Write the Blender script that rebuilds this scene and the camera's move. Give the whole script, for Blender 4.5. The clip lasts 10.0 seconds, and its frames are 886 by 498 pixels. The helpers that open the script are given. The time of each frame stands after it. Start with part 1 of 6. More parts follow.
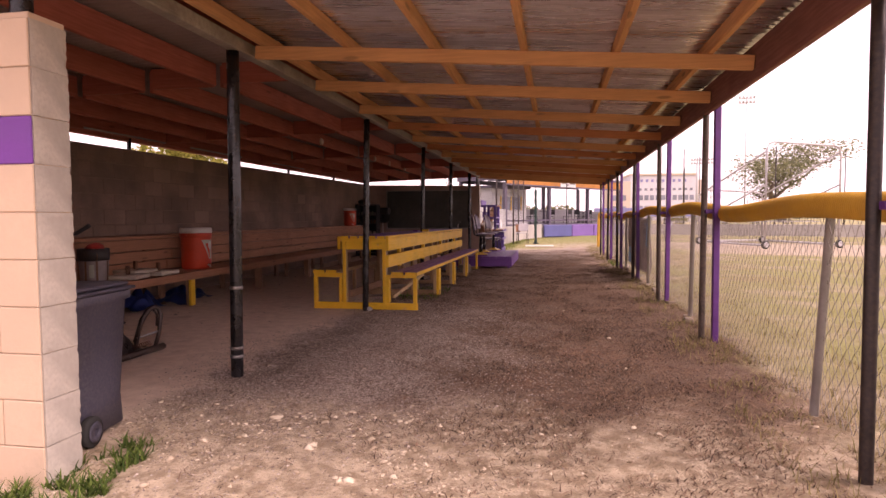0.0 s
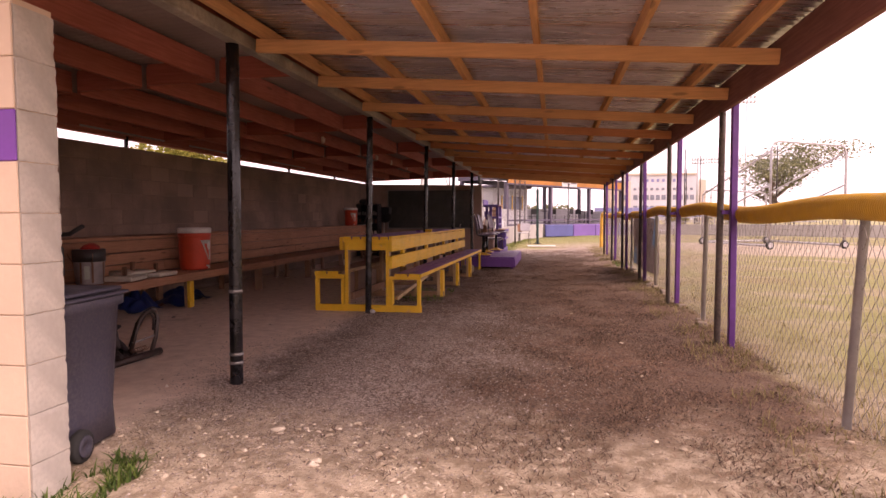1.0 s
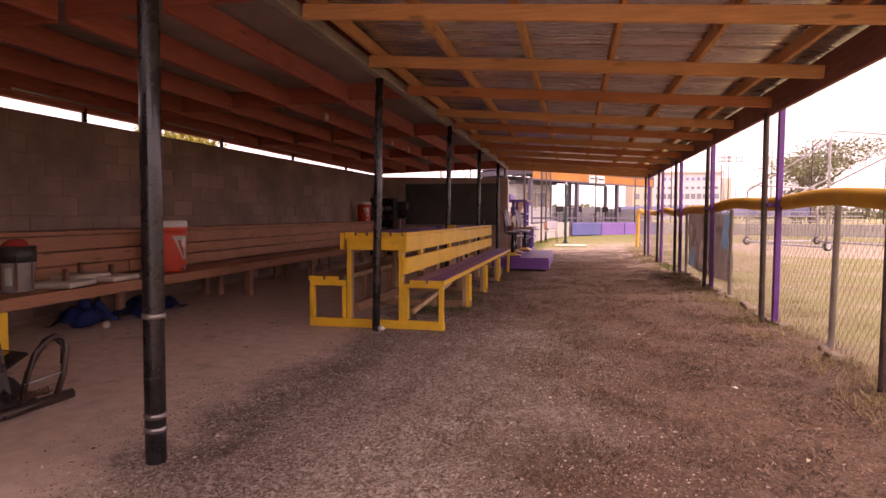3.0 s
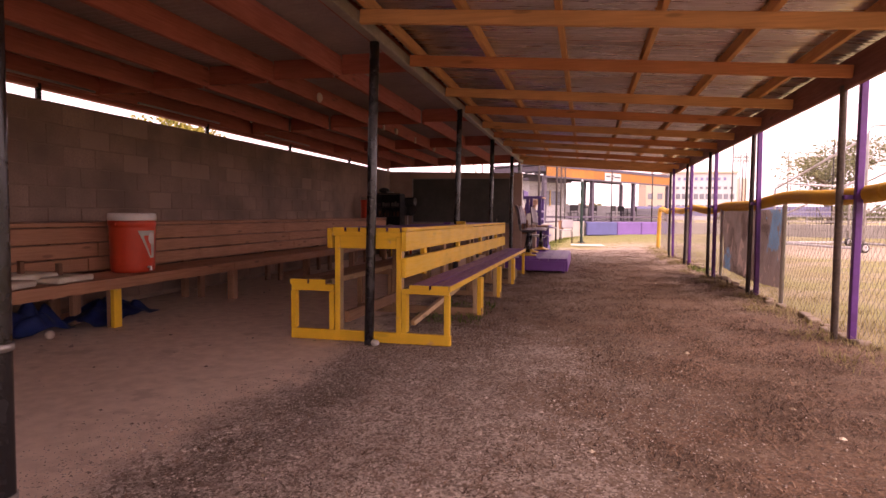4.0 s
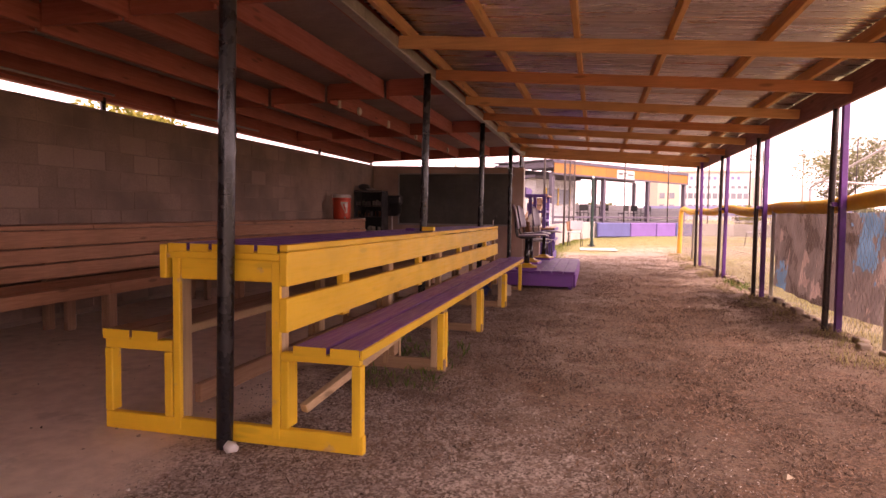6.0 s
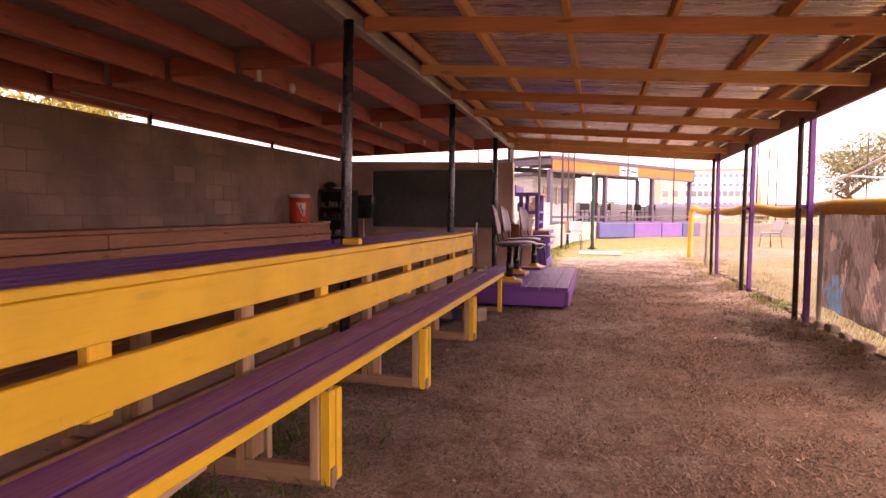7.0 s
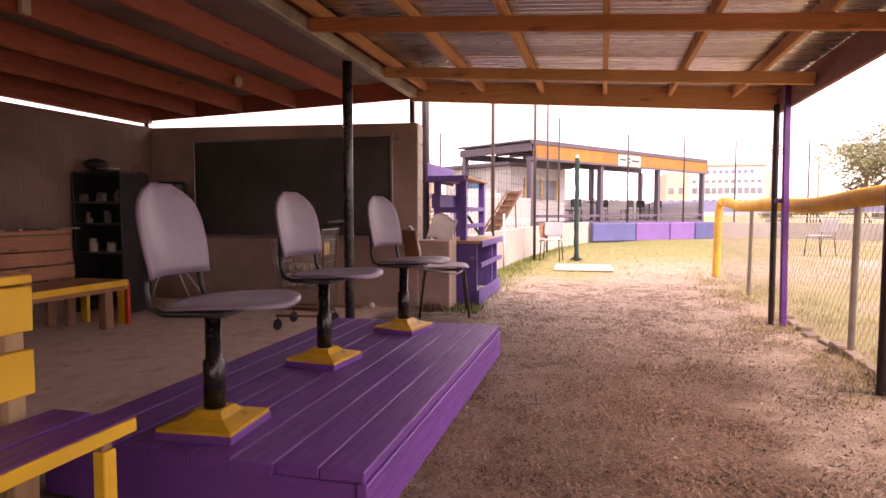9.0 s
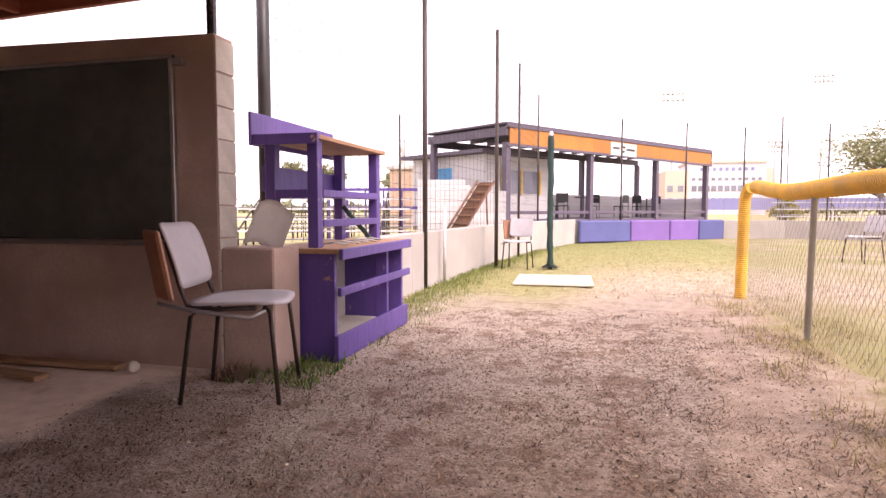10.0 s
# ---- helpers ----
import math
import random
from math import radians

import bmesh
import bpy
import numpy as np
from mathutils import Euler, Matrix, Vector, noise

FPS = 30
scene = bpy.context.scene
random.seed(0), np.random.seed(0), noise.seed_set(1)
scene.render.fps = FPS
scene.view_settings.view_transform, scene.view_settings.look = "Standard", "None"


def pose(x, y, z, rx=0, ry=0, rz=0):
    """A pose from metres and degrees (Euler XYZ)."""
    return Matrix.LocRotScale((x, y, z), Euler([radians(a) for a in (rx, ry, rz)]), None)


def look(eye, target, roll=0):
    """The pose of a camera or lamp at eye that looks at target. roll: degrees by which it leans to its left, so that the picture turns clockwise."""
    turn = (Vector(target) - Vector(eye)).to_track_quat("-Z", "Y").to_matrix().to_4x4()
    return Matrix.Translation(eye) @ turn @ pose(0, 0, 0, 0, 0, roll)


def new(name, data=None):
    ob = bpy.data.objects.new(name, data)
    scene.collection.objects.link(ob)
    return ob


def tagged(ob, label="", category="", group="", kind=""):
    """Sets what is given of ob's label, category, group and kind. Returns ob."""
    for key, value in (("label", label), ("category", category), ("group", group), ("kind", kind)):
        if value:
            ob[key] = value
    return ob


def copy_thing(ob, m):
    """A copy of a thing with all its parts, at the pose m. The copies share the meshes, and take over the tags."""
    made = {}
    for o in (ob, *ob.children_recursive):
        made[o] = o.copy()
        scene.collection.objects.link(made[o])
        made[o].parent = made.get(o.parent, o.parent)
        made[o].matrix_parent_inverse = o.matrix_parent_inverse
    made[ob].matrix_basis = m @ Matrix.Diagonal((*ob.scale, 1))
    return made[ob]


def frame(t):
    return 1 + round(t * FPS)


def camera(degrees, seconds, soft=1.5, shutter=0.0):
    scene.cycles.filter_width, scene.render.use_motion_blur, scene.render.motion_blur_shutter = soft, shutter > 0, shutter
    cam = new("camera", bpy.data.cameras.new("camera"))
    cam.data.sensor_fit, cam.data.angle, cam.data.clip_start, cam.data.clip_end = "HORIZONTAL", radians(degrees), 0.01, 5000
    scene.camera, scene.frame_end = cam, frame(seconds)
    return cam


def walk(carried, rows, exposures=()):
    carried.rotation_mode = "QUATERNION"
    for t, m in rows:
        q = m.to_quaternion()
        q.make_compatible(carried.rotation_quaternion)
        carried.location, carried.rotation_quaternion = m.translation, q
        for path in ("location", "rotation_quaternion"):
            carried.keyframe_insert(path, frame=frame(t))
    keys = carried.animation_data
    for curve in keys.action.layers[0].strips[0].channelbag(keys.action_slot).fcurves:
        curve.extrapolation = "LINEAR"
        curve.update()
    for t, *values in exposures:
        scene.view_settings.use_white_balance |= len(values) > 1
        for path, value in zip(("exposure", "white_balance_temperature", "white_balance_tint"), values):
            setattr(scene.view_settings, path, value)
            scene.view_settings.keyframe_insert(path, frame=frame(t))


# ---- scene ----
cam = camera(72.2, 10.0)
PATH = [
    (0, (0.277, -0.056, 1.111), (-0.084, 1.908, 1.006), -0.3),
    (0.5, (0.246, -0.032, 1.119), (-0.116, 1.933, 1.013), -0.2),
    (1, (0.185, 0.11, 1.121), (-0.175, 2.075, 1.014), -0.2),
    (1.5, (0.081, 0.413, 1.116), (-0.281, 2.377, 1.007), -0.2),
    (2, (-0.005, 0.763, 1.098), (-0.37, 2.726, 0.989), -0.1),
    (2.5, (-0.118, 1.178, 1.067), (-0.494, 3.139, 0.958), -0.1),
    (3, (-0.201, 1.645, 1.05), (-0.619, 3.598, 0.938), 0.1),
    (4.5, (-0.43, 3.004, 0.982), (-0.889, 4.947, 0.866), 0.5),
    (5, (-0.455, 3.437, 1.007), (-0.926, 5.377, 0.888), 0.6),
    (5.5, (-0.429, 3.957, 1.021), (-0.908, 5.895, 0.901), 0.8),
    (7, (-0.35, 6.315, 1.078), (-0.84, 8.25, 0.957), 0.3),
    (7.5, (-0.315, 7.32, 1.088), (-0.807, 9.255, 0.964), 0.2),
    (8, (-0.268, 8.54, 1.105), (-0.763, 10.474, 0.985), -0.1),
    (8.5, (-0.109, 9.921, 1.098), (-0.611, 11.853, 0.979), -0.3),
    (9, (0.057, 11.426, 1.055), (-0.449, 13.357, 0.933), -0.1),
    (9.5, (0.203, 13.013, 1.029), (-0.303, 14.944, 0.903), -0.1),
    (10, (0.337, 14.604, 0.974), (-0.165, 16.536, 0.846), -0.0),
]
walk(cam, [(t, look(eye, target, roll)) for t, eye, target, roll in PATH],
     [(0.0, 1.58, 7500, 41), (2.0, 1.70, 7700, 44), (4.5, 2.03, 8000, 49), (5.5, 2.2, 8200, 50), (8.0, 2.48, 8300, 45), (9.0, 2.26, 7700, 37), (9.5, 2.22, 7300, 33), (10.0, 2.1, 7000, 29)])

# ---- world and light ----
SUN_DIR = (46.0, 120.0)  # elevation, compass turn of the veiled sun
world = bpy.data.worlds.new("overcast_sky")
scene.world = world
world.use_nodes = True
wn = world.node_tree
sky = wn.nodes.new("ShaderNodeTexSky")
sky.sky_type = "NISHITA"
sky.sun_disc = False
sky.sun_elevation, sky.sun_rotation = radians(SUN_DIR[0]), radians(SUN_DIR[1])
sky.dust_density, sky.air_density, sky.ozone_density = 4.0, 1.0, 1.0
veil = wn.nodes.new("ShaderNodeMix")
veil.data_type = "RGBA"
veil.inputs[0].default_value = 0.86
coord = wn.nodes.new("ShaderNodeTexCoord")
split = wn.nodes.new("ShaderNodeSeparateXYZ")
wn.links.new(coord.outputs["Generated"], split.inputs[0])
height = wn.nodes.new("ShaderNodeMapRange")
height.interpolation_type = "SMOOTHSTEP"
height.inputs[1].default_value, height.inputs[2].default_value = 0.05, 0.75
wn.links.new(split.outputs[2], height.inputs[0])
haze = wn.nodes.new("ShaderNodeMix")
haze.data_type = "RGBA"
haze.inputs[6].default_value = (7.9, 7.65, 8.0, 1)
haze.inputs[7].default_value = (4.9, 4.85, 5.2, 1)
wn.links.new(height.outputs[0], haze.inputs[0])
wn.links.new(haze.outputs[2], veil.inputs[7])
wn.links.new(sky.outputs[0], veil.inputs[6])
wn.links.new(veil.outputs[2], wn.nodes["Background"].inputs[0])
wn.nodes["Background"].inputs[1].default_value = 0.085
sun = new("sun", bpy.data.lights.new("sun", "SUN"))
sun.data.energy, sun.data.angle, sun.data.color = 1.25, radians(35), (1.0, 0.95, 0.88)
a, b = radians(SUN_DIR[1]), radians(SUN_DIR[0])
sun.matrix_world = look((0, 0, 20), (-20 * math.sin(a) * math.cos(b), -20 * math.cos(a) * math.cos(b), 20 - 20 * math.sin(b)))


# ---- materials ----
def nodes_of(name):
    m = bpy.data.materials.new(name)
    m.use_nodes = True
    return m, m.node_tree.nodes, m.node_tree.links, m.node_tree.nodes["Principled BSDF"]


def mixed(n, l, fac, c1, c2, blend="MIX"):
    mx = n.new("ShaderNodeMix")
    mx.data_type, mx.blend_type = "RGBA", blend
    for slot, v in ((0, fac), (6, c1), (7, c2)):
        if isinstance(v, (int, float)):
            mx.inputs[slot].default_value = v
        elif isinstance(v, tuple):
            mx.inputs[slot].default_value = (*v, 1)
        else:
            l.new(v, mx.inputs[slot])
    return mx.outputs[2]


def calc(n, l, op, a, b=0.0, c=None):
    k = n.new("ShaderNodeMath")
    k.operation = op
    for slot, v in ((0, a), (1, b), (2, c)):
        if v is None:
            continue
        if isinstance(v, (int, float)):
            k.inputs[slot].default_value = v
        else:
            l.new(v, k.inputs[slot])
    return k.outputs[0]


def ranged(n, l, v, lo, hi, t0=0.0, t1=1.0, smooth=True):
    r = n.new("ShaderNodeMapRange")
    r.interpolation_type = "SMOOTHSTEP" if smooth else "LINEAR"
    l.new(v, r.inputs[0])
    for slot, x in ((1, lo), (2, hi), (3, t0), (4, t1)):
        r.inputs[slot].default_value = x
    return r.outputs[0]


def noisy(n, l, co, scale, detail=4.0, stretch=None, rough=0.6):
    if stretch:
        mp = n.new("ShaderNodeMapping")
        mp.inputs["Scale"].default_value = stretch
        l.new(co, mp.inputs[0])
        co = mp.outputs[0]
    t = n.new("ShaderNodeTexNoise")
    t.inputs["Scale"].default_value, t.inputs["Detail"].default_value, t.inputs["Roughness"].default_value = scale, detail, rough
    l.new(co, t.inputs["Vector"])
    return t.outputs[0]


def bumped(n, l, bsdf, height, strength=0.3, distance=0.01):
    bp = n.new("ShaderNodeBump")
    bp.inputs["Strength"].default_value, bp.inputs["Distance"].default_value = strength, distance
    l.new(height, bp.inputs["Height"])
    l.new(bp.outputs[0], bsdf.inputs["Normal"])


def shade(c, k):
    return tuple(min(1.0, v * k) for v in c)


def surface(name, color, rough=0.7, metal=0.0, grain=40.0, stain=3.0, vary=0.25, bump=0.2, tint=None, each=0.15, spots=0.0, placed=False, odd=0.0):
    """A plain worn surface: fine grain, broad stains, a lighter or darker tone on each piece."""
    m, n, l, bs = nodes_of(name)
    co = n.new("ShaderNodeNewGeometry").outputs["Position"] if placed else n.new("ShaderNodeTexCoord").outputs["Object"]
    fine, broad = noisy(n, l, co, grain, 5), noisy(n, l, co, stain, 3)
    col = mixed(n, l, ranged(n, l, broad, 0.3, 0.7), shade(color, 1 - vary), shade(color, 1 + vary * 0.6))
    col = mixed(n, l, ranged(n, l, fine, 0.35, 0.75, 0.0, 0.5), col, tint or shade(color, 1 - vary))
    if spots:
        col = mixed(n, l, ranged(n, l, noisy(n, l, co, stain * 4, 6), 0.62, 0.68, 0.0, spots), col, shade(color, 0.35))
    info = n.new("ShaderNodeObjectInfo").outputs["Random"]
    col = mixed(n, l, ranged(n, l, info, 0, 1, 0, each * 2), col, shade(color, 0.5))
    if odd:
        col = mixed(n, l, ranged(n, l, info, 0.9, 0.91, 0, odd), col, shade(color, 1.7))
    l.new(col, bs.inputs["Base Color"])
    bs.inputs["Metallic"].default_value = metal
    l.new(ranged(n, l, broad, 0.3, 0.7, max(0.05, rough - 0.1), min(1, rough + 0.12)), bs.inputs["Roughness"])
    bumped(n, l, bs, fine, bump, 0.004)
    return m


def timber(name, color, axis="y", rough=0.75, dark=0.55, paint=None, wear=0.12, each=0.12):
    """Sawn wood with grain and knots along one axis; with paint, the grain shows as relief and the paint is worn in places."""
    m, n, l, bs = nodes_of(name)
    co = n.new("ShaderNodeTexCoord").outputs["Object"]
    info = n.new("ShaderNodeObjectInfo").outputs["Random"]
    st = {"x": (1.2, 22, 22), "y": (22, 1.2, 22), "z": (22, 22, 1.2)}[axis]
    kn = {"x": (2.2, 9, 9), "y": (9, 2.2, 9), "z": (9, 9, 2.2)}[axis]
    grain = noisy(n, l, co, 3.0, 6, st)
    mp = n.new("ShaderNodeMapping")
    mp.inputs["Scale"].default_value = kn
    l.new(co, mp.inputs[0])
    vo = n.new("ShaderNodeTexVoronoi")
    vo.inputs["Scale"].default_value = 1.0
    l.new(mp.outputs[0], vo.inputs["Vector"])
    knots = ranged(n, l, vo.outputs["Distance"], 0.08, 0.17, 0.75, 0.0)
    wood = mixed(n, l, ranged(n, l, grain, 0.3, 0.72), shade(color, dark + 0.2), color)
    wood = mixed(n, l, ranged(n, l, noisy(n, l, co, 1.7, 3), 0.3, 0.75, 0.0, 0.55), wood, shade(color, dark))
    wood = mixed(n, l, knots, wood, shade(color, 0.3))
    if paint:
        tone = mixed(n, l, ranged(n, l, noisy(n, l, co, 2.3, 4), 0.3, 0.7), shade(paint, 0.88), shade(paint, 1.06))
        tone = mixed(n, l, ranged(n, l, grain, 0.3, 0.5, 0.16, 0.0), tone, shade(paint, 0.6))
        tone = mixed(n, l, calc(n, l, "MULTIPLY", knots, 0.35), tone, shade(paint, 0.45))
        wood = mixed(n, l, ranged(n, l, noisy(n, l, co, 9.0, 7), 0.66 - wear * 0.3, 0.72 - wear * 0.3, 0.0, 0.75), tone, wood)
    wood = mixed(n, l, ranged(n, l, info, 0, 1, 0, each * 2), wood, shade(paint or color, 0.55))
    l.new(wood, bs.inputs["Base Color"])
    l.new(ranged(n, l, grain, 0.3, 0.7, rough + 0.1, rough - 0.12), bs.inputs["Roughness"])
    bumped(n, l, bs, grain, 0.25, 0.004)
    return m


YELLOW, PURPLE = (0.93, 0.56, 0.035), (0.185, 0.06, 0.315)
PINE, REDWOOD = (0.80, 0.47, 0.20), (0.46, 0.122, 0.08)
M_beam = timber("pine_beam", (0.76, 0.39, 0.17), "x")
M_beam_red = timber("redder_pine_beam", (0.62, 0.24, 0.10), "x")
M_purlin = timber("pine_purlin", (0.76, 0.39, 0.17), "y")
M_joist = timber("red_brown_joist", REDWOOD, "y")
M_block_wood = timber("red_brown_blocking", REDWOOD, "x")
M_fascia = timber("dark_fascia", (0.27, 0.105, 0.085), "y")
M_raw_x = timber("raw_wood_across", (0.42, 0.25, 0.14), "x")
M_raw_y = timber("raw_wood_along", (0.40, 0.22, 0.13), "y")
M_raw_z = timber("raw_wood_upright", (0.45, 0.27, 0.14), "z")
M_fresh_y = timber("fresh_pine_along", (0.60, 0.41, 0.23), "y")
M_fresh_z = timber("fresh_pine_upright", (0.60, 0.41, 0.23), "z")
M_bench = timber("brown_bench_wood", (0.52, 0.25, 0.145), "y")
M_bench_leg = timber("brown_leg_wood", (0.42, 0.23, 0.14), "z")
M_yel_y = timber("yellow_paint_along", PINE, "y", 0.5, paint=YELLOW, wear=-0.1)
M_yel_x = timber("yellow_paint_across", PINE, "x", 0.5, paint=YELLOW)
M_yel_z = timber("yellow_paint_upright", PINE, "z", 0.5, paint=YELLOW)
M_pur_y = timber("purple_paint_along", PINE, "y", 0.5, paint=PURPLE, wear=-0.3)
M_pur_x = timber("purple_paint_across", PINE, "x", 0.5, paint=PURPLE, wear=-0.3)
M_pur_z = timber("purple_paint_upright", PINE, "z", 0.5, paint=PURPLE, wear=-0.3)
M_shelf = timber("violet_shelf_paint", PINE, "z", 0.55, paint=(0.09, 0.05, 0.23), wear=0.02)
M_shed = timber("grey_violet_shed_paint", PINE, "z", 0.6, paint=(0.105, 0.085, 0.125), wear=0.03)
M_orange = surface("orange_fascia_paint", (0.42, 0.165, 0.03), 0.6, grain=12, stain=1)
M_siding = surface("white_siding", (0.56, 0.545, 0.56), 0.6, grain=10, stain=1, vary=0.1)
M_black_pole = surface("black_painted_steel", (0.016, 0.015, 0.018), 0.24, 0.1, 60, 5, 0.5, 0.08, tint=(0.032, 0.028, 0.03))
M_rust_pole = surface("rusty_black_steel", (0.035, 0.027, 0.028), 0.5, 0.3, 50, 6, 0.5, 0.2, tint=(0.11, 0.07, 0.05))
M_old_pole = surface("weathered_steel", (0.12, 0.095, 0.085), 0.55, 0.3, 40, 5, 0.5, 0.25, tint=(0.25, 0.17, 0.12))
M_pur_steel = surface("purple_painted_steel", (0.13, 0.035, 0.22), 0.4, 0.0, 60, 6, 0.3, 0.1)
M_galv = surface("galvanised_steel", (0.58, 0.56, 0.57), 0.5, 0.35, 40, 6, 0.25, 0.1)
M_wire = surface("fence_wire", (0.22, 0.19, 0.17), 0.55, 0.3, 30, 6, 0.3, 0.0)
M_tube = surface("yellow_drain_pipe", (0.72, 0.40, 0.045), 0.5, 0, 25, 3, 0.22, 0.1, tint=(0.55, 0.27, 0.03))
M_gutter = surface("dull_white_flashing", (0.45, 0.41, 0.36), 0.45, 0.3, 30, 4, 0.35, 0.1, tint=(0.25, 0.2, 0.16))
M_block = surface("grey_concrete_block", (0.31, 0.21, 0.165), 0.92, 0, 70, 1.1, 0.42, 0.5, each=0.2, placed=True, odd=0.3)
M_mortar = surface("mortar", (0.26, 0.18, 0.14), 0.95, 0, 80, 4, 0.2, 0.4)
M_plaster = surface("dusty_grey_plaster", (0.48, 0.34, 0.285), 0.9, 0, 45, 1.4, 0.28, 0.3)
M_peach = surface("peach_wall_paint", (0.60, 0.445, 0.325), 0.75, 0, 45, 3, 0.08, 0.35, each=0.04, placed=True)
M_band = surface("violet_band_paint", (0.19, 0.055, 0.33), 0.7, 0, 45, 3, 0.12, 0.35)
M_bare = surface("bare_block_end", (0.50, 0.455, 0.40), 0.92, 0, 60, 5, 0.22, 0.5, each=0.12)
M_concrete = surface("pale_concrete", (0.43, 0.40, 0.375), 0.85, 0, 40, 1.3, 0.15, 0.3)
M_chalk = surface("black_green_slate", (0.068, 0.07, 0.062), 0.5, 0, 9, 1.3, 0.45, 0.05, tint=(0.035, 0.04, 0.038))
M_alu = surface("worn_aluminium", (0.38, 0.36, 0.35), 0.4, 0.8, 40, 6, 0.2, 0.05)
M_bin = surface("dark_grey_plastic", (0.06, 0.057, 0.088), 0.5, 0, 60, 3, 0.25, 0.15, tint=(0.13, 0.12, 0.13))
M_torn = surface("torn_dark_vinyl", (0.06, 0.048, 0.05), 0.35, 0, 30, 9, 0.6, 0.5, tint=(0.16, 0.13, 0.125))
M_black = surface("black_plastic", (0.026, 0.024, 0.026), 0.45, 0, 50, 6, 0.3, 0.1)
M_rubber = surface("worn_rubber", (0.03, 0.03, 0.03), 0.8, 0, 60, 6, 0.3, 0.3)
M_cooler = surface("orange_red_plastic", (0.72, 0.075, 0.03), 0.4, 0, 30, 3, 0.12, 0.05)
M_white = surface("off_white_plastic", (0.72, 0.69, 0.66), 0.5, 0, 30, 4, 0.12, 0.1)
M_pail = surface("dusty_grey_pail", (0.34, 0.30, 0.30), 0.6, 0, 30, 4, 0.3, 0.1)
M_mark = surface("grey_printed_patch", (0.45, 0.47, 0.40), 0.5, 0, 30, 4, 0.12, 0.0)
M_seat = surface("mauve_grey_plastic", (0.225, 0.18, 0.25), 0.36, 0, 25, 2, 0.12, 0.04, tint=(0.26, 0.21, 0.28), each=0.05)
M_greyseat = surface("grey_plastic_shell", (0.48, 0.45, 0.47), 0.5, 0, 40, 4, 0.15, 0.1)
M_brown_leg = surface("brown_steel_tube", (0.06, 0.04, 0.035), 0.4, 0.4, 40, 5, 0.3, 0.1)
M_tablet = surface("brown_laminate", (0.33, 0.15, 0.08), 0.5, 0, 30, 4, 0.3, 0.05)
M_base = surface("white_rubber_base", (0.66, 0.6, 0.5), 0.6, 0, 30, 4, 0.15, 0.1)
M_tarp = surface("blue_tarpaulin", (0.03, 0.06, 0.24), 0.4, 0, 20, 6, 0.4, 0.2)
M_banner = surface("grey_windscreen_cloth", (0.21, 0.16, 0.15), 0.85, 0, 80, 5, 0.3, 0.2)
M_banner_blue = surface("faded_blue_print", (0.14, 0.26, 0.40), 0.85, 0, 60, 5, 0.3, 0.1)
M_banner_pale = surface("faded_pale_print", (0.40, 0.28, 0.25), 0.85, 0, 60, 5, 0.3, 0.1)
M_banner_dark = surface("dark_brown_print", (0.12, 0.085, 0.075), 0.85, 0, 60, 5, 0.3, 0.1)
M_pad_blue = surface("blue_wall_pad", (0.09, 0.10, 0.27), 0.5, 0, 20, 2, 0.15, 0.1)
M_pad_violet = surface("violet_wall_pad", (0.20, 0.11, 0.36), 0.5, 0, 20, 2, 0.15, 0.15)
M_net = surface("black_net_cord", (0.05, 0.045, 0.05), 0.9, 0, 20, 2, 0.1, 0.0)
M_green = surface("green_padded_net", (0.02, 0.05, 0.045), 0.85, 0, 30, 6, 0.4, 0.4)
M_ball = surface("scuffed_ball_leather", (0.62, 0.55, 0.47), 0.6, 0, 30, 8, 0.2, 0.1, each=0.2)
M_red = surface("red_cloth", (0.5, 0.05, 0.04), 0.8, 0, 40, 8, 0.3, 0.3)
M_stone = surface("edging_brick", (0.31, 0.24, 0.185), 0.9, 0, 50, 6, 0.3, 0.5, each=0.3)
M_rust = surface("rusty_brown_metal", (0.23, 0.115, 0.07), 0.8, 0.2, 40, 6, 0.35, 0.3)
M_far_wall = surface("far_grey_cladding", (0.56, 0.55, 0.60), 0.6, 0, 2, 0.3, 0.08, 0.0)
M_far_tan = surface("far_tan_cladding", (0.60, 0.48, 0.40), 0.7, 0, 2, 0.3, 0.08, 0.0)
M_far_glass = surface("far_window_glass", (0.24, 0.25, 0.31), 0.15, 0, 2, 0.3, 0.2, 0.0)
M_blue_wall = surface("blue_stadium_fence", (0.24, 0.24, 0.46), 0.6, 0, 2, 0.3, 0.1, 0.0)
M_statue = surface("pale_stone_figure", (0.5, 0.48, 0.46), 0.8, 0, 20, 3, 0.15, 0.2)
M_pillar = surface("tan_brick_pillar", (0.46, 0.33, 0.25), 0.9, 0, 20, 3, 0.2, 0.3)
M_bark = surface("grey_bark", (0.16, 0.12, 0.09), 0.9, 0, 12, 2, 0.3, 0.6)
M_sky_blue = surface("blue_door_panel", (0.07, 0.33, 0.62), 0.5, 0, 10, 2, 0.15, 0.0)
M_lampwhite = surface("ivory_fixture", (0.62, 0.5, 0.42), 0.5, 0, 20, 4, 0.2, 0.0)


def islands(name, dark, light, rough=0.9):
    """For scatters: each loose piece takes its own tone between two colours."""
    m, n, l, bs = nodes_of(name)
    geo = n.new("ShaderNodeNewGeometry")
    col = mixed(n, l, calc(n, l, "POWER", geo.outputs["Random Per Island"], 1.5), dark, light)
    l.new(col, bs.inputs["Base Color"])
    bs.inputs["Roughness"].default_value = rough
    return m


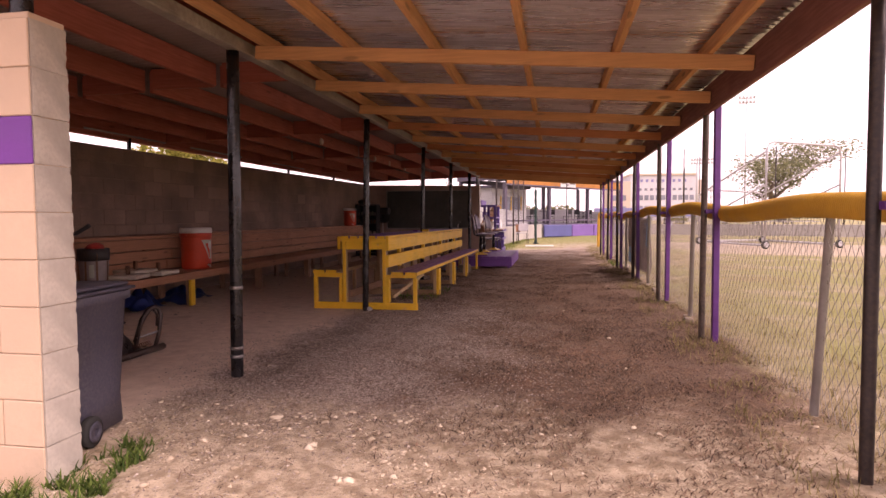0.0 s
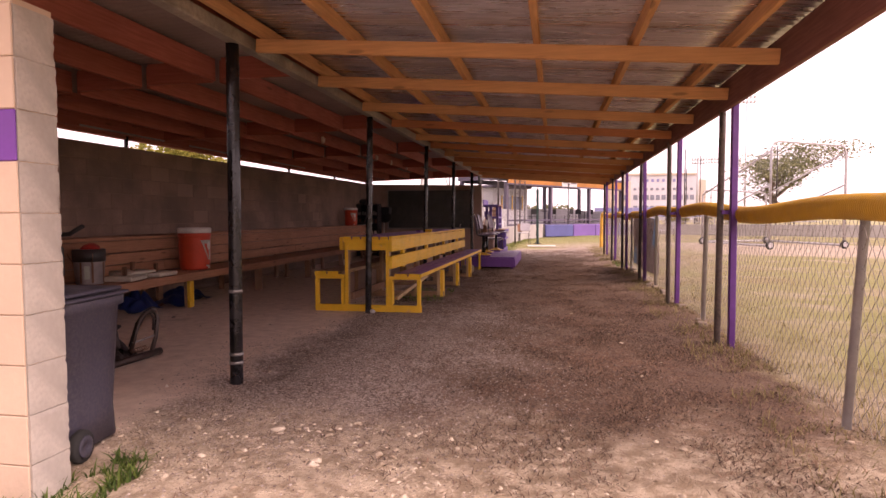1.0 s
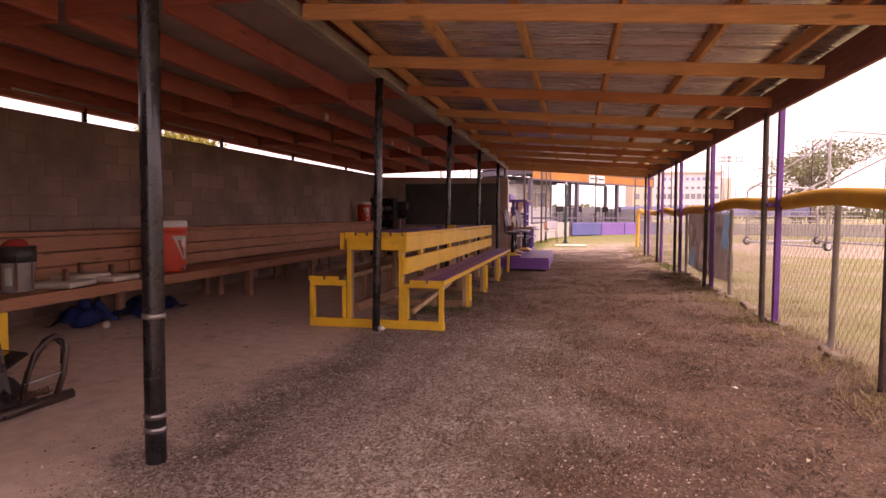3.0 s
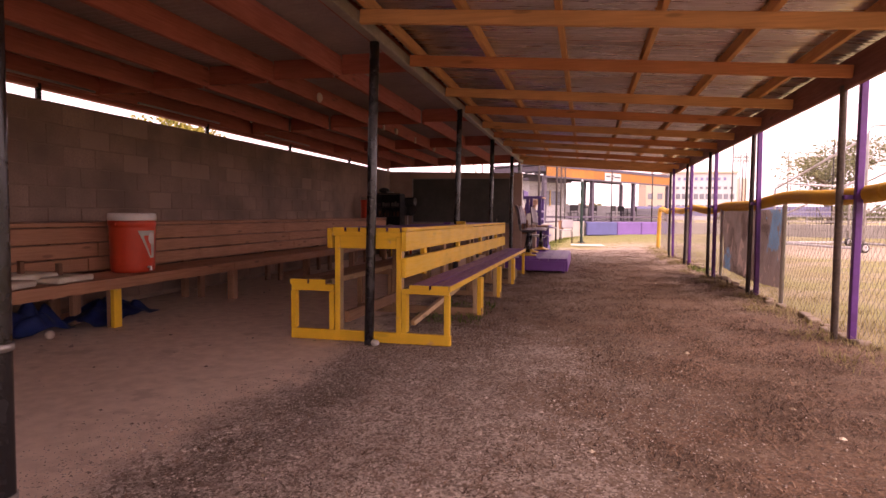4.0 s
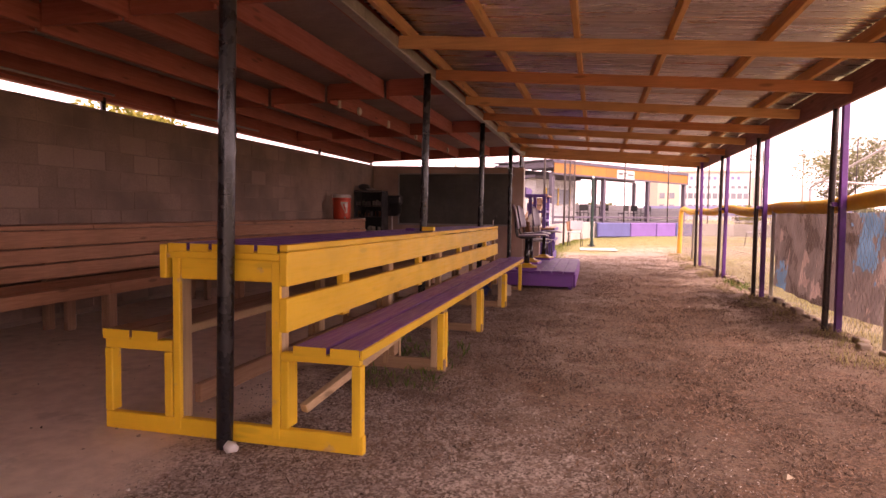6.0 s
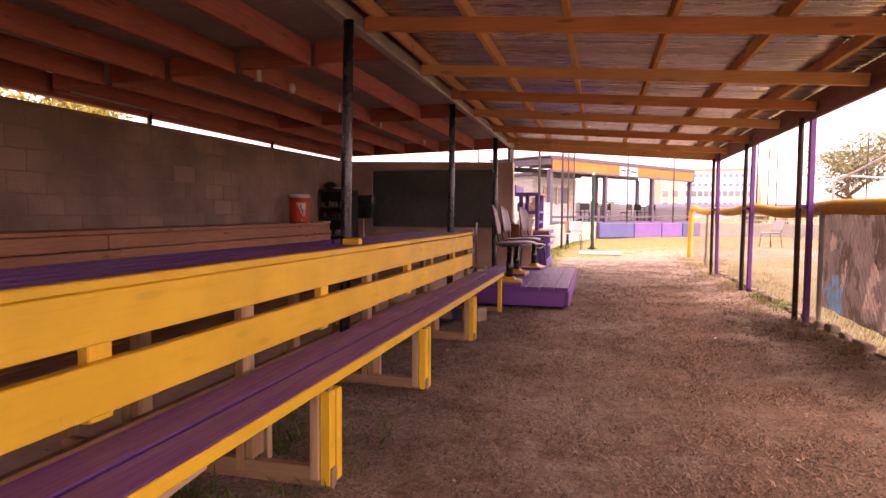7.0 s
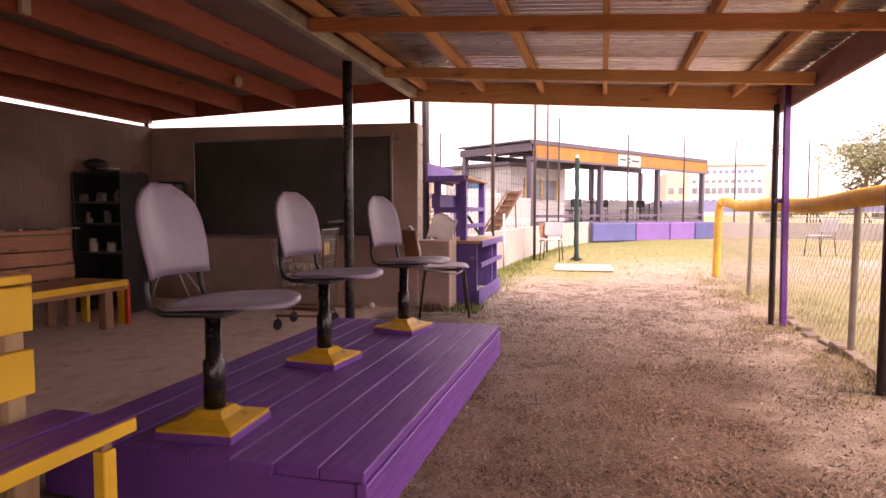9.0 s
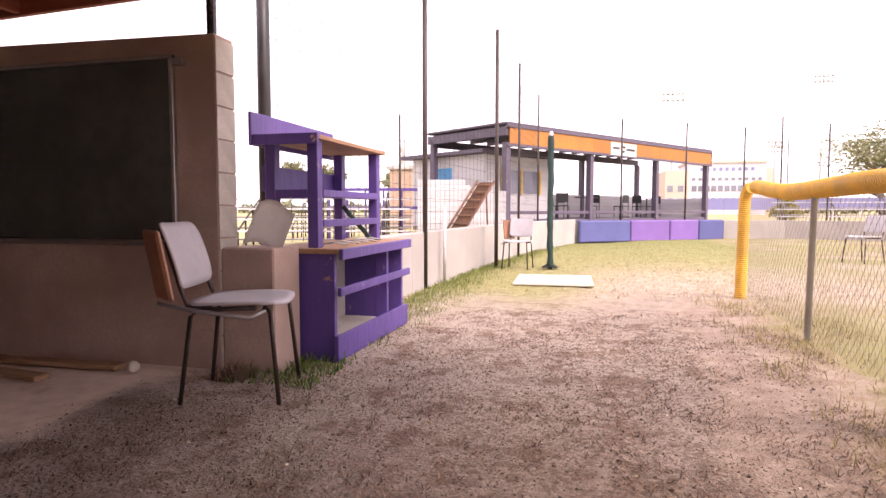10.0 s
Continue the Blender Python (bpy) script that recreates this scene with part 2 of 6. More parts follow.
M_pebble = islands("gravel_chips", (0.15, 0.105, 0.085), (0.60, 0.50, 0.43))
M_crumb = islands("brown_crumbs", (0.06, 0.04, 0.03), (0.29, 0.205, 0.155))
M_pale = islands("pale_stones", (0.30, 0.22, 0.145), (0.78, 0.66, 0.51))
M_straw = islands("dead_straw", (0.045, 0.024, 0.016), (0.33, 0.205, 0.137))
M_dry = islands("dry_grass", (0.20, 0.17, 0.065), (0.46, 0.38, 0.18))
M_lush = islands("green_grass", (0.09, 0.13, 0.03), (0.32, 0.34, 0.11))
M_weed = islands("green_weeds", (0.05, 0.10, 0.02), (0.20, 0.28, 0.06))
M_leaf = islands("olive_leaves", (0.15, 0.16, 0.085), (0.36, 0.36, 0.21))
M_leaf_gold = islands("yellow_green_leaves", (0.16, 0.16, 0.03), (0.42, 0.36, 0.08))


def corrugated(name, k=1.0):
    m, n, l, bs = nodes_of(name)
    co = n.new("ShaderNodeTexCoord").outputs["Object"]
    broad = noisy(n, l, co, 1.2, 4, (0.4, 2.5, 1))
    fine = noisy(n, l, co, 9, 5, (0.25, 6, 1))
    col = mixed(n, l, ranged(n, l, broad, 0.3, 0.7), shade((0.52, 0.50, 0.53), k), shade((0.74, 0.71, 0.74), k))
    col = mixed(n, l, ranged(n, l, fine, 0.52, 0.72, 0, 0.4), col, shade((0.30, 0.25, 0.23), k))
    # thin dirt lines where the sheets lap
    streak = noisy(n, l, co, 1.0, 3, (0.12, 9.0, 1))
    col = mixed(n, l, ranged(n, l, streak, 0.66, 0.70, 0, 0.45), col, shade((0.10, 0.085, 0.08), k))
    l.new(col, bs.inputs["Base Color"])
    bs.inputs["Metallic"].default_value = 0.85
    l.new(ranged(n, l, fine, 0.3, 0.7, 0.22, 0.40), bs.inputs["Roughness"])
    return m


M_sheet = corrugated("corrugated_zinc", 1.2)
M_old_sheet = surface("dull_old_zinc", (0.42, 0.34, 0.32), 0.55, 0.25, 30, 1.5, 0.25, 0.1)


def ground_material():
    m, n, l, bs = nodes_of("yard_ground")
    geo = n.new("ShaderNodeNewGeometry").outputs["Position"]
    sp = n.new("ShaderNodeSeparateXYZ")
    l.new(geo, sp.inputs[0])
    wob = noisy(n, l, geo, 1.6, 6)
    wide = noisy(n, l, geo, 0.45, 5)
    fine = noisy(n, l, geo, 55, 4)
    mid = noisy(n, l, geo, 9, 6)
    vo = n.new("ShaderNodeTexVoronoi")
    vo.inputs["Scale"].default_value = 75
    l.new(geo, vo.inputs["Vector"])
    X = calc(n, l, "ADD", sp.outputs[0], calc(n, l, "MULTIPLY_ADD", wob, 1.1, -0.55))
    Y = calc(n, l, "ADD", sp.outputs[1], calc(n, l, "MULTIPLY_ADD", wob, 2.0, -1.0))
    chips_tone = ranged(n, l, Y, 6.5, 9.0)
    chips = mixed(n, l, ranged(n, l, vo.outputs["Color"], 0.1, 0.9), (0.16, 0.115, 0.09), (0.74, 0.62, 0.54))
    gravel = mixed(n, l, ranged(n, l, mid, 0.46, 0.66, 0, 0.6), chips, (0.30, 0.20, 0.15))
    gravel = mixed(n, l, calc(n, l, "MULTIPLY", chips_tone, 0.65), gravel, (0.17, 0.11, 0.08))
    thatch = mixed(n, l, ranged(n, l, fine, 0.3, 0.7), (0.08, 0.043, 0.026), (0.23, 0.14, 0.088))
    thatch = mixed(n, l, ranged(n, l, noisy(n, l, geo, 4.5, 7, None, 0.7), 0.45, 0.62), thatch, (0.19, 0.12, 0.08))
    path = mixed(n, l, ranged(n, l, calc(n, l, "ADD", X, calc(n, l, "MULTIPLY_ADD", wide, 2.4, -1.2)), -1.3, 0.4), gravel, thatch)
    east = ranged(n, l, X, -1.1, 0.2, 0.3, 1.0)
    path = mixed(n, l, calc(n, l, "MULTIPLY", east, ranged(n, l, noisy(n, l, geo, 1.15, 7, None, 0.65), 0.48, 0.58, 0, 0.75)), path, mixed(n, l, ranged(n, l, fine, 0.3, 0.7), (0.10, 0.05, 0.03), (0.27, 0.15, 0.09)))
    damp = calc(n, l, "MULTIPLY", ranged(n, l, calc(n, l, "ABSOLUTE", calc(n, l, "ADD", X, 1.75)), 0.05, 0.24, 1, 0), ranged(n, l, Y, 3.3, 4.2))
    damp = calc(n, l, "MULTIPLY", damp, calc(n, l, "MULTIPLY", ranged(n, l, Y, 5.6, 7.2, 1, 0), ranged(n, l, wide, 0.35, 0.6)))
    path = mixed(n, l, calc(n, l, "MULTIPLY", damp, 0.85), path, (0.075, 0.05, 0.035))
    # tan entrance dirt, its colour painted paler for the open sky's light there
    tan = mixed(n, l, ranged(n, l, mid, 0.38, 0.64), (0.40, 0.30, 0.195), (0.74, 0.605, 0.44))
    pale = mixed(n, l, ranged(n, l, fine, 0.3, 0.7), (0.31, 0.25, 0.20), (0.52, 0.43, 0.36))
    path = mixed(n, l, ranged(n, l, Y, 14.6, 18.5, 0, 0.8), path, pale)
    clots = noisy(n, l, geo, 13, 9, None, 0.78)
    path = mixed(n, l, calc(n, l, "MULTIPLY", east, ranged(n, l, clots, 0.5, 0.58, 0, 0.65)), path, (0.12, 0.068, 0.045))
    path = mixed(n, l, ranged(n, l, noisy(n, l, geo, 31, 8, None, 0.75), 0.57, 0.68, 0, 0.32), path, (0.48, 0.37, 0.29))
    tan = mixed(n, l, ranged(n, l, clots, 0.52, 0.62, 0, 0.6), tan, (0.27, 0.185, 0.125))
    # blend to that sky-brightened tan dirt near the open front
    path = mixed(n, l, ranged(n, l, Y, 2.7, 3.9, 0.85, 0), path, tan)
    sods = noisy(n, l, geo, 3.6, 8, None, 0.72)
    path = mixed(n, l, calc(n, l, "MULTIPLY", ranged(n, l, sods, 0.5, 0.6, 0, 0.7), ranged(n, l, Y, 5.0, 8.0)), path, mixed(n, l, ranged(n, l, fine, 0.35, 0.65), (0.075, 0.04, 0.025), (0.22, 0.12, 0.075)))
    strip = calc(n, l, "MULTIPLY", ranged(n, l, X, 0.75, 1.05), ranged(n, l, Y, 8.5, 11.0, 0, 0.75))
    path = mixed(n, l, strip, path, mixed(n, l, ranged(n, l, mid, 0.3, 0.7), (0.31, 0.22, 0.16), (0.47, 0.36, 0.28)))
    floor = mixed(n, l, ranged(n, l, mid, 0.3, 0.7), (0.66, 0.51, 0.42), (0.80, 0.64, 0.53))
    floor = mixed(n, l, ranged(n, l, noisy(n, l, geo, 3.2, 7), 0.58, 0.66, 0, 0.5), floor, (0.46, 0.34, 0.27))
    col = mixed(n, l, ranged(n, l, X, -2.25, -1.95), floor, path)
    dry = mixed(n, l, ranged(n, l, fine, 0.3, 0.7), (0.17, 0.135, 0.055), (0.35, 0.28, 0.145))
    dry = mixed(n, l, ranged(n, l, wide, 0.35, 0.6), dry, (0.25, 0.235, 0.085))
    bare = mixed(n, l, ranged(n, l, mid, 0.3, 0.7), (0.35, 0.27, 0.20), (0.49, 0.40, 0.31))
    field = mixed(n, l, ranged(n, l, noisy(n, l, geo, 0.8, 6), 0.48, 0.68, 0, 0.6), dry, bare)
    far = calc(n, l, "ADD", sp.outputs[1], calc(n, l, "MULTIPLY", sp.outputs[0], 0.35))
    ring = calc(n, l, "MULTIPLY", ranged(n, l, far, 19, 20.5), ranged(n, l, far, 27.0, 28.5, 1, 0))
    field = mixed(n, l, calc(n, l, "MULTIPLY", ring, ranged(n, l, sp.outputs[0], 3.6, 5.0, 0, 0.9)), field, bare)
    col = mixed(n, l, ranged(n, l, X, 1.55, 1.95), col, field)
    turf = mixed(n, l, ranged(n, l, mid, 0.3, 0.7), (0.22, 0.21, 0.075), (0.35, 0.32, 0.14))
    turf = mixed(n, l, ranged(n, l, sp.outputs[1], 24, 34, 0, 0.55), turf, (0.17, 0.21, 0.055))
    turf = mixed(n, l, calc(n, l, "MULTIPLY", ranged(n, l, X, -0.4, 0.6), ranged(n, l, Y, 22, 27, 1, 0)), turf, bare)
    inner = calc(n, l, "MULTIPLY", ranged(n, l, Y, 20.0, 22.5), ranged(n, l, X, 3.2, 4.2, 1, 0))
    col = mixed(n, l, inner, col, turf)
    behind = mixed(n, l, ranged(n, l, wide, 0.3, 0.7), (0.30, 0.28, 0.12), (0.40, 0.34, 0.18))
    col = mixed(n, l, ranged(n, l, sp.outputs[0], -6.2, -5.9, 1, 0), col, behind)
    col = mixed(n, l, ranged(n, l, sp.outputs[1], 36, 40), col, behind)
    l.new(col, bs.inputs["Base Color"])
    bs.inputs["Roughness"].default_value = 0.95
    rough = mixed(n, l, ranged(n, l, X, -2.3, -1.9), (0.06, 0.06, 0.06), (1.0, 1.0, 1.0))
    h = calc(n, l, "MULTIPLY", calc(n, l, "ADD", calc(n, l, "MULTIPLY", vo.outputs["Distance"], 0.35), calc(n, l, "ADD", calc(n, l, "MULTIPLY", fine, 0.9), calc(n, l, "MULTIPLY", clots, 1.6))), rough)
    bumped(n, l, bs, h, 0.8, 0.018)
    return m


M_ground = ground_material()


def let_through(m, share):
    """Thin cloth: part of the light that falls on its back shows on its front."""
    n, l = m.node_tree.nodes, m.node_tree.links
    bs, out = n["Principled BSDF"], n["Material Output"]
    tr = n.new("ShaderNodeBsdfTranslucent")
    l.new(bs.inputs["Base Color"].links[0].from_socket, tr.inputs[0])
    mx = n.new("ShaderNodeMixShader")
    mx.inputs[0].default_value = share
    l.new(bs.outputs[0], mx.inputs[1])
    l.new(tr.outputs[0], mx.inputs[2])
    l.new(mx.outputs[0], out.inputs[0])


for cloth_m in (M_banner, M_banner_dark, M_banner_blue, M_banner_pale, M_leaf, M_leaf_gold, M_dry, M_lush, M_weed):
    let_through(cloth_m, 0.45)


# ---- building helpers ----
def add_box(bm, x0, x1, y0, y1, z0, z1, bev=0.004, m=None):
    r = bmesh.ops.create_cube(bm, size=1.0)
    mat = Matrix.Translation(((x0 + x1) / 2, (y0 + y1) / 2, (z0 + z1) / 2)) @ Matrix.Diagonal((x1 - x0, y1 - y0, z1 - z0, 1))
    bmesh.ops.transform(bm, matrix=(m @ mat) if m else mat, verts=r["verts"])
    if bev > 0:
        es = list({e for v in r["verts"] for e in v.link_edges})
        bmesh.ops.bevel(bm, geom=es, offset=bev, segments=1, affect="EDGES")


def box(x0, x1, y0, y1, z0, z1, bev=0.004, m=None):
    bm = bmesh.new()
    add_box(bm, x0, x1, y0, y1, z0, z1, bev, m)
    return bm


def add_tube(bm, pts, r, seg=8, cap=True):
    pts = [Vector(p) for p in pts]
    rings = []
    for i, p in enumerate(pts):
        d = (pts[min(i + 1, len(pts) - 1)] - pts[max(i - 1, 0)]).normalized()
        side = d.cross(Vector((0, 0, 1)) if abs(d.z) < 0.9 else Vector((1, 0, 0))).normalized()
        up = side.cross(d)
        rr = r[i] if isinstance(r, (list, tuple)) else r
        rings.append([bm.verts.new(p + side * rr * math.cos(2 * math.pi * k / seg) + up * rr * math.sin(2 * math.pi * k / seg)) for k in range(seg)])
    for a, b in zip(rings, rings[1:]):
        for k in range(seg):
            f = bm.faces.new((a[k], a[(k + 1) % seg], b[(k + 1) % seg], b[k]))
            f.smooth = True
    if cap:
        bm.faces.new(rings[0])
        bm.faces.new(rings[-1][::-1])


def tube(pts, r, seg=8):
    bm = bmesh.new()
    add_tube(bm, pts, r, seg)
    return bm


def add_lathe(bm, prof, seg=24, centre=(0, 0, 0)):
    """A turned shape from (radius, height) pairs."""
    c = Vector(centre)
    rings = [[bm.verts.new(c + Vector((r * math.cos(2 * math.pi * k / seg), r * math.sin(2 * math.pi * k / seg), z))) for k in range(seg)] for r, z in prof]
    for a, b in zip(rings, rings[1:]):
        for k in range(seg):
            f = bm.faces.new((a[k], a[(k + 1) % seg], b[(k + 1) % seg], b[k]))
            f.smooth = True
    bm.faces.new(rings[0][::-1])
    bm.faces.new(rings[-1])


def lathe(prof, seg=24, centre=(0, 0, 0)):
    bm = bmesh.new()
    add_lathe(bm, prof, seg, centre)
    return bm


def lumpy(r, seed, squash=(1, 1, 1), rough=0.25, sub=2):
    bm = bmesh.new()
    bmesh.ops.create_icosphere(bm, subdivisions=sub, radius=1.0)
    for v in bm.verts:
        k = 1 + rough * noise.noise(v.co * 1.7 + Vector((seed * 3.1, seed, 0)))
        v.co = Vector((v.co.x * squash[0], v.co.y * squash[1], v.co.z * squash[2])) * r * k
    for f in bm.faces:
        f.smooth = True
    return bm


def to_mesh(name, bm, material):
    bmesh.ops.recalc_face_normals(bm, faces=bm.faces)
    me = bpy.data.meshes.new(name)
    bm.to_mesh(me)
    bm.free()
    me.materials.append(material)
    return me


def part(name, bm, material, parent, label=""):
    ob = new(name, to_mesh(name, bm, material))
    ob.parent = parent
    return tagged(ob, label) if label else ob


def thing(name, label, category, at=(0, 0, 0), turn=0.0, group="", kind=""):
    ob = new(name)
    ob.empty_display_size = 0.1
    ob.matrix_basis = pose(*at, 0, 0, turn)
    return tagged(ob, label, category, group, kind)


def solid(name, bm, material, label, category, at=(0, 0, 0), turn=0.0, group="", kind=""):
    ob = new(name, to_mesh(name, bm, material))
    ob.matrix_basis = pose(*at, 0, 0, turn)
    return tagged(ob, label, category, group, kind)


def piece(name, mesh, parent, loc, rot=(0, 0, 0), scale=(1, 1, 1)):
    ob = new(name, mesh)
    ob.parent = parent
    ob.location, ob.rotation_euler, ob.scale = loc, rot, scale
    return ob


def raw_mesh(name, verts, faces, material, smooth=False):
    me = bpy.data.meshes.new(name)
    me.from_pydata(verts, [], faces)
    me.materials.append(material)
    if smooth:
        me.polygons.foreach_set("use_smooth", [True] * len(me.polygons))
    return me


# ---- ground ----
def ground_height(x, y):
    z = 0.055 * min(1.0, max(0.0, (x - 0.5) / 1.0))
    amp = 0.034 if -2.0 < x < 1.9 and y < 3.4 else 0.022 if -2.0 < x < 1.9 else 0.006 if x < 0 else 0.03
    return z + amp * (noise.noise((x * 1.3, y * 1.3, 0)) + 0.4 * noise.noise((x * 5, y * 5, 3)) + (0.28 * noise.noise((x * 13, y * 13, 5)) if amp > 0.01 else 0)) - 0.012


def steps(fine0, fine1, step, far0, far1):
    a = list(np.arange(fine0, fine1 + 1e-6, step))
    lo, hi, d = [], [], step
    v = fine0
    while v > far0:
        d *= 1.35
        v -= d
        lo.append(v)
    d, v = step, fine1
    while v < far1:
        d *= 1.35
        v += d
        hi.append(v)
    return lo[::-1] + a + hi


gx, gy = steps(-6.0, 4.0, 0.045, -1600, 1600), steps(0.0, 24.0, 0.045, -1200, 2600)
gv = [(x, y, ground_height(x, y) if abs(x) < 60 and -20 < y < 80 else 0.0) for y in gy for x in gx]
w = len(gx)
gf = [(j * w + i, j * w + i + 1, (j + 1) * w + i + 1, (j + 1) * w + i) for j in range(len(gy) - 1) for i in range(w - 1)]
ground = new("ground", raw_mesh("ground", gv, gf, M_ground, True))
tagged(ground, "gravel, packed dirt and dry grass around a dugout", "ground", kind="structure")


# ---- roof sheets and timbers ----
def fascia_x(y):
    return 1.54 + 0.008 * (y - 5.5)


def bottom_east(x):
    return 2.266 - 0.072 * (x + 1.9)


def bottom_west(x):
    return 2.30 + 0.032 * (x + 1.95)


def sheet(name, x0, x1, y0, y1, z_of, label, material):
    pitch, seg = 0.076, 6
    n = int((y1 - y0) / pitch * seg)
    xs = np.linspace(x0, x1, 6)
    verts, faces = [], []
    for j in range(n + 1):
        y = y0 + (y1 - y0) * j / n
        lap = 0.009 if int((y - y0) / 0.8) % 2 else 0.0
        h = 0.0095 * math.cos(2 * math.pi * j / seg) + lap
        for x in xs:
            verts.append((x, y, z_of(x) + h + 0.004 * noise.noise((x, y * 2, 1))))
    k = len(xs)
    for j in range(n):
        for i in range(k - 1):
            faces.append((j * k + i, j * k + i + 1, (j + 1) * k + i + 1, (j + 1) * k + i))
    ob = new(name, raw_mesh(name, verts, faces, material, True))
    so = ob.modifiers.new("thickness", "SOLIDIFY")
    so.thickness, so.offset = 0.002, 1
    return tagged(ob, label, "roof", kind="structure")


ROOF0, ROOF1 = 1.55, 17.83
roof_east = sheet("ceiling_east", -1.98, 1.78, ROOF0, ROOF1, lambda x: bottom_east(x) + 0.195, "corrugated zinc roof sheets on light pine beams and purlins", M_sheet)
roof_west = sheet("ceiling_west", -5.75, -1.80, ROOF0, ROOF1 + 0.2, lambda x: bottom_west(x) + 0.215, "dull corrugated zinc roof sheets on red-brown joists", M_old_sheet)

for y, red in ((1.6, 0), (2.68, 0), (4.10, 0), (5.23, 0), (6.48, 0), (7.67, 1), (9.04, 0), (10.14, 1), (11.46, 0), (12.6, 1), (13.8, 0), (15.23, 1), (16.67, 0)):
    z0, z1 = bottom_east(-1.86), bottom_east(fascia_x(y) - 0.02)
    L = fascia_x(y) - 0.02 + 1.86
    m = Matrix.Translation((-1.86, y, z0)) @ Matrix.Rotation(math.atan2(z0 - z1, L), 4, "Y")
    part("beam", box(0, L, -0.019, 0.019, 0, 0.092, 0.004, m), M_beam_red if red else M_beam, roof_east)
for x in (-1.80, -1.175, -0.555, 0.065, 0.675, 1.245):
    z = bottom_east(x) + 0.094
    for y0, y1 in ((ROOF0, 6.53), (6.534, 11.4), (11.404, ROOF1 - 0.03)):
        part("purlin", box(x - 0.02, x + 0.02, y0, y1, z, z + 0.089), M_purlin, roof_east)
for y0, y1 in ((ROOF0, 7.85), (7.854, 12.7), (12.704, ROOF1)):
    bm = bmesh.new()
    m = Matrix.Translation((fascia_x(y0), y0, 0)) @ Matrix.Rotation(-math.atan(0.008), 4, "Z")
    add_box(bm, -0.019, 0.019, 0, y1 - y0, 1.965, 2.192, 0.005, m)
    part("fascia_board", bm, M_fascia, roof_east)
# end board under the sheets, closing the far edge
zl, zr = bottom_east(-1.953), bottom_east(1.7)
m = Matrix.Translation((-1.953, 17.795, zl)) @ Matrix.Rotation(math.atan2(zl - zr, 3.653), 4, "Y")
part("end_board", box(0, 3.66, -0.019, 0.019, -0.02, 0.205, 0.004, m), M_beam, roof_east)

for x in (-5.34, -4.70, -4.06, -3.36, -2.66):
    z = bottom_west(x)
    off = 0.022
    cuts = [ROOF0, 4.95, 8.0, 11.0, 14.05, ROOF1 + 0.1]
    for i, (y0, y1) in enumerate(zip(cuts, cuts[1:])):
        dx = off if i % 2 else -off
        part("joist", box(x + dx - 0.02, x + dx + 0.02, y0 + 0.022, y1 - 0.022, z, z + 0.19, 0.005), M_joist, roof_west)
edges = [-5.34, -4.70, -4.06, -3.36, -2.66, -1.95]
for y in (4.95, 8.0, 11.0, 14.05):
    for xa, xb in zip(edges, edges[1:]):
        z = bottom_west((xa + xb) / 2)
        part("blocking", box(xa + 0.045, xb - 0.045, y - 0.018, y + 0.018, z + 0.01, z + 0.19), M_block_wood, roof_west)
for xa, xb in ((-5.6, -3.7), (-3.696, -1.96)):
    z = bottom_west((xa + xb) / 2)
    m = Matrix.Translation((xa, 17.86, bottom_west(xa))) @ Matrix.Rotation(-math.atan(0.032), 4, "Y")
    part("rim_board", box(0, xb - xa, -0.02, 0.02, -0.01, 0.2, 0.004, m), M_block_wood, roof_west)
for y0, y1 in ((ROOF0, 9.2), (9.204, ROOF1 + 0.1)):
    part("plate_board", box(-5.50, -5.40, y0, y1, bottom_west(-5.45) - 0.03, bottom_west(-5.45) + 0.19, 0.004), M_joist, roof_west)
    part("header_beam", box(-2.0, -1.955, y0, y1, 2.305, 2.47, 0.005), M_joist, roof_west)
for i, (y0, y1) in enumerate(((ROOF0, 5.0), (4.985, 8.4), (8.385, 11.5), (11.485, 14.6), (14.585, 17.7))):
    bm = bmesh.new()
    d = 0.003 * (i % 2)
    add_box(bm, -1.952, -1.87 - d, y0, y1, 2.27 + d, 2.30, 0.006)
    add_box(bm, -1.885 - d, -1.872 - d, y0, y1, 2.295, 2.36, 0.003)
    part("flashing", bm, M_gutter, roof_west, "dull white metal flashing strip")
# round covers, boxes and a light batten fixed to the joists
for y in (9.0, 11.86, 16.6):
    part("round_cover", lathe([(0.052, 0), (0.055, 0.012), (0.04, 0.03)], 20), M_lampwhite, roof_west, "round ivory cover plate").matrix_basis = pose(-3.315, y, bottom_west(-3.36) + 0.04, 0, 90, 0)
for y, h in ((11.26, 0.06), (13.0, 0.05), (14.4, 0.05)):
    part("outlet_box", box(-3.337, -3.30, y - 0.03, y + 0.03, bottom_west(-3.36) + 0.04 - h, bottom_west(-3.36) + 0.04 + h), M_lampwhite, roof_west, "small ivory outlet box")
for y0 in (6.2, 8.3, 11.0):
    part("conduit", tube([(-5.1, y0, 2.17), (-5.1, y0 + 1.5, 2.17)], 0.012), M_alu, roof_west, "thin metal conduit")


# ---- posts ----
def pole(name, x, y, z0, z1, r, material, label, lean=0.0, rings=()):
    ob = thing(name, label, "post", (x, y, z0), group="roof posts", kind="structure")
    prof = [(r, -0.05)] + [(r + 0.0006 * (i % 2), (z1 - z0) * i / 8) for i in range(9)]
    t = part("shaft", lathe(prof, 18), material, ob)
    for z in rings:
        part("clamp", lathe([(r, z - 0.012), (r + 0.005, z - 0.009), (r + 0.005, z + 0.009), (r, z + 0.012)], 18), M_alu, ob)
    ob.matrix_basis = pose(x, y, z0, 0, lean, 0)
    return ob


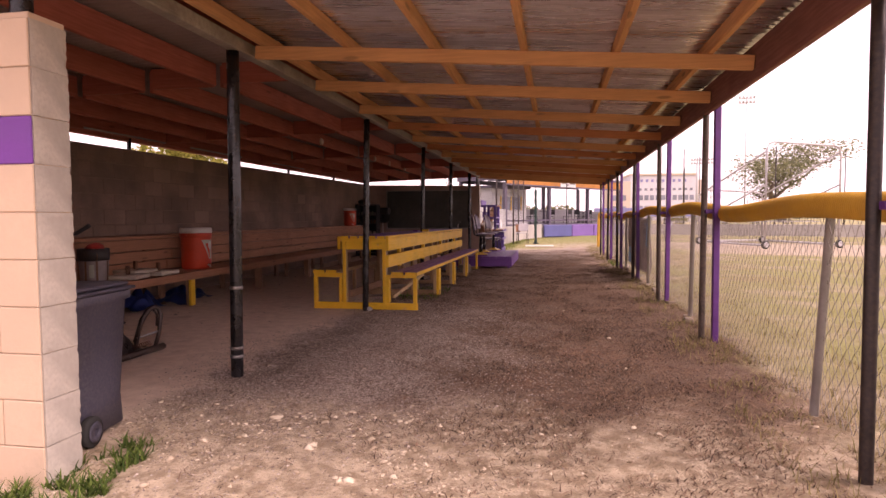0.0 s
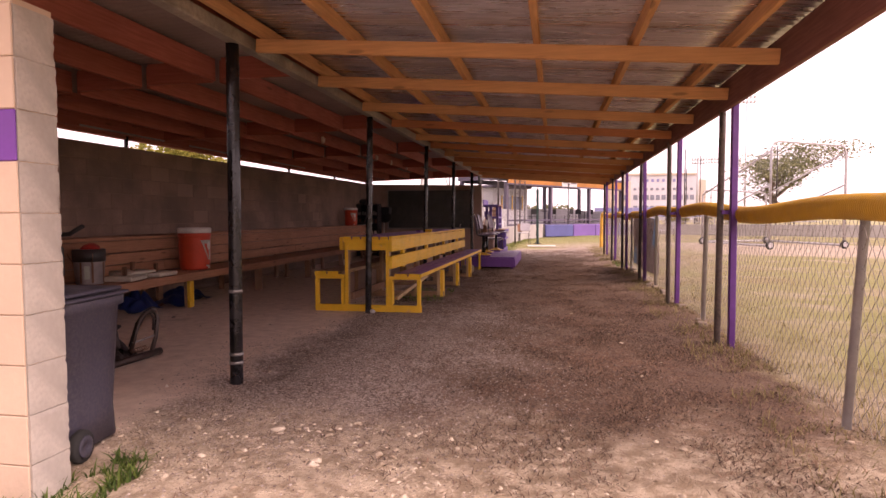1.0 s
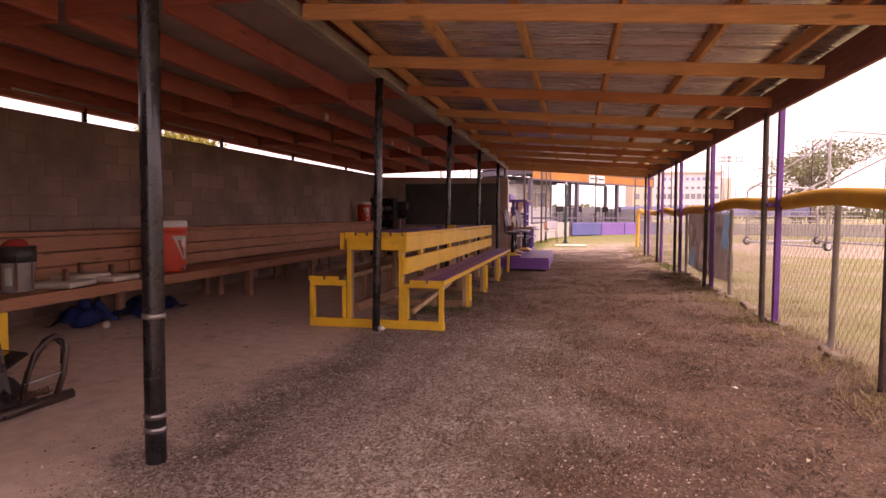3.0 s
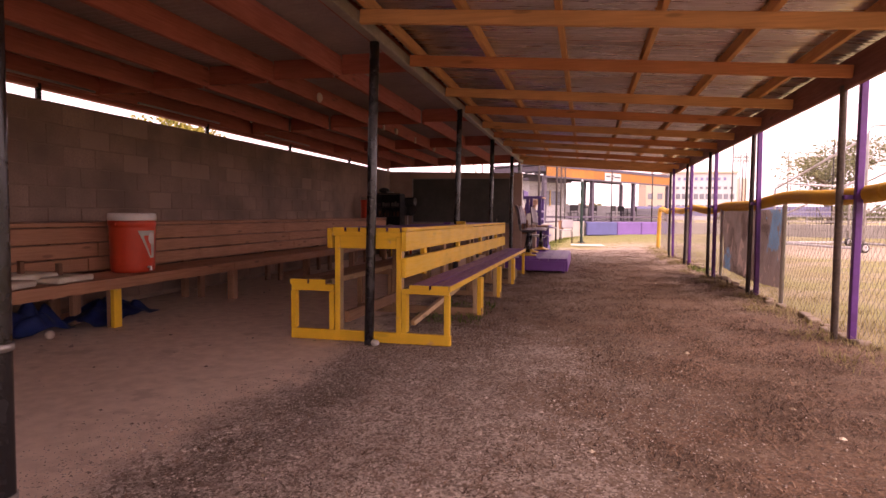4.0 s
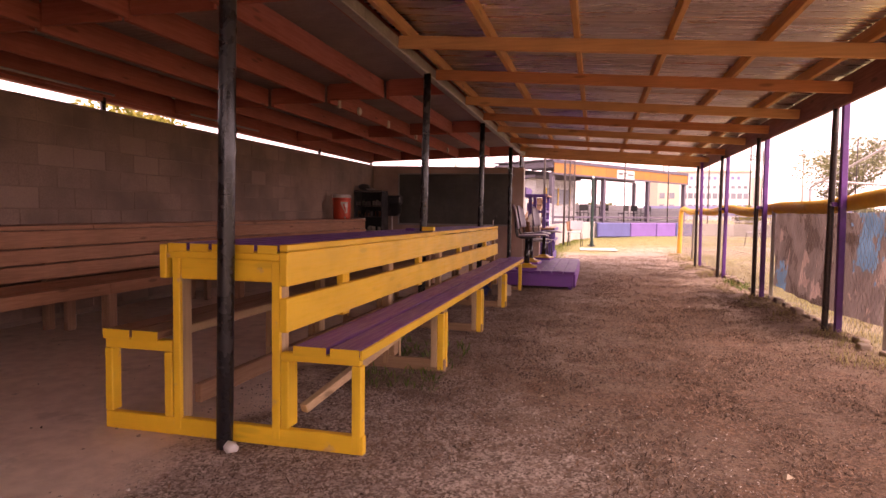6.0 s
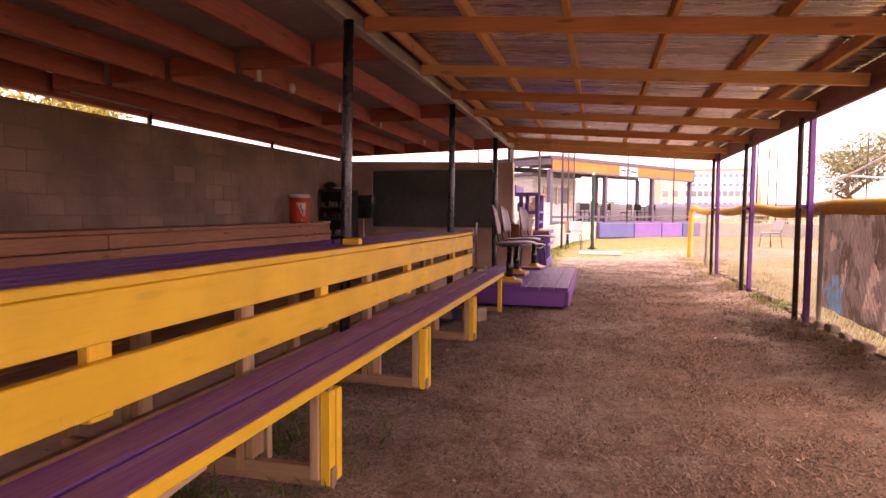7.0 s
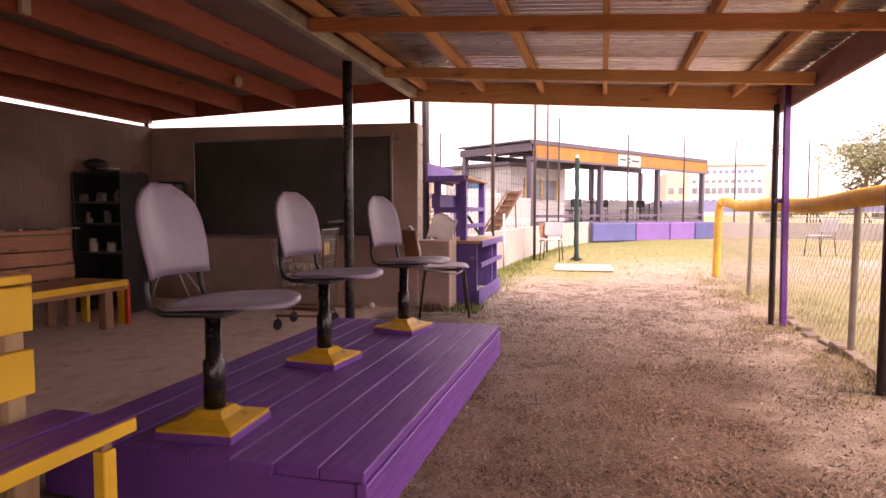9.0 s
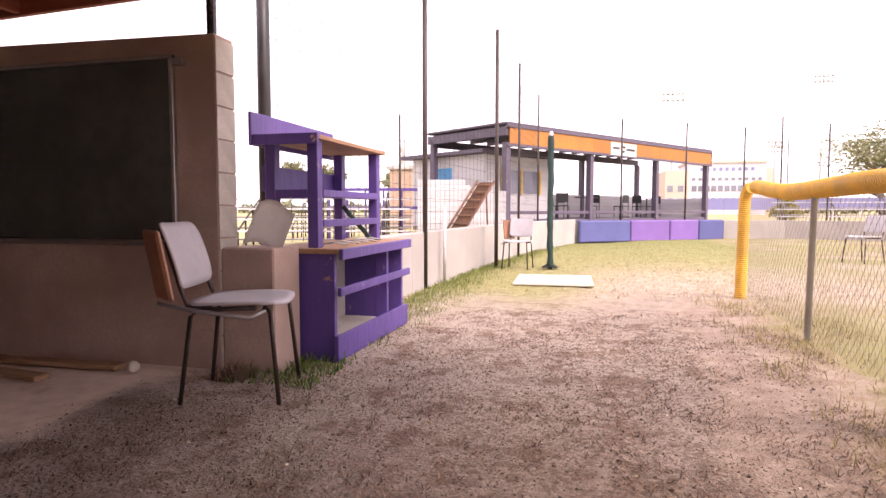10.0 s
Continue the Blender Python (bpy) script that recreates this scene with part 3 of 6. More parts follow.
pole("post_1", -1.95, 3.90, 0, 2.275, 0.043, M_black_pole, "glossy black steel pipe post standing in gravel", 0.5, (0.13, 0.19, 0.62))
pole("post_2", -1.967, 6.95, 0, 2.275, 0.036, M_black_pole, "glossy black steel pipe post beside the painted table", 1.1)
pole("post_3", -1.925, 9.93, 0, 2.275, 0.033, M_black_pole, "glossy black steel pipe post rising through the table top", 1.1)
pole("post_4", -1.955, 12.96, 0, 2.275, 0.036, M_black_pole, "glossy black steel pipe post behind the purple platform", 0.6)
pole("post_5", -1.96, 16.07, 0, 2.275, 0.04, M_black_pole, "glossy black steel pipe post near the end wall")
pole("post_6", -2.0, 17.94, 2.05, 2.3, 0.03, M_black_pole, "short black pipe post on top of a wall")
pole("post_7", -1.985, 2.24, 1.95, 2.3, 0.045, M_black_pole, "short black pipe post on top of a wall")
for i, y in enumerate((4.7, 7.36, 10.0, 12.4, 15.15, 17.85)):
    pole("post_%d" % (8 + i), -5.42, y, 2.0, 2.2, 0.028, M_black_pole, "short black pipe post on top of the back wall")

RIGHT = (2.6, 5.5, 7.86, 10.55, 12.9, 15.2, 17.45)
for i, y in enumerate(RIGHT):
    x = fascia_x(y) - 0.005 if y < 12 else 1.548
    pole("fence_post_%d" % (i + 1), x, y, 0.0, 2.0, 0.026, M_old_pole if i in (1, 2) else M_rust_pole, "thin weathered grey-brown steel post under the roof edge" if i in (1, 2) else "thin rusty black steel post under the roof edge", 0.3 if i % 2 else -0.2)
    ob = thing("purple_post", "purple square steel post tied to a black post", "post", (x + (0.085 if y < 9 else 0.07), y - 0.1, 0.0), group="purple roof posts")
    m = pose(0, 0, 0, 0, -0.6 + 0.4 * (i % 3), 0)
    part("shaft", box(-0.026, 0.026, -0.026, 0.026, -0.05, 2.19, 0.006, m), M_pur_steel, ob)
    part("bracket", box(-0.085, -0.02, 0.02, 0.07, 1.13, 1.165, 0.004), M_pur_steel, ob)


# ---- chain-link fence ----
def fence_x(y):
    return 1.66 + 0.008 * (y - 5.5)


def fence_z(y):
    dip = 0.065 * min(1.0, max(0.0, (y - 11.5) / 2.0)) * min(1.0, max(0.0, (21.0 - y) / 2.0))
    return 1.15 + 0.022 * math.sin(y * 2.1) + 0.018 * math.sin(y * 0.83 + 1) + 0.002 * y - dip


fence = thing("chain_link_fence", "chain-link fence with galvanised posts and a yellow corrugated pipe on top", "fence")
DY, DZ, ROWS_Z = 0.042, 0.05, 21
verts, faces = [], []
r = 0.0018
i, y = 0, 0.9
while y < 21.5:
    base = len(verts)
    x = fence_x(y) + 0.04
    for k in range(ROWS_Z + 1):
        s = (k + i) % 2
        cy, cz, cx = y + (DY if s else 0) + 0.004 * noise.noise((y, k * 0.4, 5)), 0.06 + k * DZ, x + 0.003 * (1 if s else -1) + 0.012 * noise.noise((y * 0.8, k * 0.2, 9))
        verts += [(cx + r, cy, cz), (cx - 0.5 * r, cy + 0.87 * r, cz), (cx - 0.5 * r, cy - 0.87 * r, cz)]
        if k:
            a, b = base + 3 * k - 3, base + 3 * k
            faces += [(a, a + 1, b + 1, b), (a + 1, a + 2, b + 2, b + 1), (a + 2, a, b, b + 2)]
    i += 1
    y += DY
mesh_ob = new("wire_mesh", raw_mesh("wire_mesh", verts, faces, M_wire))
mesh_ob.parent = fence
tagged(mesh_ob, "rusting grey diamond wire mesh", kind="stuff")
for j, y in enumerate((0.6, 3.45, 6.58, 9.68, 12.78, 16.2, 19.4)):
    bm = lathe([(0.022, -0.05), (0.022, 1.1), (0.026, 1.1), (0.022, 1.13)], 16)
    part("fence_post", bm, M_galv, fence).matrix_basis = pose(fence_x(y) - 0.0, y, 0, 0, (2.2, 3.0, 0.8, 0.3, -0.3, 0.6, 0.8)[j], 0)


def ribbed(pts, r, pitch=0.02, seg=14):
    """A corrugated pipe along a smooth line of points."""
    rs, ps = [], []
    for i, (a, b) in enumerate(zip(pts, pts[1:])):
        a, b = Vector(a), Vector(b)
        n = max(1, int((b - a).length / pitch))
        for k in range(n):
            for f, rr in ((0, r), (0.4, r), (0.55, r - 0.005), (0.9, r - 0.005)):
                ps.append(a.lerp(b, (k + f) / n))
                rs.append(rr)
    return tube(ps, rs, seg)


rail = [(fence_x(y) + 0.03, y, fence_z(y)) for y in np.arange(0.7, 21.45, 0.25)]
for a in range(0, len(rail) - 1, 27):
    seg_pts = rail[a:a + 28]
    if len(seg_pts) > 1:
        part("top_pipe", ribbed(seg_pts, 0.068), M_tube, fence, "sagging yellow corrugated drain pipe")
xe = fence_x(21.5)
part("end_pipe", ribbed([(xe + 0.03, 21.38, 1.20), (xe + 0.02, 21.5, 1.19), (xe, 21.55, 1.10), (xe - 0.01, 21.55, 0.6), (xe - 0.02, 21.54, 0.03)], 0.06), M_tube, fence, "bright yellow corrugated pipe down the end post")
# cloth screen tied on the field side
bm = bmesh.new()
nx, nz = 210, 62
grid = [[bm.verts.new((fence_x(9.9) + 0.075 + 0.012 * math.sin(i * 0.21 + j * 0.1), 9.9 + 3.0 * i / nx, 0.2 + 0.88 * j / nz - 0.04 * math.sin(3.14 * i / nx) * (1 - j / nz))) for j in range(nz + 1)] for i in range(nx + 1)]
for i in range(nx):
    for j in range(nz):
        f = bm.faces.new((grid[i][j], grid[i + 1][j], grid[i + 1][j + 1], grid[i][j + 1]))
        f.smooth = True
        y, z = 9.9 + 3.0 * i / nx, 0.2 + 0.88 * j / nz
        fine = 0.5 * noise.noise((y * 9, z * 7, 4)) + 0.35 * noise.noise((y * 21, z * 16, 7))
        near_blue = max(0.0, 1 - abs(y - 10.25) / 0.5) * min(1.0, max(0.0, (z - 0.42) / 0.25))
        far_blue = max(0.0, 1 - abs(y - 12.55) / 0.45) * min(1.0, max(0.0, (0.62 - z) / 0.25))
        if max(near_blue, far_blue) + fine > 0.6:
            f.material_index = 1
        elif noise.noise((y * 3.1, z * 4.3, 11)) + fine > 0.42 and z < 0.95:
            f.material_index = 2
        elif noise.noise((y * 2.0, z * 3.0, 23)) + 0.6 * fine > 0.2:
            f.material_index = 3
cloth = part("cloth", bm, M_banner, thing("banner", "grey-brown cloth screen with faded blue prints tied to the fence", "banner"))
for mt in (M_banner_blue, M_banner_pale, M_banner_dark):
    cloth.data.materials.append(mt)

# ---- walls ----
wall_back = solid("wall_west", box(-5.55, -5.357, 2.2, 18.02, -0.1, 2.03, 0), M_mortar, "long back wall of dusty grey concrete blocks", "wall", kind="structure")
for v in wall_back.data.vertices:
    if v.co.z > 1:
        v.co.z += 0.0058 * (v.co.y - 5.5)
BL, BH = 0.397, 0.2
blk = to_mesh("block", box(-0.006, 0.004, -BL / 2 + 0.005, BL / 2 - 0.005, -BH / 2 + 0.005, BH / 2 - 0.005, 0.004), M_block)
rest = bmesh.new()
for row in range(10):
    for c in range(40):
        y = 2.4 + BL * c + (BL / 2 if row % 2 else 0)
        if y > 17.6:
            continue
        z = BH * (row + 0.5) + 0.03
        if c < 30:
            piece("block", blk, wall_back, (-5.357 + random.uniform(0, 0.003), y, z))
        else:
            add_box(rest, -5.36, -5.354, y - BL / 2 + 0.005, y + BL / 2 - 0.005, z - BH / 2 + 0.004, z + BH / 2 - 0.004, 0)
ob = part("far_blocks", rest, M_block, wall_back)
tagged(ob, "grey blocks under a dusty wash", kind="stuff")
wall_end = solid("wall_north", box(-5.355, -1.915, 17.84, 18.03, -0.1, 2.03, 0.008), M_plaster, "plastered end wall carrying a chalkboard", "wall", kind="structure")
for v in wall_end.data.vertices:
    if v.co.z > 1:
        v.co.z += 0.065 * (-1.915 - v.co.x) / 3.44
endblk = to_mesh("end_block", box(-0.004, 0.006, -0.094, 0.094, -BH / 2 + 0.004, BH / 2 - 0.004, 0.004), M_bare)
for row in range(10):
    piece("end_block", endblk, wall_end, (-1.913, 17.935, 0.1 + 0.2 * row + (0.005 if row == 9 else 0)))
wall_front = solid("wall_south", box(-5.55, -1.853, 2.135, 2.325, -0.1, 1.965, 0.004), M_peach, "front end wall of blocks painted peach with a violet band", "wall", kind="structure")
face_p = to_mesh("painted_block", box(-BL / 2 + 0.0015, BL / 2 - 0.0015, -0.006, 0.004, -0.0985, 0.0985, 0.004), M_peach)
face_v = to_mesh("violet_block", box(-BL / 2 + 0.0015, BL / 2 - 0.0015, -0.006, 0.004, -0.0985, 0.0985, 0.004), M_band)
half_p = to_mesh("painted_half_block", box(-BL / 4 + 0.0015, BL / 4 - 0.0015, -0.006, 0.004, -0.0985, 0.0985, 0.004), M_peach)
half_v = to_mesh("violet_half_block", box(-BL / 4 + 0.0015, BL / 4 - 0.0015, -0.006, 0.004, -0.0985, 0.0985, 0.004), M_band)


def chipped_block(seed):
    """A bare block end with crumbled edges."""
    bm = box(-0.02, 0.004, -0.094, 0.097, -0.0985, 0.0985, 0)
    bmesh.ops.subdivide_edges(bm, edges=bm.edges[:], cuts=9, use_grid_fill=True)
    for v in bm.verts:
        edge = max(0.0, max(abs(v.co.y) / 0.094, abs(v.co.z) / 0.0985) - 0.8) / 0.2
        k = noise.noise((v.co.y * 45 + seed * 7, v.co.z * 45, seed))
        v.co.x += 0.0015 * k - (0.006 * max(0.0, k + 0.2) * edge if v.co.x > 0 else 0)
        v.co.y -= 0.008 * max(0.0, k) * (1 if v.co.y > 0.09 else 0)
        v.co.z *= 1 - 0.012 * max(0.0, k) * edge
    return to_mesh("bare_block", bm, M_bare)


tips = [chipped_block(k) for k in range(4)]
for row in range(10):
    z = 0.04 + 0.2 * row
    violet = row == 7
    x = -1.847
    if row % 2:
        piece("painted_block", half_v if violet else half_p, wall_front, (x - BL / 4, 2.13, z))
        x -= BL / 2
    while x - BL > -5.56:
        piece("painted_block", face_v if violet else face_p, wall_front, (x - BL / 2, 2.13, z))
        x -= BL
    piece("bare_block", tips[row % 4], wall_front, (-1.849 + random.uniform(-0.003, 0.003), 2.2305, z))

# ---- chalkboard ----
board = thing("chalkboard", "large black-green chalkboard in an aluminium frame on the end wall", "chalkboard", (-3.47, 17.82, 1.33))
part("slate", box(-1.25, 1.25, 0, 0.016, -0.54, 0.56, 0.002), M_chalk, board)
for nm, a in (("frame_top", (-1.28, 1.28, -0.012, 0.018, 0.56, 0.585)), ("frame_bottom", (-1.28, 1.28, -0.035, 0.018, -0.575, -0.54)), ("frame_side", (-1.28, -1.25, -0.012, 0.018, -0.54, 0.56)), ("frame_side", (1.25, 1.28, -0.012, 0.018, -0.54, 0.56)), ("map_clip", (1.28, 1.36, -0.02, 0.018, 0.52, 0.56))):
    part(nm, box(*a), M_alu, board)
for i in range(9):
    part("chalk_mark", box(-0.15 + 0.02 * (i % 3), 0.05, -0.0015, -0.0005, 0.42 - 0.07 * i, 0.426 - 0.07 * i, 0), M_bin, board)
for x in (0.3, 0.42, 0.54, 0.66):
    part("chalk_mark", box(x, x + 0.005, -0.0015, -0.0005, 0.15, 0.45, 0), M_bin, board)


# ---- long bench on the back wall ----
bench = thing("wall_bench", "long brown wooden bench with a boarded backrest along the block wall", "bench")
B0, B1 = 2.6, 16.2
for k, (x0, x1) in enumerate(((-4.86, -4.725), (-4.72, -4.585), (-4.58, -4.445), (-4.44, -4.342))):
    for y0, y1 in ((B0, 5.27), (5.275, 8.85), (8.855, 12.55), (12.555, B1)):
        part("seat_board", box(x0, x1, y0, y1, 0.382 - 0.002 * (k % 2), 0.42 - 0.002 * (k % 2)), M_bench, bench)
for y0, y1 in ((B0, 5.23), (5.235, 8.84), (8.845, 12.55), (12.555, B1)):
    part("front_board", box(-4.34, -4.302, y0, y1, 0.325, 0.422), M_bench, bench)
for z0, z1, x in ((0.435, 0.56, -4.88), (0.57, 0.695, -4.895), (0.705, 0.845, -4.91)):
    for y0, y1 in ((B0, 6.9 + z0), (6.905 + z0, 11.9 - z0), (11.905 - z0, B1)):
        part("back_board", box(x - 0.038, x + random.uniform(-0.004, 0.004), y0, y1, z0, z1, 0.006), M_bench, bench)
for y0, y1 in ((B0, 9.3), (9.305, B1)):
    part("ledge", box(-5.34, -4.90, y0, y1, 0.854, 0.89), M_bench, bench)
for i, y in enumerate((3.5, 5.31, 7.04, 8.87, 10.8, 12.6, 14.4, 16.0)):
    # each leg is two studs side by side; two of the outer ones are painted
    yel = i in (1, 2)
    part("leg", box(-4.345, -4.305, y - 0.045, y + 0.045, -0.03, 0.323 if yel else 0.38), M_yel_z if yel else M_bench_leg, bench, "yellow-painted leg" if yel else "")
    part("inner_stud", box(-4.388, -4.348, y - 0.043, y + 0.045, -0.03, 0.38), M_bench_leg, bench)
    part("rear_leg", box(-4.80, -4.755, y - 0.02, y + 0.07, -0.03, 0.38), M_bench_leg, bench)
    part("back_post", box(-5.0, -4.952, y - 0.045, y + 0.045, -0.03, 0.852), M_bench_leg, bench)
part("seat_edge", box(-4.301, -4.285, 14.6, B1 + 0.02, 0.365, 0.424), M_yel_y, bench, "yellow-painted edge strip")
part("end_board", box(-4.86, -4.302, B1 + 0.002, B1 + 0.02, 0.33, 0.42), M_yel_x, bench, "yellow-painted end board")
for x in (-4.39, -4.82):
    part("end_leg", box(x - 0.04, x + 0.04, B1 + 0.021, B1 + 0.06, -0.02, 0.40), M_yel_z, bench, "yellow-painted leg")
part("red_strip", box(-4.348, -4.30, B1 + 0.022, B1 + 0.055, -0.02, 0.40), M_cooler, bench, "red-painted strip on the end leg")


# ---- painted table with two benches ----
table = thing("picnic_table", "long yellow and purple wooden table with benches on both sides", "table")
T0, T1 = 7.0, 12.95
table.matrix_basis = Matrix.Translation((0, 11.5, 0)) @ Matrix.Rotation(radians(-0.3), 4, "X") @ Matrix.Translation((0, -11.5, 0))  # stands a little higher at the near end
xs = np.linspace(-2.295, -1.727, 6)
for a, b in zip(xs, xs[1:]):
    part("top_board", box(a + 0.009, b - 0.009, T0 + 0.004, T1, 0.835, 0.862), M_pur_y, table)
    part("board_end", box(a + 0.009, b - 0.009, T0 - 0.002, T0 + 0.003, 0.828, 0.863, 0.001), M_yel_x, table)
SPL = (T0, 9.9, T1)
for nm, x0, x1, z0, z1 in (("top_strip", -1.726, -1.686, 0.836, 0.867), ("apron", -1.726, -1.688, 0.685, 0.834), ("apron", -2.334, -2.297, 0.70, 0.856), ("back_rail", -1.726, -1.688, 0.482, 0.632)):
    for k, (y0, y1) in enumerate(zip(SPL, SPL[1:])):
        d = 0.003 * k
        part(nm, box(x0, x1 - d, y0, y1 - 0.003, z0 + d, z1 - (0 if nm == "top_strip" else d), 0.004), M_yel_y, table)
part("end_apron", box(-2.228, -1.767, T0 + 0.01, T0 + 0.048, 0.70, 0.826), M_yel_x, table)
part("end_trim", box(-2.295, -1.727, T0 - 0.001, T0 + 0.02, 0.795, 0.827), M_yel_x, table)
for x0, x1 in ((-1.66, -1.505), (-1.487, -1.353)):
    part("seat_board", box(x0, x1, T0 + 0.004, T1 + 0.03, 0.395, 0.427), M_pur_y, table)
    part("board_end", box(x0, x1, T0 - 0.002, T0 + 0.003, 0.385, 0.428, 0.001), M_yel_x, table)
part("seat_edge", box(-1.351, -1.337, T0, T1 + 0.03, 0.383, 0.426), M_yel_y, table)
for x0, x1 in ((-2.65, -2.505), (-2.487, -2.35)):
    part("seat_board", box(x0, x1, T0 + 0.004, T1, 0.412, 0.447), M_raw_y, table, "unpainted board")
    part("board_end", box(x0, x1, T0 - 0.002, T0 + 0.003, 0.402, 0.448, 0.001), M_yel_x, table)
part("seat_side", box(-2.349, -2.335, T0 + 0.1, T1, 0.402, 0.445), M_fresh_y, table, "bare pale edge board")
for i in range(5):
    y = T0 + 0.006 + (0, 1.46, 2.83, 4.32, 5.85)[i]
    front = i == 0
    mx, mz = (M_yel_x, M_yel_z) if front else (M_raw_x, M_raw_z)
    part("foot_board", box(-2.65, -1.337, y + 0.002, y + 0.04, -0.03, 0.052), mx, table)
    for x0, x1, d in ((-2.65, -2.607, 0.06), (-2.322, -2.28, 0.06), (-1.725, -1.687, 0.089)):
        part("bench_leg", box(x0, x1, y + 0.001, y + d, 0.054, 0.355), mz, table)
    part("outer_leg", box(-1.39, -1.347, y, y + 0.05, -0.02, 0.355), M_yel_z, table)
    if 0 < i < 4:
        part("outer_leg", box(-1.388, -1.343, y + 0.062, y + 0.108, -0.02, 0.355), M_yel_z, table)
        part("bare_stud", box(-1.432, -1.392, y - 0.01, y + 0.08, 0.0, 0.355), M_fresh_z, table, "bare pale stud")
        part("side_stud", box(-1.73, -1.69, y + 0.12, y + 0.16, 0.0, 0.355), M_fresh_z, table, "bare pale stud")
    for k, (x0, x1) in enumerate(((-2.272, -2.232), (-1.768, -1.728))):
        part("table_leg", box(x0, x1, y, y + 0.022, 0.0, 0.83 if k == 0 else 0.794), mz, table)
        part("leg_stud", box(x0 + 0.001, x1 - 0.001, y + 0.0225, y + 0.089, 0.0, 0.83), M_fresh_z, table, "bare pale side of the leg")
    part("bench_bearer", box(-2.645, -2.282, y + 0.002, y + 0.04, 0.357, 0.411), mx, table)
    part("bench_bearer", box(-1.725, -1.352, y + 0.002, y + 0.04, 0.357, 0.394), mx, table)
    if not front:
        part("table_bearer", box(-2.295, -1.73, y + 0.091, y + 0.128, 0.745, 0.834), M_raw_x, table)
for i in range(4):
    y = T0 + (T1 - T0) * i / 4
    part("batten", box(-1.768, -1.728, y + 0.7, y + 0.79, 0.45, 0.83), M_yel_z, table)
part("long_brace", box(-2.23, -2.19, T0 + 0.1, T1 - 0.1, 0.1, 0.19), M_raw_y, table)
m = Matrix.Translation((-1.66, T0 + 0.1, 0.12)) @ Matrix.Rotation(-math.atan2(0.22, 0.72), 4, "Z") @ Matrix.Rotation(math.atan2(0.22, 0.75), 4, "X")
part("diagonal_brace", box(-0.02, 0.02, 0, 0.77, -0.02, 0.02, 0.003, m), M_fresh_y, table, "bare diagonal brace")
part("post_block", box(-1.90, -1.79, 9.85, 9.91, 0.863, 0.9), M_yel_x, table, "small yellow wood block at a post")
part("post_block", box(-2.06, -1.98, 9.87, 9.92, 0.863, 0.887), M_pur_x, table)
solid("glass_cup", lumpy(0.028, 9, (1.2, 1, 0.9), 0.5), M_white, "pale crumpled cup lying at a post foot", "cup", (-1.90, 6.89, 0.02))
for i, (x, y, rz) in enumerate(((-1.85, 12.15, 20), (-1.53, 12.27, -28))):
    ob = solid("concrete_block", box(-0.105, 0.105, -0.08, 0.08, -0.01, 0.135, 0.014) if i else box(-0.2, 0.2, -0.095, 0.095, 0, 0.1, 0.012), M_stone if i else M_block, "loose grey-brown concrete block lying on the gravel", "block", (x - 0.1 * (1 - i), y, 0.0), rz, "loose blocks")


# ---- coaches' platform and pedestal chairs ----
plat = thing("platform", "low purple plank platform on the gravel", "platform")
PX0, PX1, PY0, PY1, PZ = -1.90, -0.645, 13.14, 15.70, 0.245
xs = np.linspace(PX0, PX1, 9)
for a, b in zip(xs, xs[1:]):
    part("plank", box(a + 0.003, b - 0.003, PY0 - 0.01 + random.uniform(0, 0.02), PY1, PZ - 0.038, PZ), M_pur_y, plat)
for nm, a in (("front_board", (PX0, PX1 - 0.03, PY0 + 0.01, PY0 + 0.048, 0.03, PZ - 0.04)), ("side_board", (PX1 - 0.028, PX1 + 0.008, PY0 + 0.0, PY1, 0.03, PZ - 0.04)), ("side_board", (PX0, PX0 + 0.036, PY0 + 0.05, PY1, 0.03, PZ - 0.04)), ("back_board", (PX0 + 0.04, PX1 - 0.04, PY1 - 0.04, PY1, 0.03, PZ - 0.04))):
    part(nm, box(*a), M_pur_x if nm in ("front_board", "back_board") else M_pur_y, plat)
for x in (PX0 + 0.08, PX1 - 0.09):
    for y in (PY0 + 0.06, PY1 - 0.12):
        part("foot", box(x, x + 0.05, y, y + 0.05, -0.03, PZ - 0.04), M_pur_z, plat)


def shell_back(w, h, depth, thick, lean):
    """A seat back of a stacking chair: rounded on top, curved round the sitter."""
    bm = bmesh.new()
    nu, nv = 14, 12
    rows = []
    for j in range(nv + 1):
        v = j / nv
        half = w / 2 * (0.93 + 0.07 * math.sin(math.pi * min(1, v * 1.2))) if v < 0.45 else w / 2 * math.sqrt(max(0.02, 1 - ((v - 0.45) / 0.57) ** 2.7))
        row = []
        for i in range(nu + 1):
            u = -1 + 2 * i / nu
            x = -lean * v - depth * (1 - u * u) * (0.6 + 0.4 * (1 - v)) - 0.03 * v * v
            row.append(bm.verts.new((x, u * half, v * h)))
        rows.append(row)
    for j in range(nv):
        for i in range(nu):
            bm.faces.new((rows[j][i], rows[j][i + 1], rows[j + 1][i + 1], rows[j + 1][i])).smooth = True
    bmesh.ops.remove_doubles(bm, verts=bm.verts, dist=0.0005)
    bmesh.ops.recalc_face_normals(bm, faces=bm.faces)
    bmesh.ops.solidify(bm, geom=bm.faces[:], thickness=thick)
    return bm


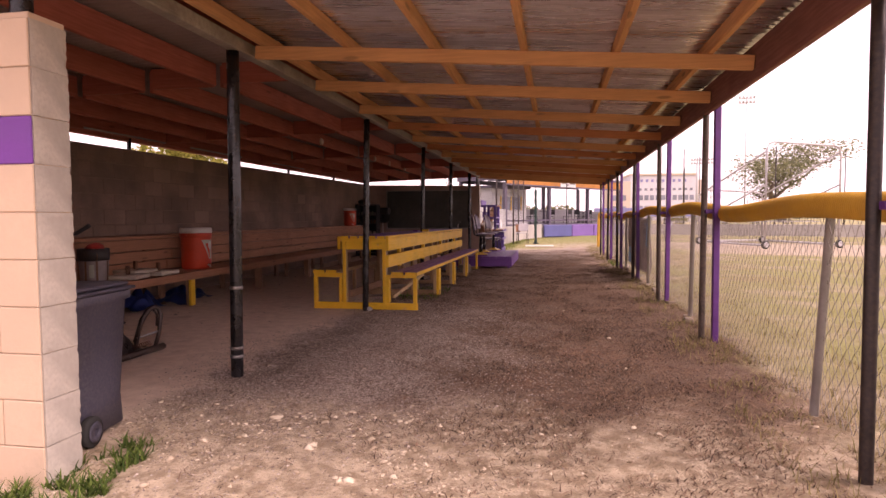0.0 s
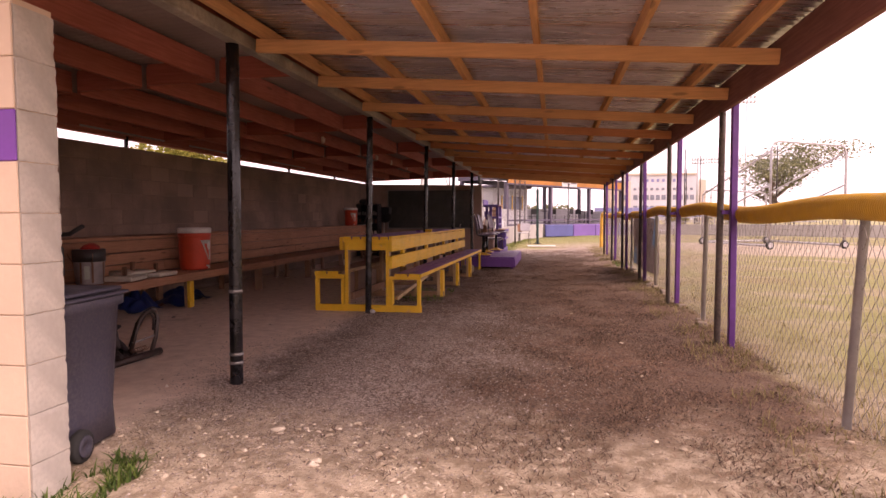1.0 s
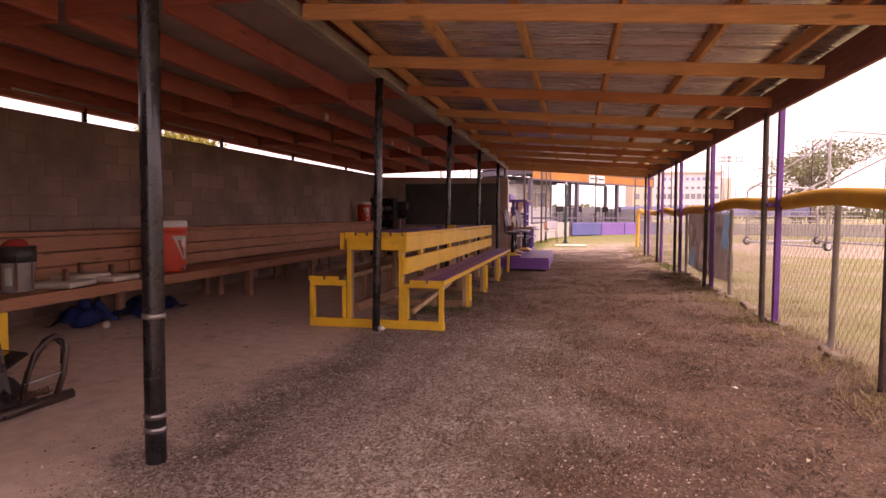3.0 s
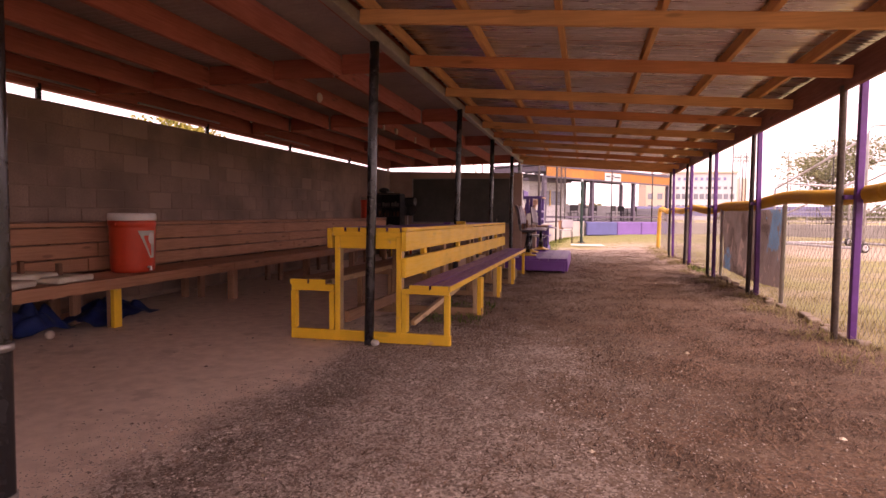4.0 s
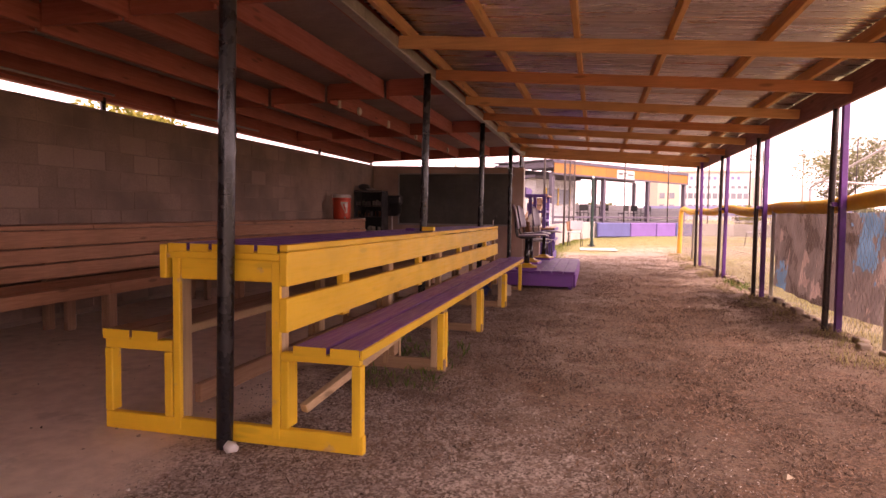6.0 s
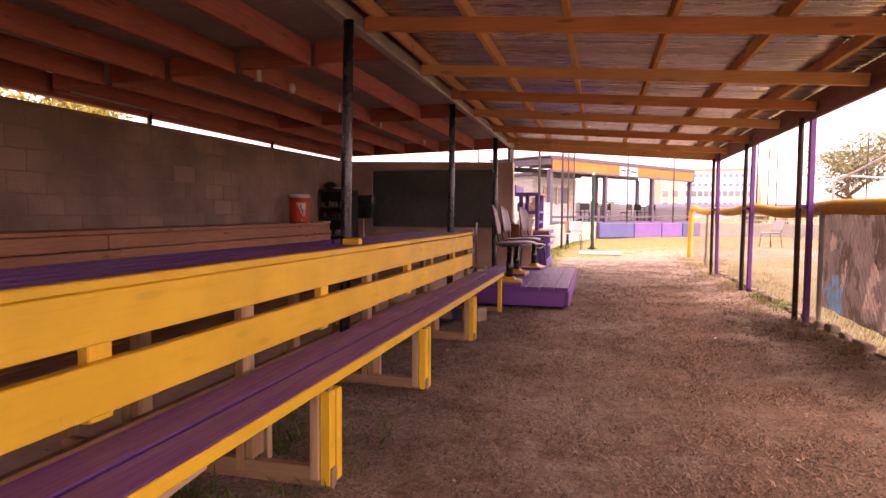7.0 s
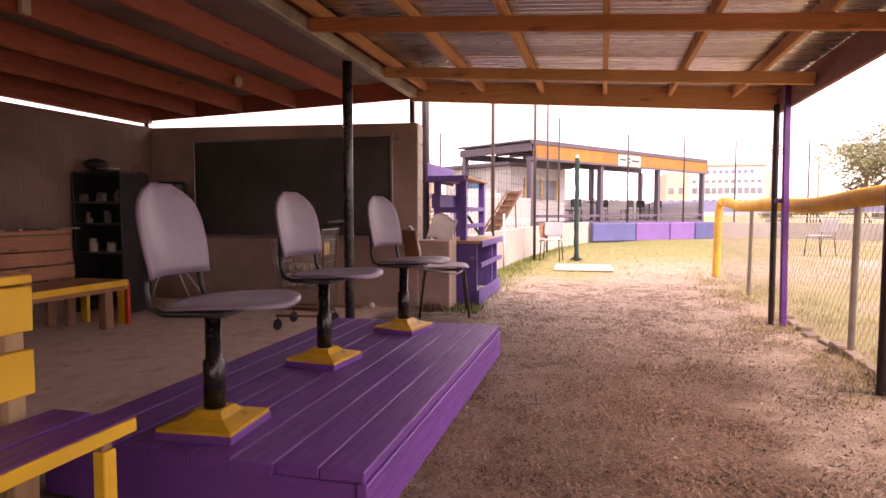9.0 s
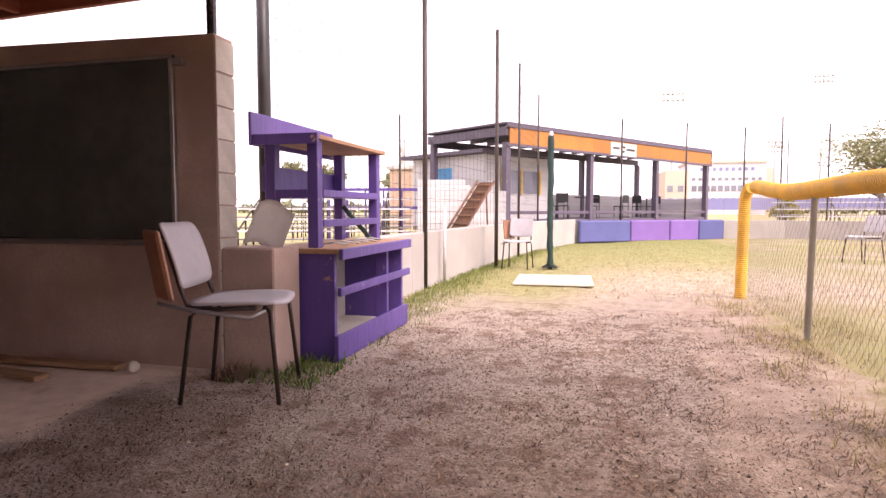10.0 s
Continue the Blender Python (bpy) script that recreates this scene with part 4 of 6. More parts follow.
def seat_pan(w, d, thick, dish=0.02, round_=3.2):
    bm = bmesh.new()
    nr, na = 6, 36
    rings = []
    for j in range(nr + 1):
        k = j / nr
        ring = []
        for i in range(na):
            a = 2 * math.pi * i / na
            c, s = math.cos(a), math.sin(a)
            sup = (abs(c) ** round_ + abs(s) ** round_) ** (-1 / round_)
            x, y = d / 2 * sup * c * k, w / 2 * sup * s * k
            ring.append(bm.verts.new((x, y, -dish * (1 - k * k) - (0.03 * max(0, c) ** 3 * k ** 4))))
        rings.append(ring)
    for a, b in zip(rings, rings[1:]):
        for i in range(na):
            f = bm.faces.new((a[i], a[(i + 1) % na], b[(i + 1) % na], b[i]))
            f.smooth = True
    bmesh.ops.remove_doubles(bm, verts=bm.verts, dist=0.0005)
    bmesh.ops.recalc_face_normals(bm, faces=bm.faces)
    bmesh.ops.solidify(bm, geom=bm.faces[:], thickness=thick)
    return bm


def pedestal_chair():
    ob = thing("pedestal_chair", "mauve-grey plastic chair on a steel pedestal bolted to the purple platform", "chair", group="chairs on the platform")
    part("plinth", box(-0.15, 0.15, -0.15, 0.15, 0, 0.03), M_pur_x, ob, "purple wooden plinth")
    bm = bmesh.new()
    prof = [(0.145, 0.03), (0.145, 0.042), (0.075, 0.062), (0.05, 0.085)]
    rings = [[bm.verts.new((sx * r, sy * r, z)) for sx, sy in ((-1, -1), (1, -1), (1, 1), (-1, 1))] for r, z in prof]
    for a, b in zip(rings, rings[1:]):
        for i in range(4):
            bm.faces.new((a[i], a[(i + 1) % 4], b[(i + 1) % 4], b[i]))
    bm.faces.new(rings[-1])
    bm.faces.new(rings[0][::-1])
    foot = part("foot_plate", bm, surface_yellow, ob, "yellow-painted steel foot plate")
    part("pedestal", lathe([(0.04, 0.08), (0.04, 0.26), (0.03, 0.27), (0.03, 0.44)], 18), M_black_pole, ob)
    part("swivel_plate", box(-0.09, 0.09, -0.09, 0.09, 0.435, 0.452), M_black, ob)
    seat = part("seat", seat_pan(0.44, 0.43, 0.014), M_seat, ob)
    seat.matrix_basis = pose(0.09, 0, 0.485, 0, -3, 0)
    back = part("backrest", shell_back(0.385, 0.345, 0.06, 0.012, 0.045), M_seat, ob)
    back.matrix_basis = pose(-0.125, 0, 0.575, 0, 0, 0)
    for s in (-1, 1):
        part("back_tube", tube([(0.12, 0.12 * s, 0.455), (-0.09, 0.155 * s, 0.455), (-0.135, 0.165 * s, 0.475), (-0.15, 0.165 * s, 0.53), (-0.16, 0.16 * s, 0.68)], 0.011), M_black, ob)
    return ob


surface_yellow = surface("yellow_enamel", (0.72, 0.42, 0.03), 0.35, 0, 40, 6, 0.2, 0.1)
chair = pedestal_chair()
chair.matrix_basis = pose(-1.335, 13.37, PZ, 0, 0, 4)
copy_thing(chair, pose(-1.385, 14.40, PZ, 0, 0, -6))
copy_thing(chair, pose(-1.25, 15.35, PZ, 0, 0, -12))


def shell_plate(w, h, bow, thick):
    """A plastic back plate: rounded corners, bowed round the sitter."""
    bm = bmesh.new()
    nu, nv = 14, 10
    rows = []
    for j in range(nv + 1):
        v = -1 + 2 * j / nv
        row = []
        for i in range(nu + 1):
            u = -1 + 2 * i / nu
            k = min(1.0, (abs(u) ** 7 + abs(v) ** 7 + 1e-9) ** (-1 / 7))
            uu, vv = u * k, v * k
            row.append(bm.verts.new((-bow * (1 - uu * uu) - 0.012 * vv * vv, uu * w / 2, h / 2 + vv * h / 2)))
        rows.append(row)
    for j in range(nv):
        for i in range(nu):
            bm.faces.new((rows[j][i], rows[j][i + 1], rows[j + 1][i + 1], rows[j + 1][i])).smooth = True
    bmesh.ops.recalc_face_normals(bm, faces=bm.faces)
    bmesh.ops.solidify(bm, geom=bm.faces[:], thickness=thick)
    return bm


def stack_chair(label, shell, tablet=True, group=""):
    ob = thing("stacking_chair", label, "chair", group=group)
    part("seat", seat_pan(0.44, 0.43, 0.014, 0.012, 5), shell, ob).matrix_basis = pose(0.0, 0, 0.458, 0, -2, 0)
    part("backrest", shell_plate(0.41, 0.32, 0.03, 0.01), shell, ob).matrix_basis = pose(-0.215, 0, 0.53, 0, -18, 0)
    for s in (-1, 1):
        part("front_leg", tube([(0.14, 0.17 * s, 0.44), (0.17, 0.19 * s, 0.42), (0.21, 0.215 * s, 0)], 0.011), M_brown_leg, ob)
        part("rear_leg", tube([(0.1, 0.17 * s, 0.437), (-0.16, 0.18 * s, 0.43), (-0.19, 0.19 * s, 0.40), (-0.24, 0.21 * s, 0)], 0.011), M_brown_leg, ob)
        part("back_tube", tube([(-0.10, 0.17 * s, 0.437), (-0.21, 0.175 * s, 0.45), (-0.235, 0.175 * s, 0.52), (-0.30, 0.17 * s, 0.74)], 0.011), M_brown_leg, ob)
    if tablet:
        arm = part("tablet_arm", box(-0.012, 0.012, -0.1, 0.1, -0.16, 0.16, 0.01), M_tablet, ob, "folded brown writing tablet")
        arm.matrix_basis = pose(-0.31, -0.235, 0.64, 0, -10, 40)
        part("arm_tube", tube([(-0.31, -0.25, 0.47), (-0.15, -0.26, 0.44), (0.1, -0.25, 0.405), (0.15, -0.2, 0.43)], 0.01), M_alu, ob)
    return ob


c = stack_chair("grey stacking chair with a folded brown writing tablet on the gravel", M_greyseat)
c.matrix_basis = pose(-1.50, 17.46, 0, 0, 0, 16) @ Matrix.Scale(1.1, 4)
c = stack_chair("grey stacking chair with a writing tablet beside the low wall", M_greyseat)
c.matrix_basis = pose(-1.0, 24.7, 0, 0, 0, -96)
c = stack_chair("grey plastic chair standing out on the field", M_greyseat, False)
c.matrix_basis = pose(4.79, 26.75, 0.05, 0, 0, -150)

# ---- low wall, purple shelf unit ----
low = solid("plinth_wall", box(-1.905, -1.55, 17.845, 18.17, -0.05, 0.745, 0.01), M_plaster, "low dusty concrete block stub beside the end wall", "wall", kind="structure")
unit = thing("shelf_unit", "violet-painted wooden shelf unit with an open hutch on its counter", "shelf", (-1.59, 18.91, 0))
for a in ((-0.27, 0.27, -0.71, -0.67), (0.17, 0.27, 0.28, 0.32), (-0.27, 0.27, 0.64, 0.68)):
    part("upright_panel", box(*a, -0.02, 0.69), M_shelf, unit)
part("counter", box(-0.29, 0.31, -0.73, 0.70, 0.69, 0.725), M_raw_y, unit, "bare wood counter top")
for z0, z1, x in ((0.655, 0.725, 0.312), (0.42, 0.475, 0.30), (-0.01, 0.16, 0.275)):
    part("front_rail", box(x, x + 0.03, -0.735, 0.705, z0, z1), M_shelf, unit)
part("back_panel", box(-0.29, -0.272, -0.71, 0.68, 0.0, 0.69), M_concrete, unit)
part("lower_shelf", box(-0.26, 0.27, -0.66, 0.63, 0.03, 0.05), M_concrete, unit)
for x, y in ((-0.25, -0.66), (0.06, -0.66), (-0.25, 0.42), (0.06, 0.42)):
    part("hutch_post", box(x, x + 0.075, y, y + 0.075, 0.726, 1.43), M_shelf, unit)
part("hutch_top", box(-0.30, 0.17, -0.70, 0.54, 1.431, 1.46), M_raw_y, unit, "bare plywood top with violet edge")
for a in ((-0.30, 0.17, -0.73, -0.702, 1.40, 1.47), (-0.325, -0.302, -0.73, 0.54, 1.40, 1.62)):
    part("top_edge", box(*a), M_shelf, unit)
for z in (1.06, 0.86):
    part("hutch_rail", box(0.068, 0.14, -0.58, 0.418, z, z + 0.05), M_shelf, unit)
part("hutch_shelf", box(-0.25, 0.06, -0.58, 0.418, 1.07, 1.09), M_shelf, unit)
part("hutch_panel", box(-0.285, -0.252, -0.64, 0.49, 1.10, 1.27), M_shelf, unit)
part("side_rail", box(-0.175, 0.06, -0.66, -0.61, 1.05, 1.11), M_shelf, unit)
bm = bmesh.new()
for k in range(9):
    add_tube(bm, [(0.02 + 0.2 * (k % 2), -0.45 + 0.09 * k, 0.73), (0.12, -0.4 + 0.09 * k, 0.75), (0.2 - 0.15 * (k % 2), -0.36 + 0.09 * k, 0.735)], 0.006, 6)
part("hooks", bm, M_alu, unit, "row of small metal hooks")
part("loose_strut", tube([(0.1, 0.36, 0.74), (0.0, 0.05, 1.0)], 0.018, 6), M_green, unit)
# bent white sheet leaning on the stub wall
bm = bmesh.new()
g = [[bm.verts.new((0.30 * u - 0.15 + 0.05 * v, 0.06 * math.sin(3 * u) + 0.1 * v, 0.27 * v - 0.05 * u + 0.03 * math.sin(6 * u))) for v in np.linspace(0, 1, 8)] for u in np.linspace(0, 1, 12)]
for i in range(11):
    for j in range(7):
        bm.faces.new((g[i][j], g[i + 1][j], g[i + 1][j + 1], g[i][j + 1])).smooth = True
bmesh.ops.solidify(bm, geom=bm.faces[:], thickness=0.006)
solid("plastic_sheet", bm, M_white, "bent off-white plastic sheet leaning on the stub wall", "sheet", (-1.72, 17.98, 0.755), -12)

# ---- shopping cart with balls ----
cart = thing("shopping_cart", "old wire shopping cart half full of scuffed baseballs", "cart", (-2.57, 16.5, 0), 8)
cart.scale = (0.74, 1, 1)
bx0, bx1, by0, by1, bz0, bz1 = -0.33, 0.30, -0.24, 0.24, 0.38, 0.80
def corner(x, y, z):
    k = (z - bz0) / (bz1 - bz0)
    return ((x * (0.82 + 0.18 * k)), y * (0.82 + 0.18 * k), z)
for nm, pts in (("side_wall", [((x, by0, bz0), (x, by0, bz1)) for x in np.linspace(bx0, bx1, 14)] + [((bx0, by0, z), (bx1, by0, z)) for z in (bz0, 0.52, 0.66, bz1)]),
                ("side_wall", [((x, by1, bz0), (x, by1, bz1)) for x in np.linspace(bx0, bx1, 14)] + [((bx0, by1, z), (bx1, by1, z)) for z in (bz0, 0.52, 0.66, bz1)]),
                ("front_wall", [((bx0, y, bz0), (bx0, y, bz1)) for y in np.linspace(by0, by1, 11)] + [((bx0, by0, z), (bx0, by1, z)) for z in (bz0, 0.6, bz1)]),
                ("gate", [((bx1, y, bz0), (bx1, y, bz1 + 0.1)) for y in np.linspace(by0, by1, 11)] + [((bx1, by0, z), (bx1, by1, z)) for z in (bz0, 0.6, bz1, bz1 + 0.1)]),
                ("bottom", [((bx0, y, bz0), (bx1, y, bz0)) for y in np.linspace(by0, by1, 9)])):
    rim = part(nm, tube([corner(*pts[-1][0]), corner(*pts[-1][1])], 0.006, 6), M_alu, cart)
    for p, q in pts[:-1]:
        part("wire", tube([corner(*p), corner(*q)], 0.004, 5), M_alu, rim)
part("handle", tube([(0.34, -0.24, 0.93), (0.38, -0.24, 0.97), (0.38, 0.24, 0.97), (0.34, 0.24, 0.93)], 0.014), M_rubber, cart)
part("sign_plate", box(0.235, 0.245, -0.12, 0.12, 0.66, 0.78), surface_yellow, cart, "yellow plate on the gate")
for y in (-0.2, 0.2):
    part("frame_tube", tube([(0.3, y, 0.9), (0.3, y, 0.2), (0.25, y, 0.13), (-0.3, y, 0.13)], 0.012), M_rust, cart)
for x in (-0.28, 0.27):
    for y in (-0.2, 0.2):
        part("wheel", lathe([(0.02, -0.012), (0.05, -0.01), (0.05, 0.01), (0.02, 0.012)], 16), M_rubber, cart).matrix_basis = pose(x, y, 0.05, 90, 0, 20)
        part("fork", tube([(x, y, 0.13), (x, y + 0.02, 0.05)], 0.008), M_rust, cart)
ball_me = to_mesh("baseball", lumpy(0.037, 1, rough=0.03), M_ball)
spots = []
while len(spots) < 46:
    p = Vector((random.uniform(-0.22, 0.2), random.uniform(-0.16, 0.16), 0.42 + 0.065 * (len(spots) // 18)))
    if all((p - q).length > 0.062 for q in spots):
        spots.append(p)
for p in spots:
    q = cart.matrix_basis @ p
    ob = new("baseball", ball_me)
    ob.location = q
    tagged(ob, "scuffed leather baseball in a wire cart", "baseball", "balls in the cart")
for x, y in ((-2.38, 17.63), (-4.42, 6.45)):
    ob = new("baseball", ball_me)
    ob.location = (x, y, 0.03)
    tagged(ob, "dirty white baseball lying on the ground", "baseball", "loose balls")
for i, (x0, x1, y, rz) in enumerate(((-4.2, -2.5, 17.63, 1), (-3.35, -2.75, 17.41, -6))):
    solid("loose_plank", box(0, x1 - x0, -0.05, 0.05, 0, 0.03), M_raw_x, "weathered loose board on the dirt at the wall foot", "board", (x0, y, 0.0), rz)

# ---- coolers ----
def on_drum(outline, r):
    """A thin printed shape bent round a drum; outline as (angle, height) corners, filled in narrow strips."""
    bm = bmesh.new()
    flat = bmesh.new()
    face = flat.faces.new([flat.verts.new((a, z, 0)) for a, z in outline])
    bmesh.ops.triangulate(flat, faces=[face])
    bmesh.ops.subdivide_edges(flat, edges=flat.edges[:], cuts=3, use_grid_fill=True)
    seen = {v: bm.verts.new((r * math.cos(v.co.x), r * math.sin(v.co.x), v.co.y)) for v in flat.verts}
    for f in flat.faces:
        bm.faces.new([seen[v] for v in f.verts]).smooth = True
    flat.free()
    return bm


def cooler(at, turn, size=1.0):
    ob = thing("drink_cooler", "orange-red round drink cooler with a white lid on the bench", "cooler", at, turn, "coolers")
    ob.scale = (size, size, size)
    part("body", lathe([(0.16, 0), (0.176, 0.008), (0.18, 0.03), (0.183, 0.05), (0.191, 0.40), (0.192, 0.41), (0.197, 0.414), (0.198, 0.45), (0.194, 0.47)], 48), M_cooler, ob)
    part("lid", lathe([(0.197, 0.462), (0.2, 0.468), (0.202, 0.475), (0.2, 0.515), (0.19, 0.53), (0.175, 0.528), (0.165, 0.518), (0.06, 0.52)], 48), M_white, ob, "white screw lid")
    for s in (-1, 1):
        part("handle", box(-0.03, 0.03, 0.196 * s - 0.012, 0.196 * s + 0.012, 0.42, 0.445), M_cooler, ob)
    part("tap", tube([(0.17, 0, 0.05), (0.21, 0, 0.05), (0.215, 0, 0.02)], 0.012), M_white, ob, "white tap")
    part("printed_wedge", on_drum([(-0.52, 0.375), (0.42, 0.375), (0.3, 0.13), (0.06, 0.13)], 0.1935), M_mark, ob, "grey printed wedge")
    part("printed_wedge", on_drum([(-0.26, 0.33), (0.1, 0.33), (0.14, 0.15), (0.08, 0.15)], 0.1945), M_cooler, ob, "orange flash in the wedge")
    ring = [(0.17 + 0.2 * math.cos(t), 0.305 + 0.055 * math.sin(t)) for t in np.linspace(0.7, 5.9, 15)]
    ring += [(0.17 + 0.09 * math.cos(t), 0.305 + 0.026 * math.sin(t)) for t in np.linspace(5.9, 0.7, 15)]
    part("printed_mark", on_drum(ring, 0.1955), M_white, ob, "white printed round mark")
    return ob


cooler((-4.585, 7.56, 0.421), -8, 1.06)

cooler((-5.04, 15.32, 0.891), -48, 0.87)

# ---- bucket, bases on the bench ----
bk = thing("bucket", "grey bucket with a black band and red cloth", "bucket", (-4.65, 5.74, 0.421))
part("pail", lathe([(0.125, 0), (0.13, 0.01), (0.145, 0.2), (0.15, 0.36), (0.14, 0.36), (0.12, 0.05)], 28), M_pail, bk)
part("band", lathe([(0.152, 0.24), (0.156, 0.245), (0.158, 0.365), (0.15, 0.37)], 28), M_black, bk, "black rubber band")
part("cloth", lumpy(0.09, 4, (1.1, 1, 0.6), 0.5), M_red, bk, "red rag").matrix_basis = pose(0.02, 0, 0.37)
for a in (-1.5, -0.75, 0.1):
    part("stripe", on_drum([(a, 0.02), (a + 0.14, 0.02), (a + 0.14, 0.235), (a, 0.235)], 0.1475), M_rust, bk, "faded brown stripe")
part("label", on_drum([(-1.2, 0.06), (-0.85, 0.06), (-0.85, 0.2), (-1.2, 0.2)], 0.1475), M_mark, bk)
part("bail", tube([(0.15 * math.cos(t), 0.15 * math.sin(t) * 0.3 - 0.13, 0.33 - 0.14 * math.sin(t)) for t in np.linspace(0, math.pi, 14)], 0.004, 6), M_rust, bk)
for x, y, z, rz in ((-4.54, 6.13, 0.421, 12), (-4.70, 6.47, 0.45, -6), (-4.53, 6.66, 0.421, 3)):
    ob = thing("base", "off-white rubber base with a metal stake lying on the bench", "base", (x, y, z), rz, "bases on the bench")
    part("pad", box(-0.17, 0.17, -0.19, 0.19, 0, 0.05, 0.012), M_base, ob)
    part("stake", box(-0.02, 0.02, -0.02, 0.02, 0.05, 0.15), M_rust, ob)


def crumple(name, label, cat, at, w, d, h, material, seed, turn=0):
    bm = bmesh.new()
    n = 22
    g = [[None] * (n + 1) for _ in range(n + 1)]
    for i in range(n + 1):
        for j in range(n + 1):
            u, v = i / n * 2 - 1, j / n * 2 - 1
            k = max(0.0, 1 - (u * u + v * v) * 0.75)
            z = h * k * (0.55 + 0.9 * abs(noise.noise((u * 2.5 + seed, v * 2.5, seed)))) + 0.01
            g[i][j] = bm.verts.new((u * w / 2 * (1 + 0.2 * noise.noise((v * 2, seed, 1))), v * d / 2 * (1 + 0.2 * noise.noise((u * 2, seed, 7))), z))
    for i in range(n):
        for j in range(n):
            bm.faces.new((g[i][j], g[i + 1][j], g[i + 1][j + 1], g[i][j + 1])).smooth = True
    bmesh.ops.solidify(bm, geom=bm.faces[:], thickness=0.004)
    return solid(name, bm, material, label, cat, at, turn)


crumple("tarpaulin", "crumpled blue tarpaulin on the dirt under the bench", "tarp", (-4.68, 7.35, 0), 0.5, 0.9, 0.2, M_tarp, 2, 10)
crumple("tarpaulin", "crumpled blue tarpaulin stuffed under the bench", "tarp", (-4.78, 6.6, 0), 0.4, 0.55, 0.24, M_tarp, 5)
crumple("tarpaulin", "crumpled blue cloth under the painted table", "tarp", (-2.0, 12.4, 0), 0.6, 0.7, 0.2, M_tarp, 8)

# ---- wheeled bin ----
bn = thing("wheeled_bin", "dark grey wheeled plastic rubbish bin behind the wall end", "bin", (-2.19, 2.66, -0.02), 6)
bn.scale = (0.91, 0.93, 0.965)
bm = bmesh.new()
levels = [(0.18, 0.03), (0.19, 0.2), (0.222, 0.72), (0.245, 0.73), (0.245, 0.775)]
rings = []
for r, z in levels:
    ring = []
    for i in range(40):
        a = 2 * math.pi * i / 40
        c, s = math.cos(a), math.sin(a)
        k = (abs(c) ** 7 + abs(s) ** 7) ** (-1 / 7)
        ring.append(bm.verts.new((r * k * c, r * 1.05 * k * s + (0.04 if z < 0.05 else 0), z)))
    rings.append(ring)
for a, b in zip(rings, rings[1:]):
    for i in range(40):
        bm.faces.new((a[i], a[(i + 1) % 40], b[(i + 1) % 40], b[i])).smooth = True
bm.faces.new(rings[0][::-1])
part("body", bm, M_bin, bn)
bm = bmesh.new()
add_box(bm, -0.248, 0.248, -0.262, 0.262, 0.777, 0.795, 0.01)
add_box(bm, -0.22, 0.22, -0.23, 0.23, 0.80, 0.82, 0.008)
part("lid", bm, M_bin, bn, "flat grey lid")
part("handle_bar", tube([(-0.2, -0.29, 0.74), (-0.2, -0.33, 0.755), (0.2, -0.33, 0.755), (0.2, -0.29, 0.74)], 0.014), M_bin, bn)
for x in (-0.235, 0.215):
    wh = part("wheel", lathe([(0.02, -0.022), (0.075, -0.02), (0.08, -0.012), (0.08, 0.012), (0.075, 0.02), (0.02, 0.022)], 28), M_rubber, bn)
    wh.matrix_basis = pose(x, -0.15, 0.078, 0, 90, 0)
    part("hub", lathe([(0.055, -0.027), (0.05, -0.03), (0.02, -0.034), (0.02, 0.034), (0.05, 0.03), (0.055, 0.027)], 20), M_bin, wh)

# ---- dark machine with a curved handle behind the bin ----
mc = thing("pitching_machine", "dark metal ball machine with a curved black handle, standing in shade", "machine", (-3.55, 4.0, 0), 20)
part("leg", tube([(0.0, 0.0, 0.75), (0.25, 0.1, 0)], 0.016), M_black, mc)
part("leg", tube([(0.0, 0.0, 0.75), (-0.25, 0.15, 0)], 0.016), M_black, mc)
part("leg", tube([(0.0, 0.0, 0.75), (0.0, -0.3, 0)], 0.016), M_black, mc)
part("housing", box(-0.12, 0.12, -0.1, 0.1, 0.66, 0.92, 0.03), M_black, mc)
part("handle", tube([(-0.25, 0.05, 1.03), (0.05, 0.0, 0.99), (0.2, -0.02, 1.0), (0.3, -0.04, 1.06)], 0.017), M_black, mc)
part("bracket", box(-0.02, 0.02, -0.03, 0.03, 0.90, 1.0), M_alu, mc)

# ---- broken metal seat on the floor ----
bs_ = thing("broken_seat", "broken steel seat frame with springs and a torn pad", "seat", (-3.01, 4.27, 0), -3)
part("base_pipe", tube([(0.0, -0.28, 0.03), (0.0, 0.28, 0.03)], 0.028, 14), M_brown_leg, bs_)
part("back_loop", tube([(-0.06, 0.02, 0.05), (-0.05, 0.06, 0.2), (-0.03, 0.1, 0.30), (-0.02, 0.14, 0.355), (-0.01, 0.19, 0.375), (0.0, 0.235, 0.355), (0.01, 0.25, 0.30), (0.01, 0.22, 0.15), (0.0, 0.18, 0.04)], 0.017, 12), M_brown_leg, bs_)
part("inner_loop", tube([(-0.10, 0.06, 0.10), (-0.08, 0.12, 0.28), (-0.07, 0.17, 0.34), (-0.06, 0.24, 0.35), (-0.05, 0.28, 0.30), (-0.05, 0.27, 0.2)], 0.011, 10), M_brown_leg, bs_)
part("cross_bar", tube([(-0.05, 0.03, 0.14), (0.01, 0.22, 0.17)], 0.008), M_alu, bs_)
for k in range(4):
    pts = [(-0.05 + 0.016 * math.cos(t), -0.01 + 0.05 * k + 0.004 * t, 0.075 + 0.016 * math.sin(t)) for t in np.linspace(0, 12.5, 30)]
    part("spring", tube(pts, 0.0035, 5), M_rust, bs_)
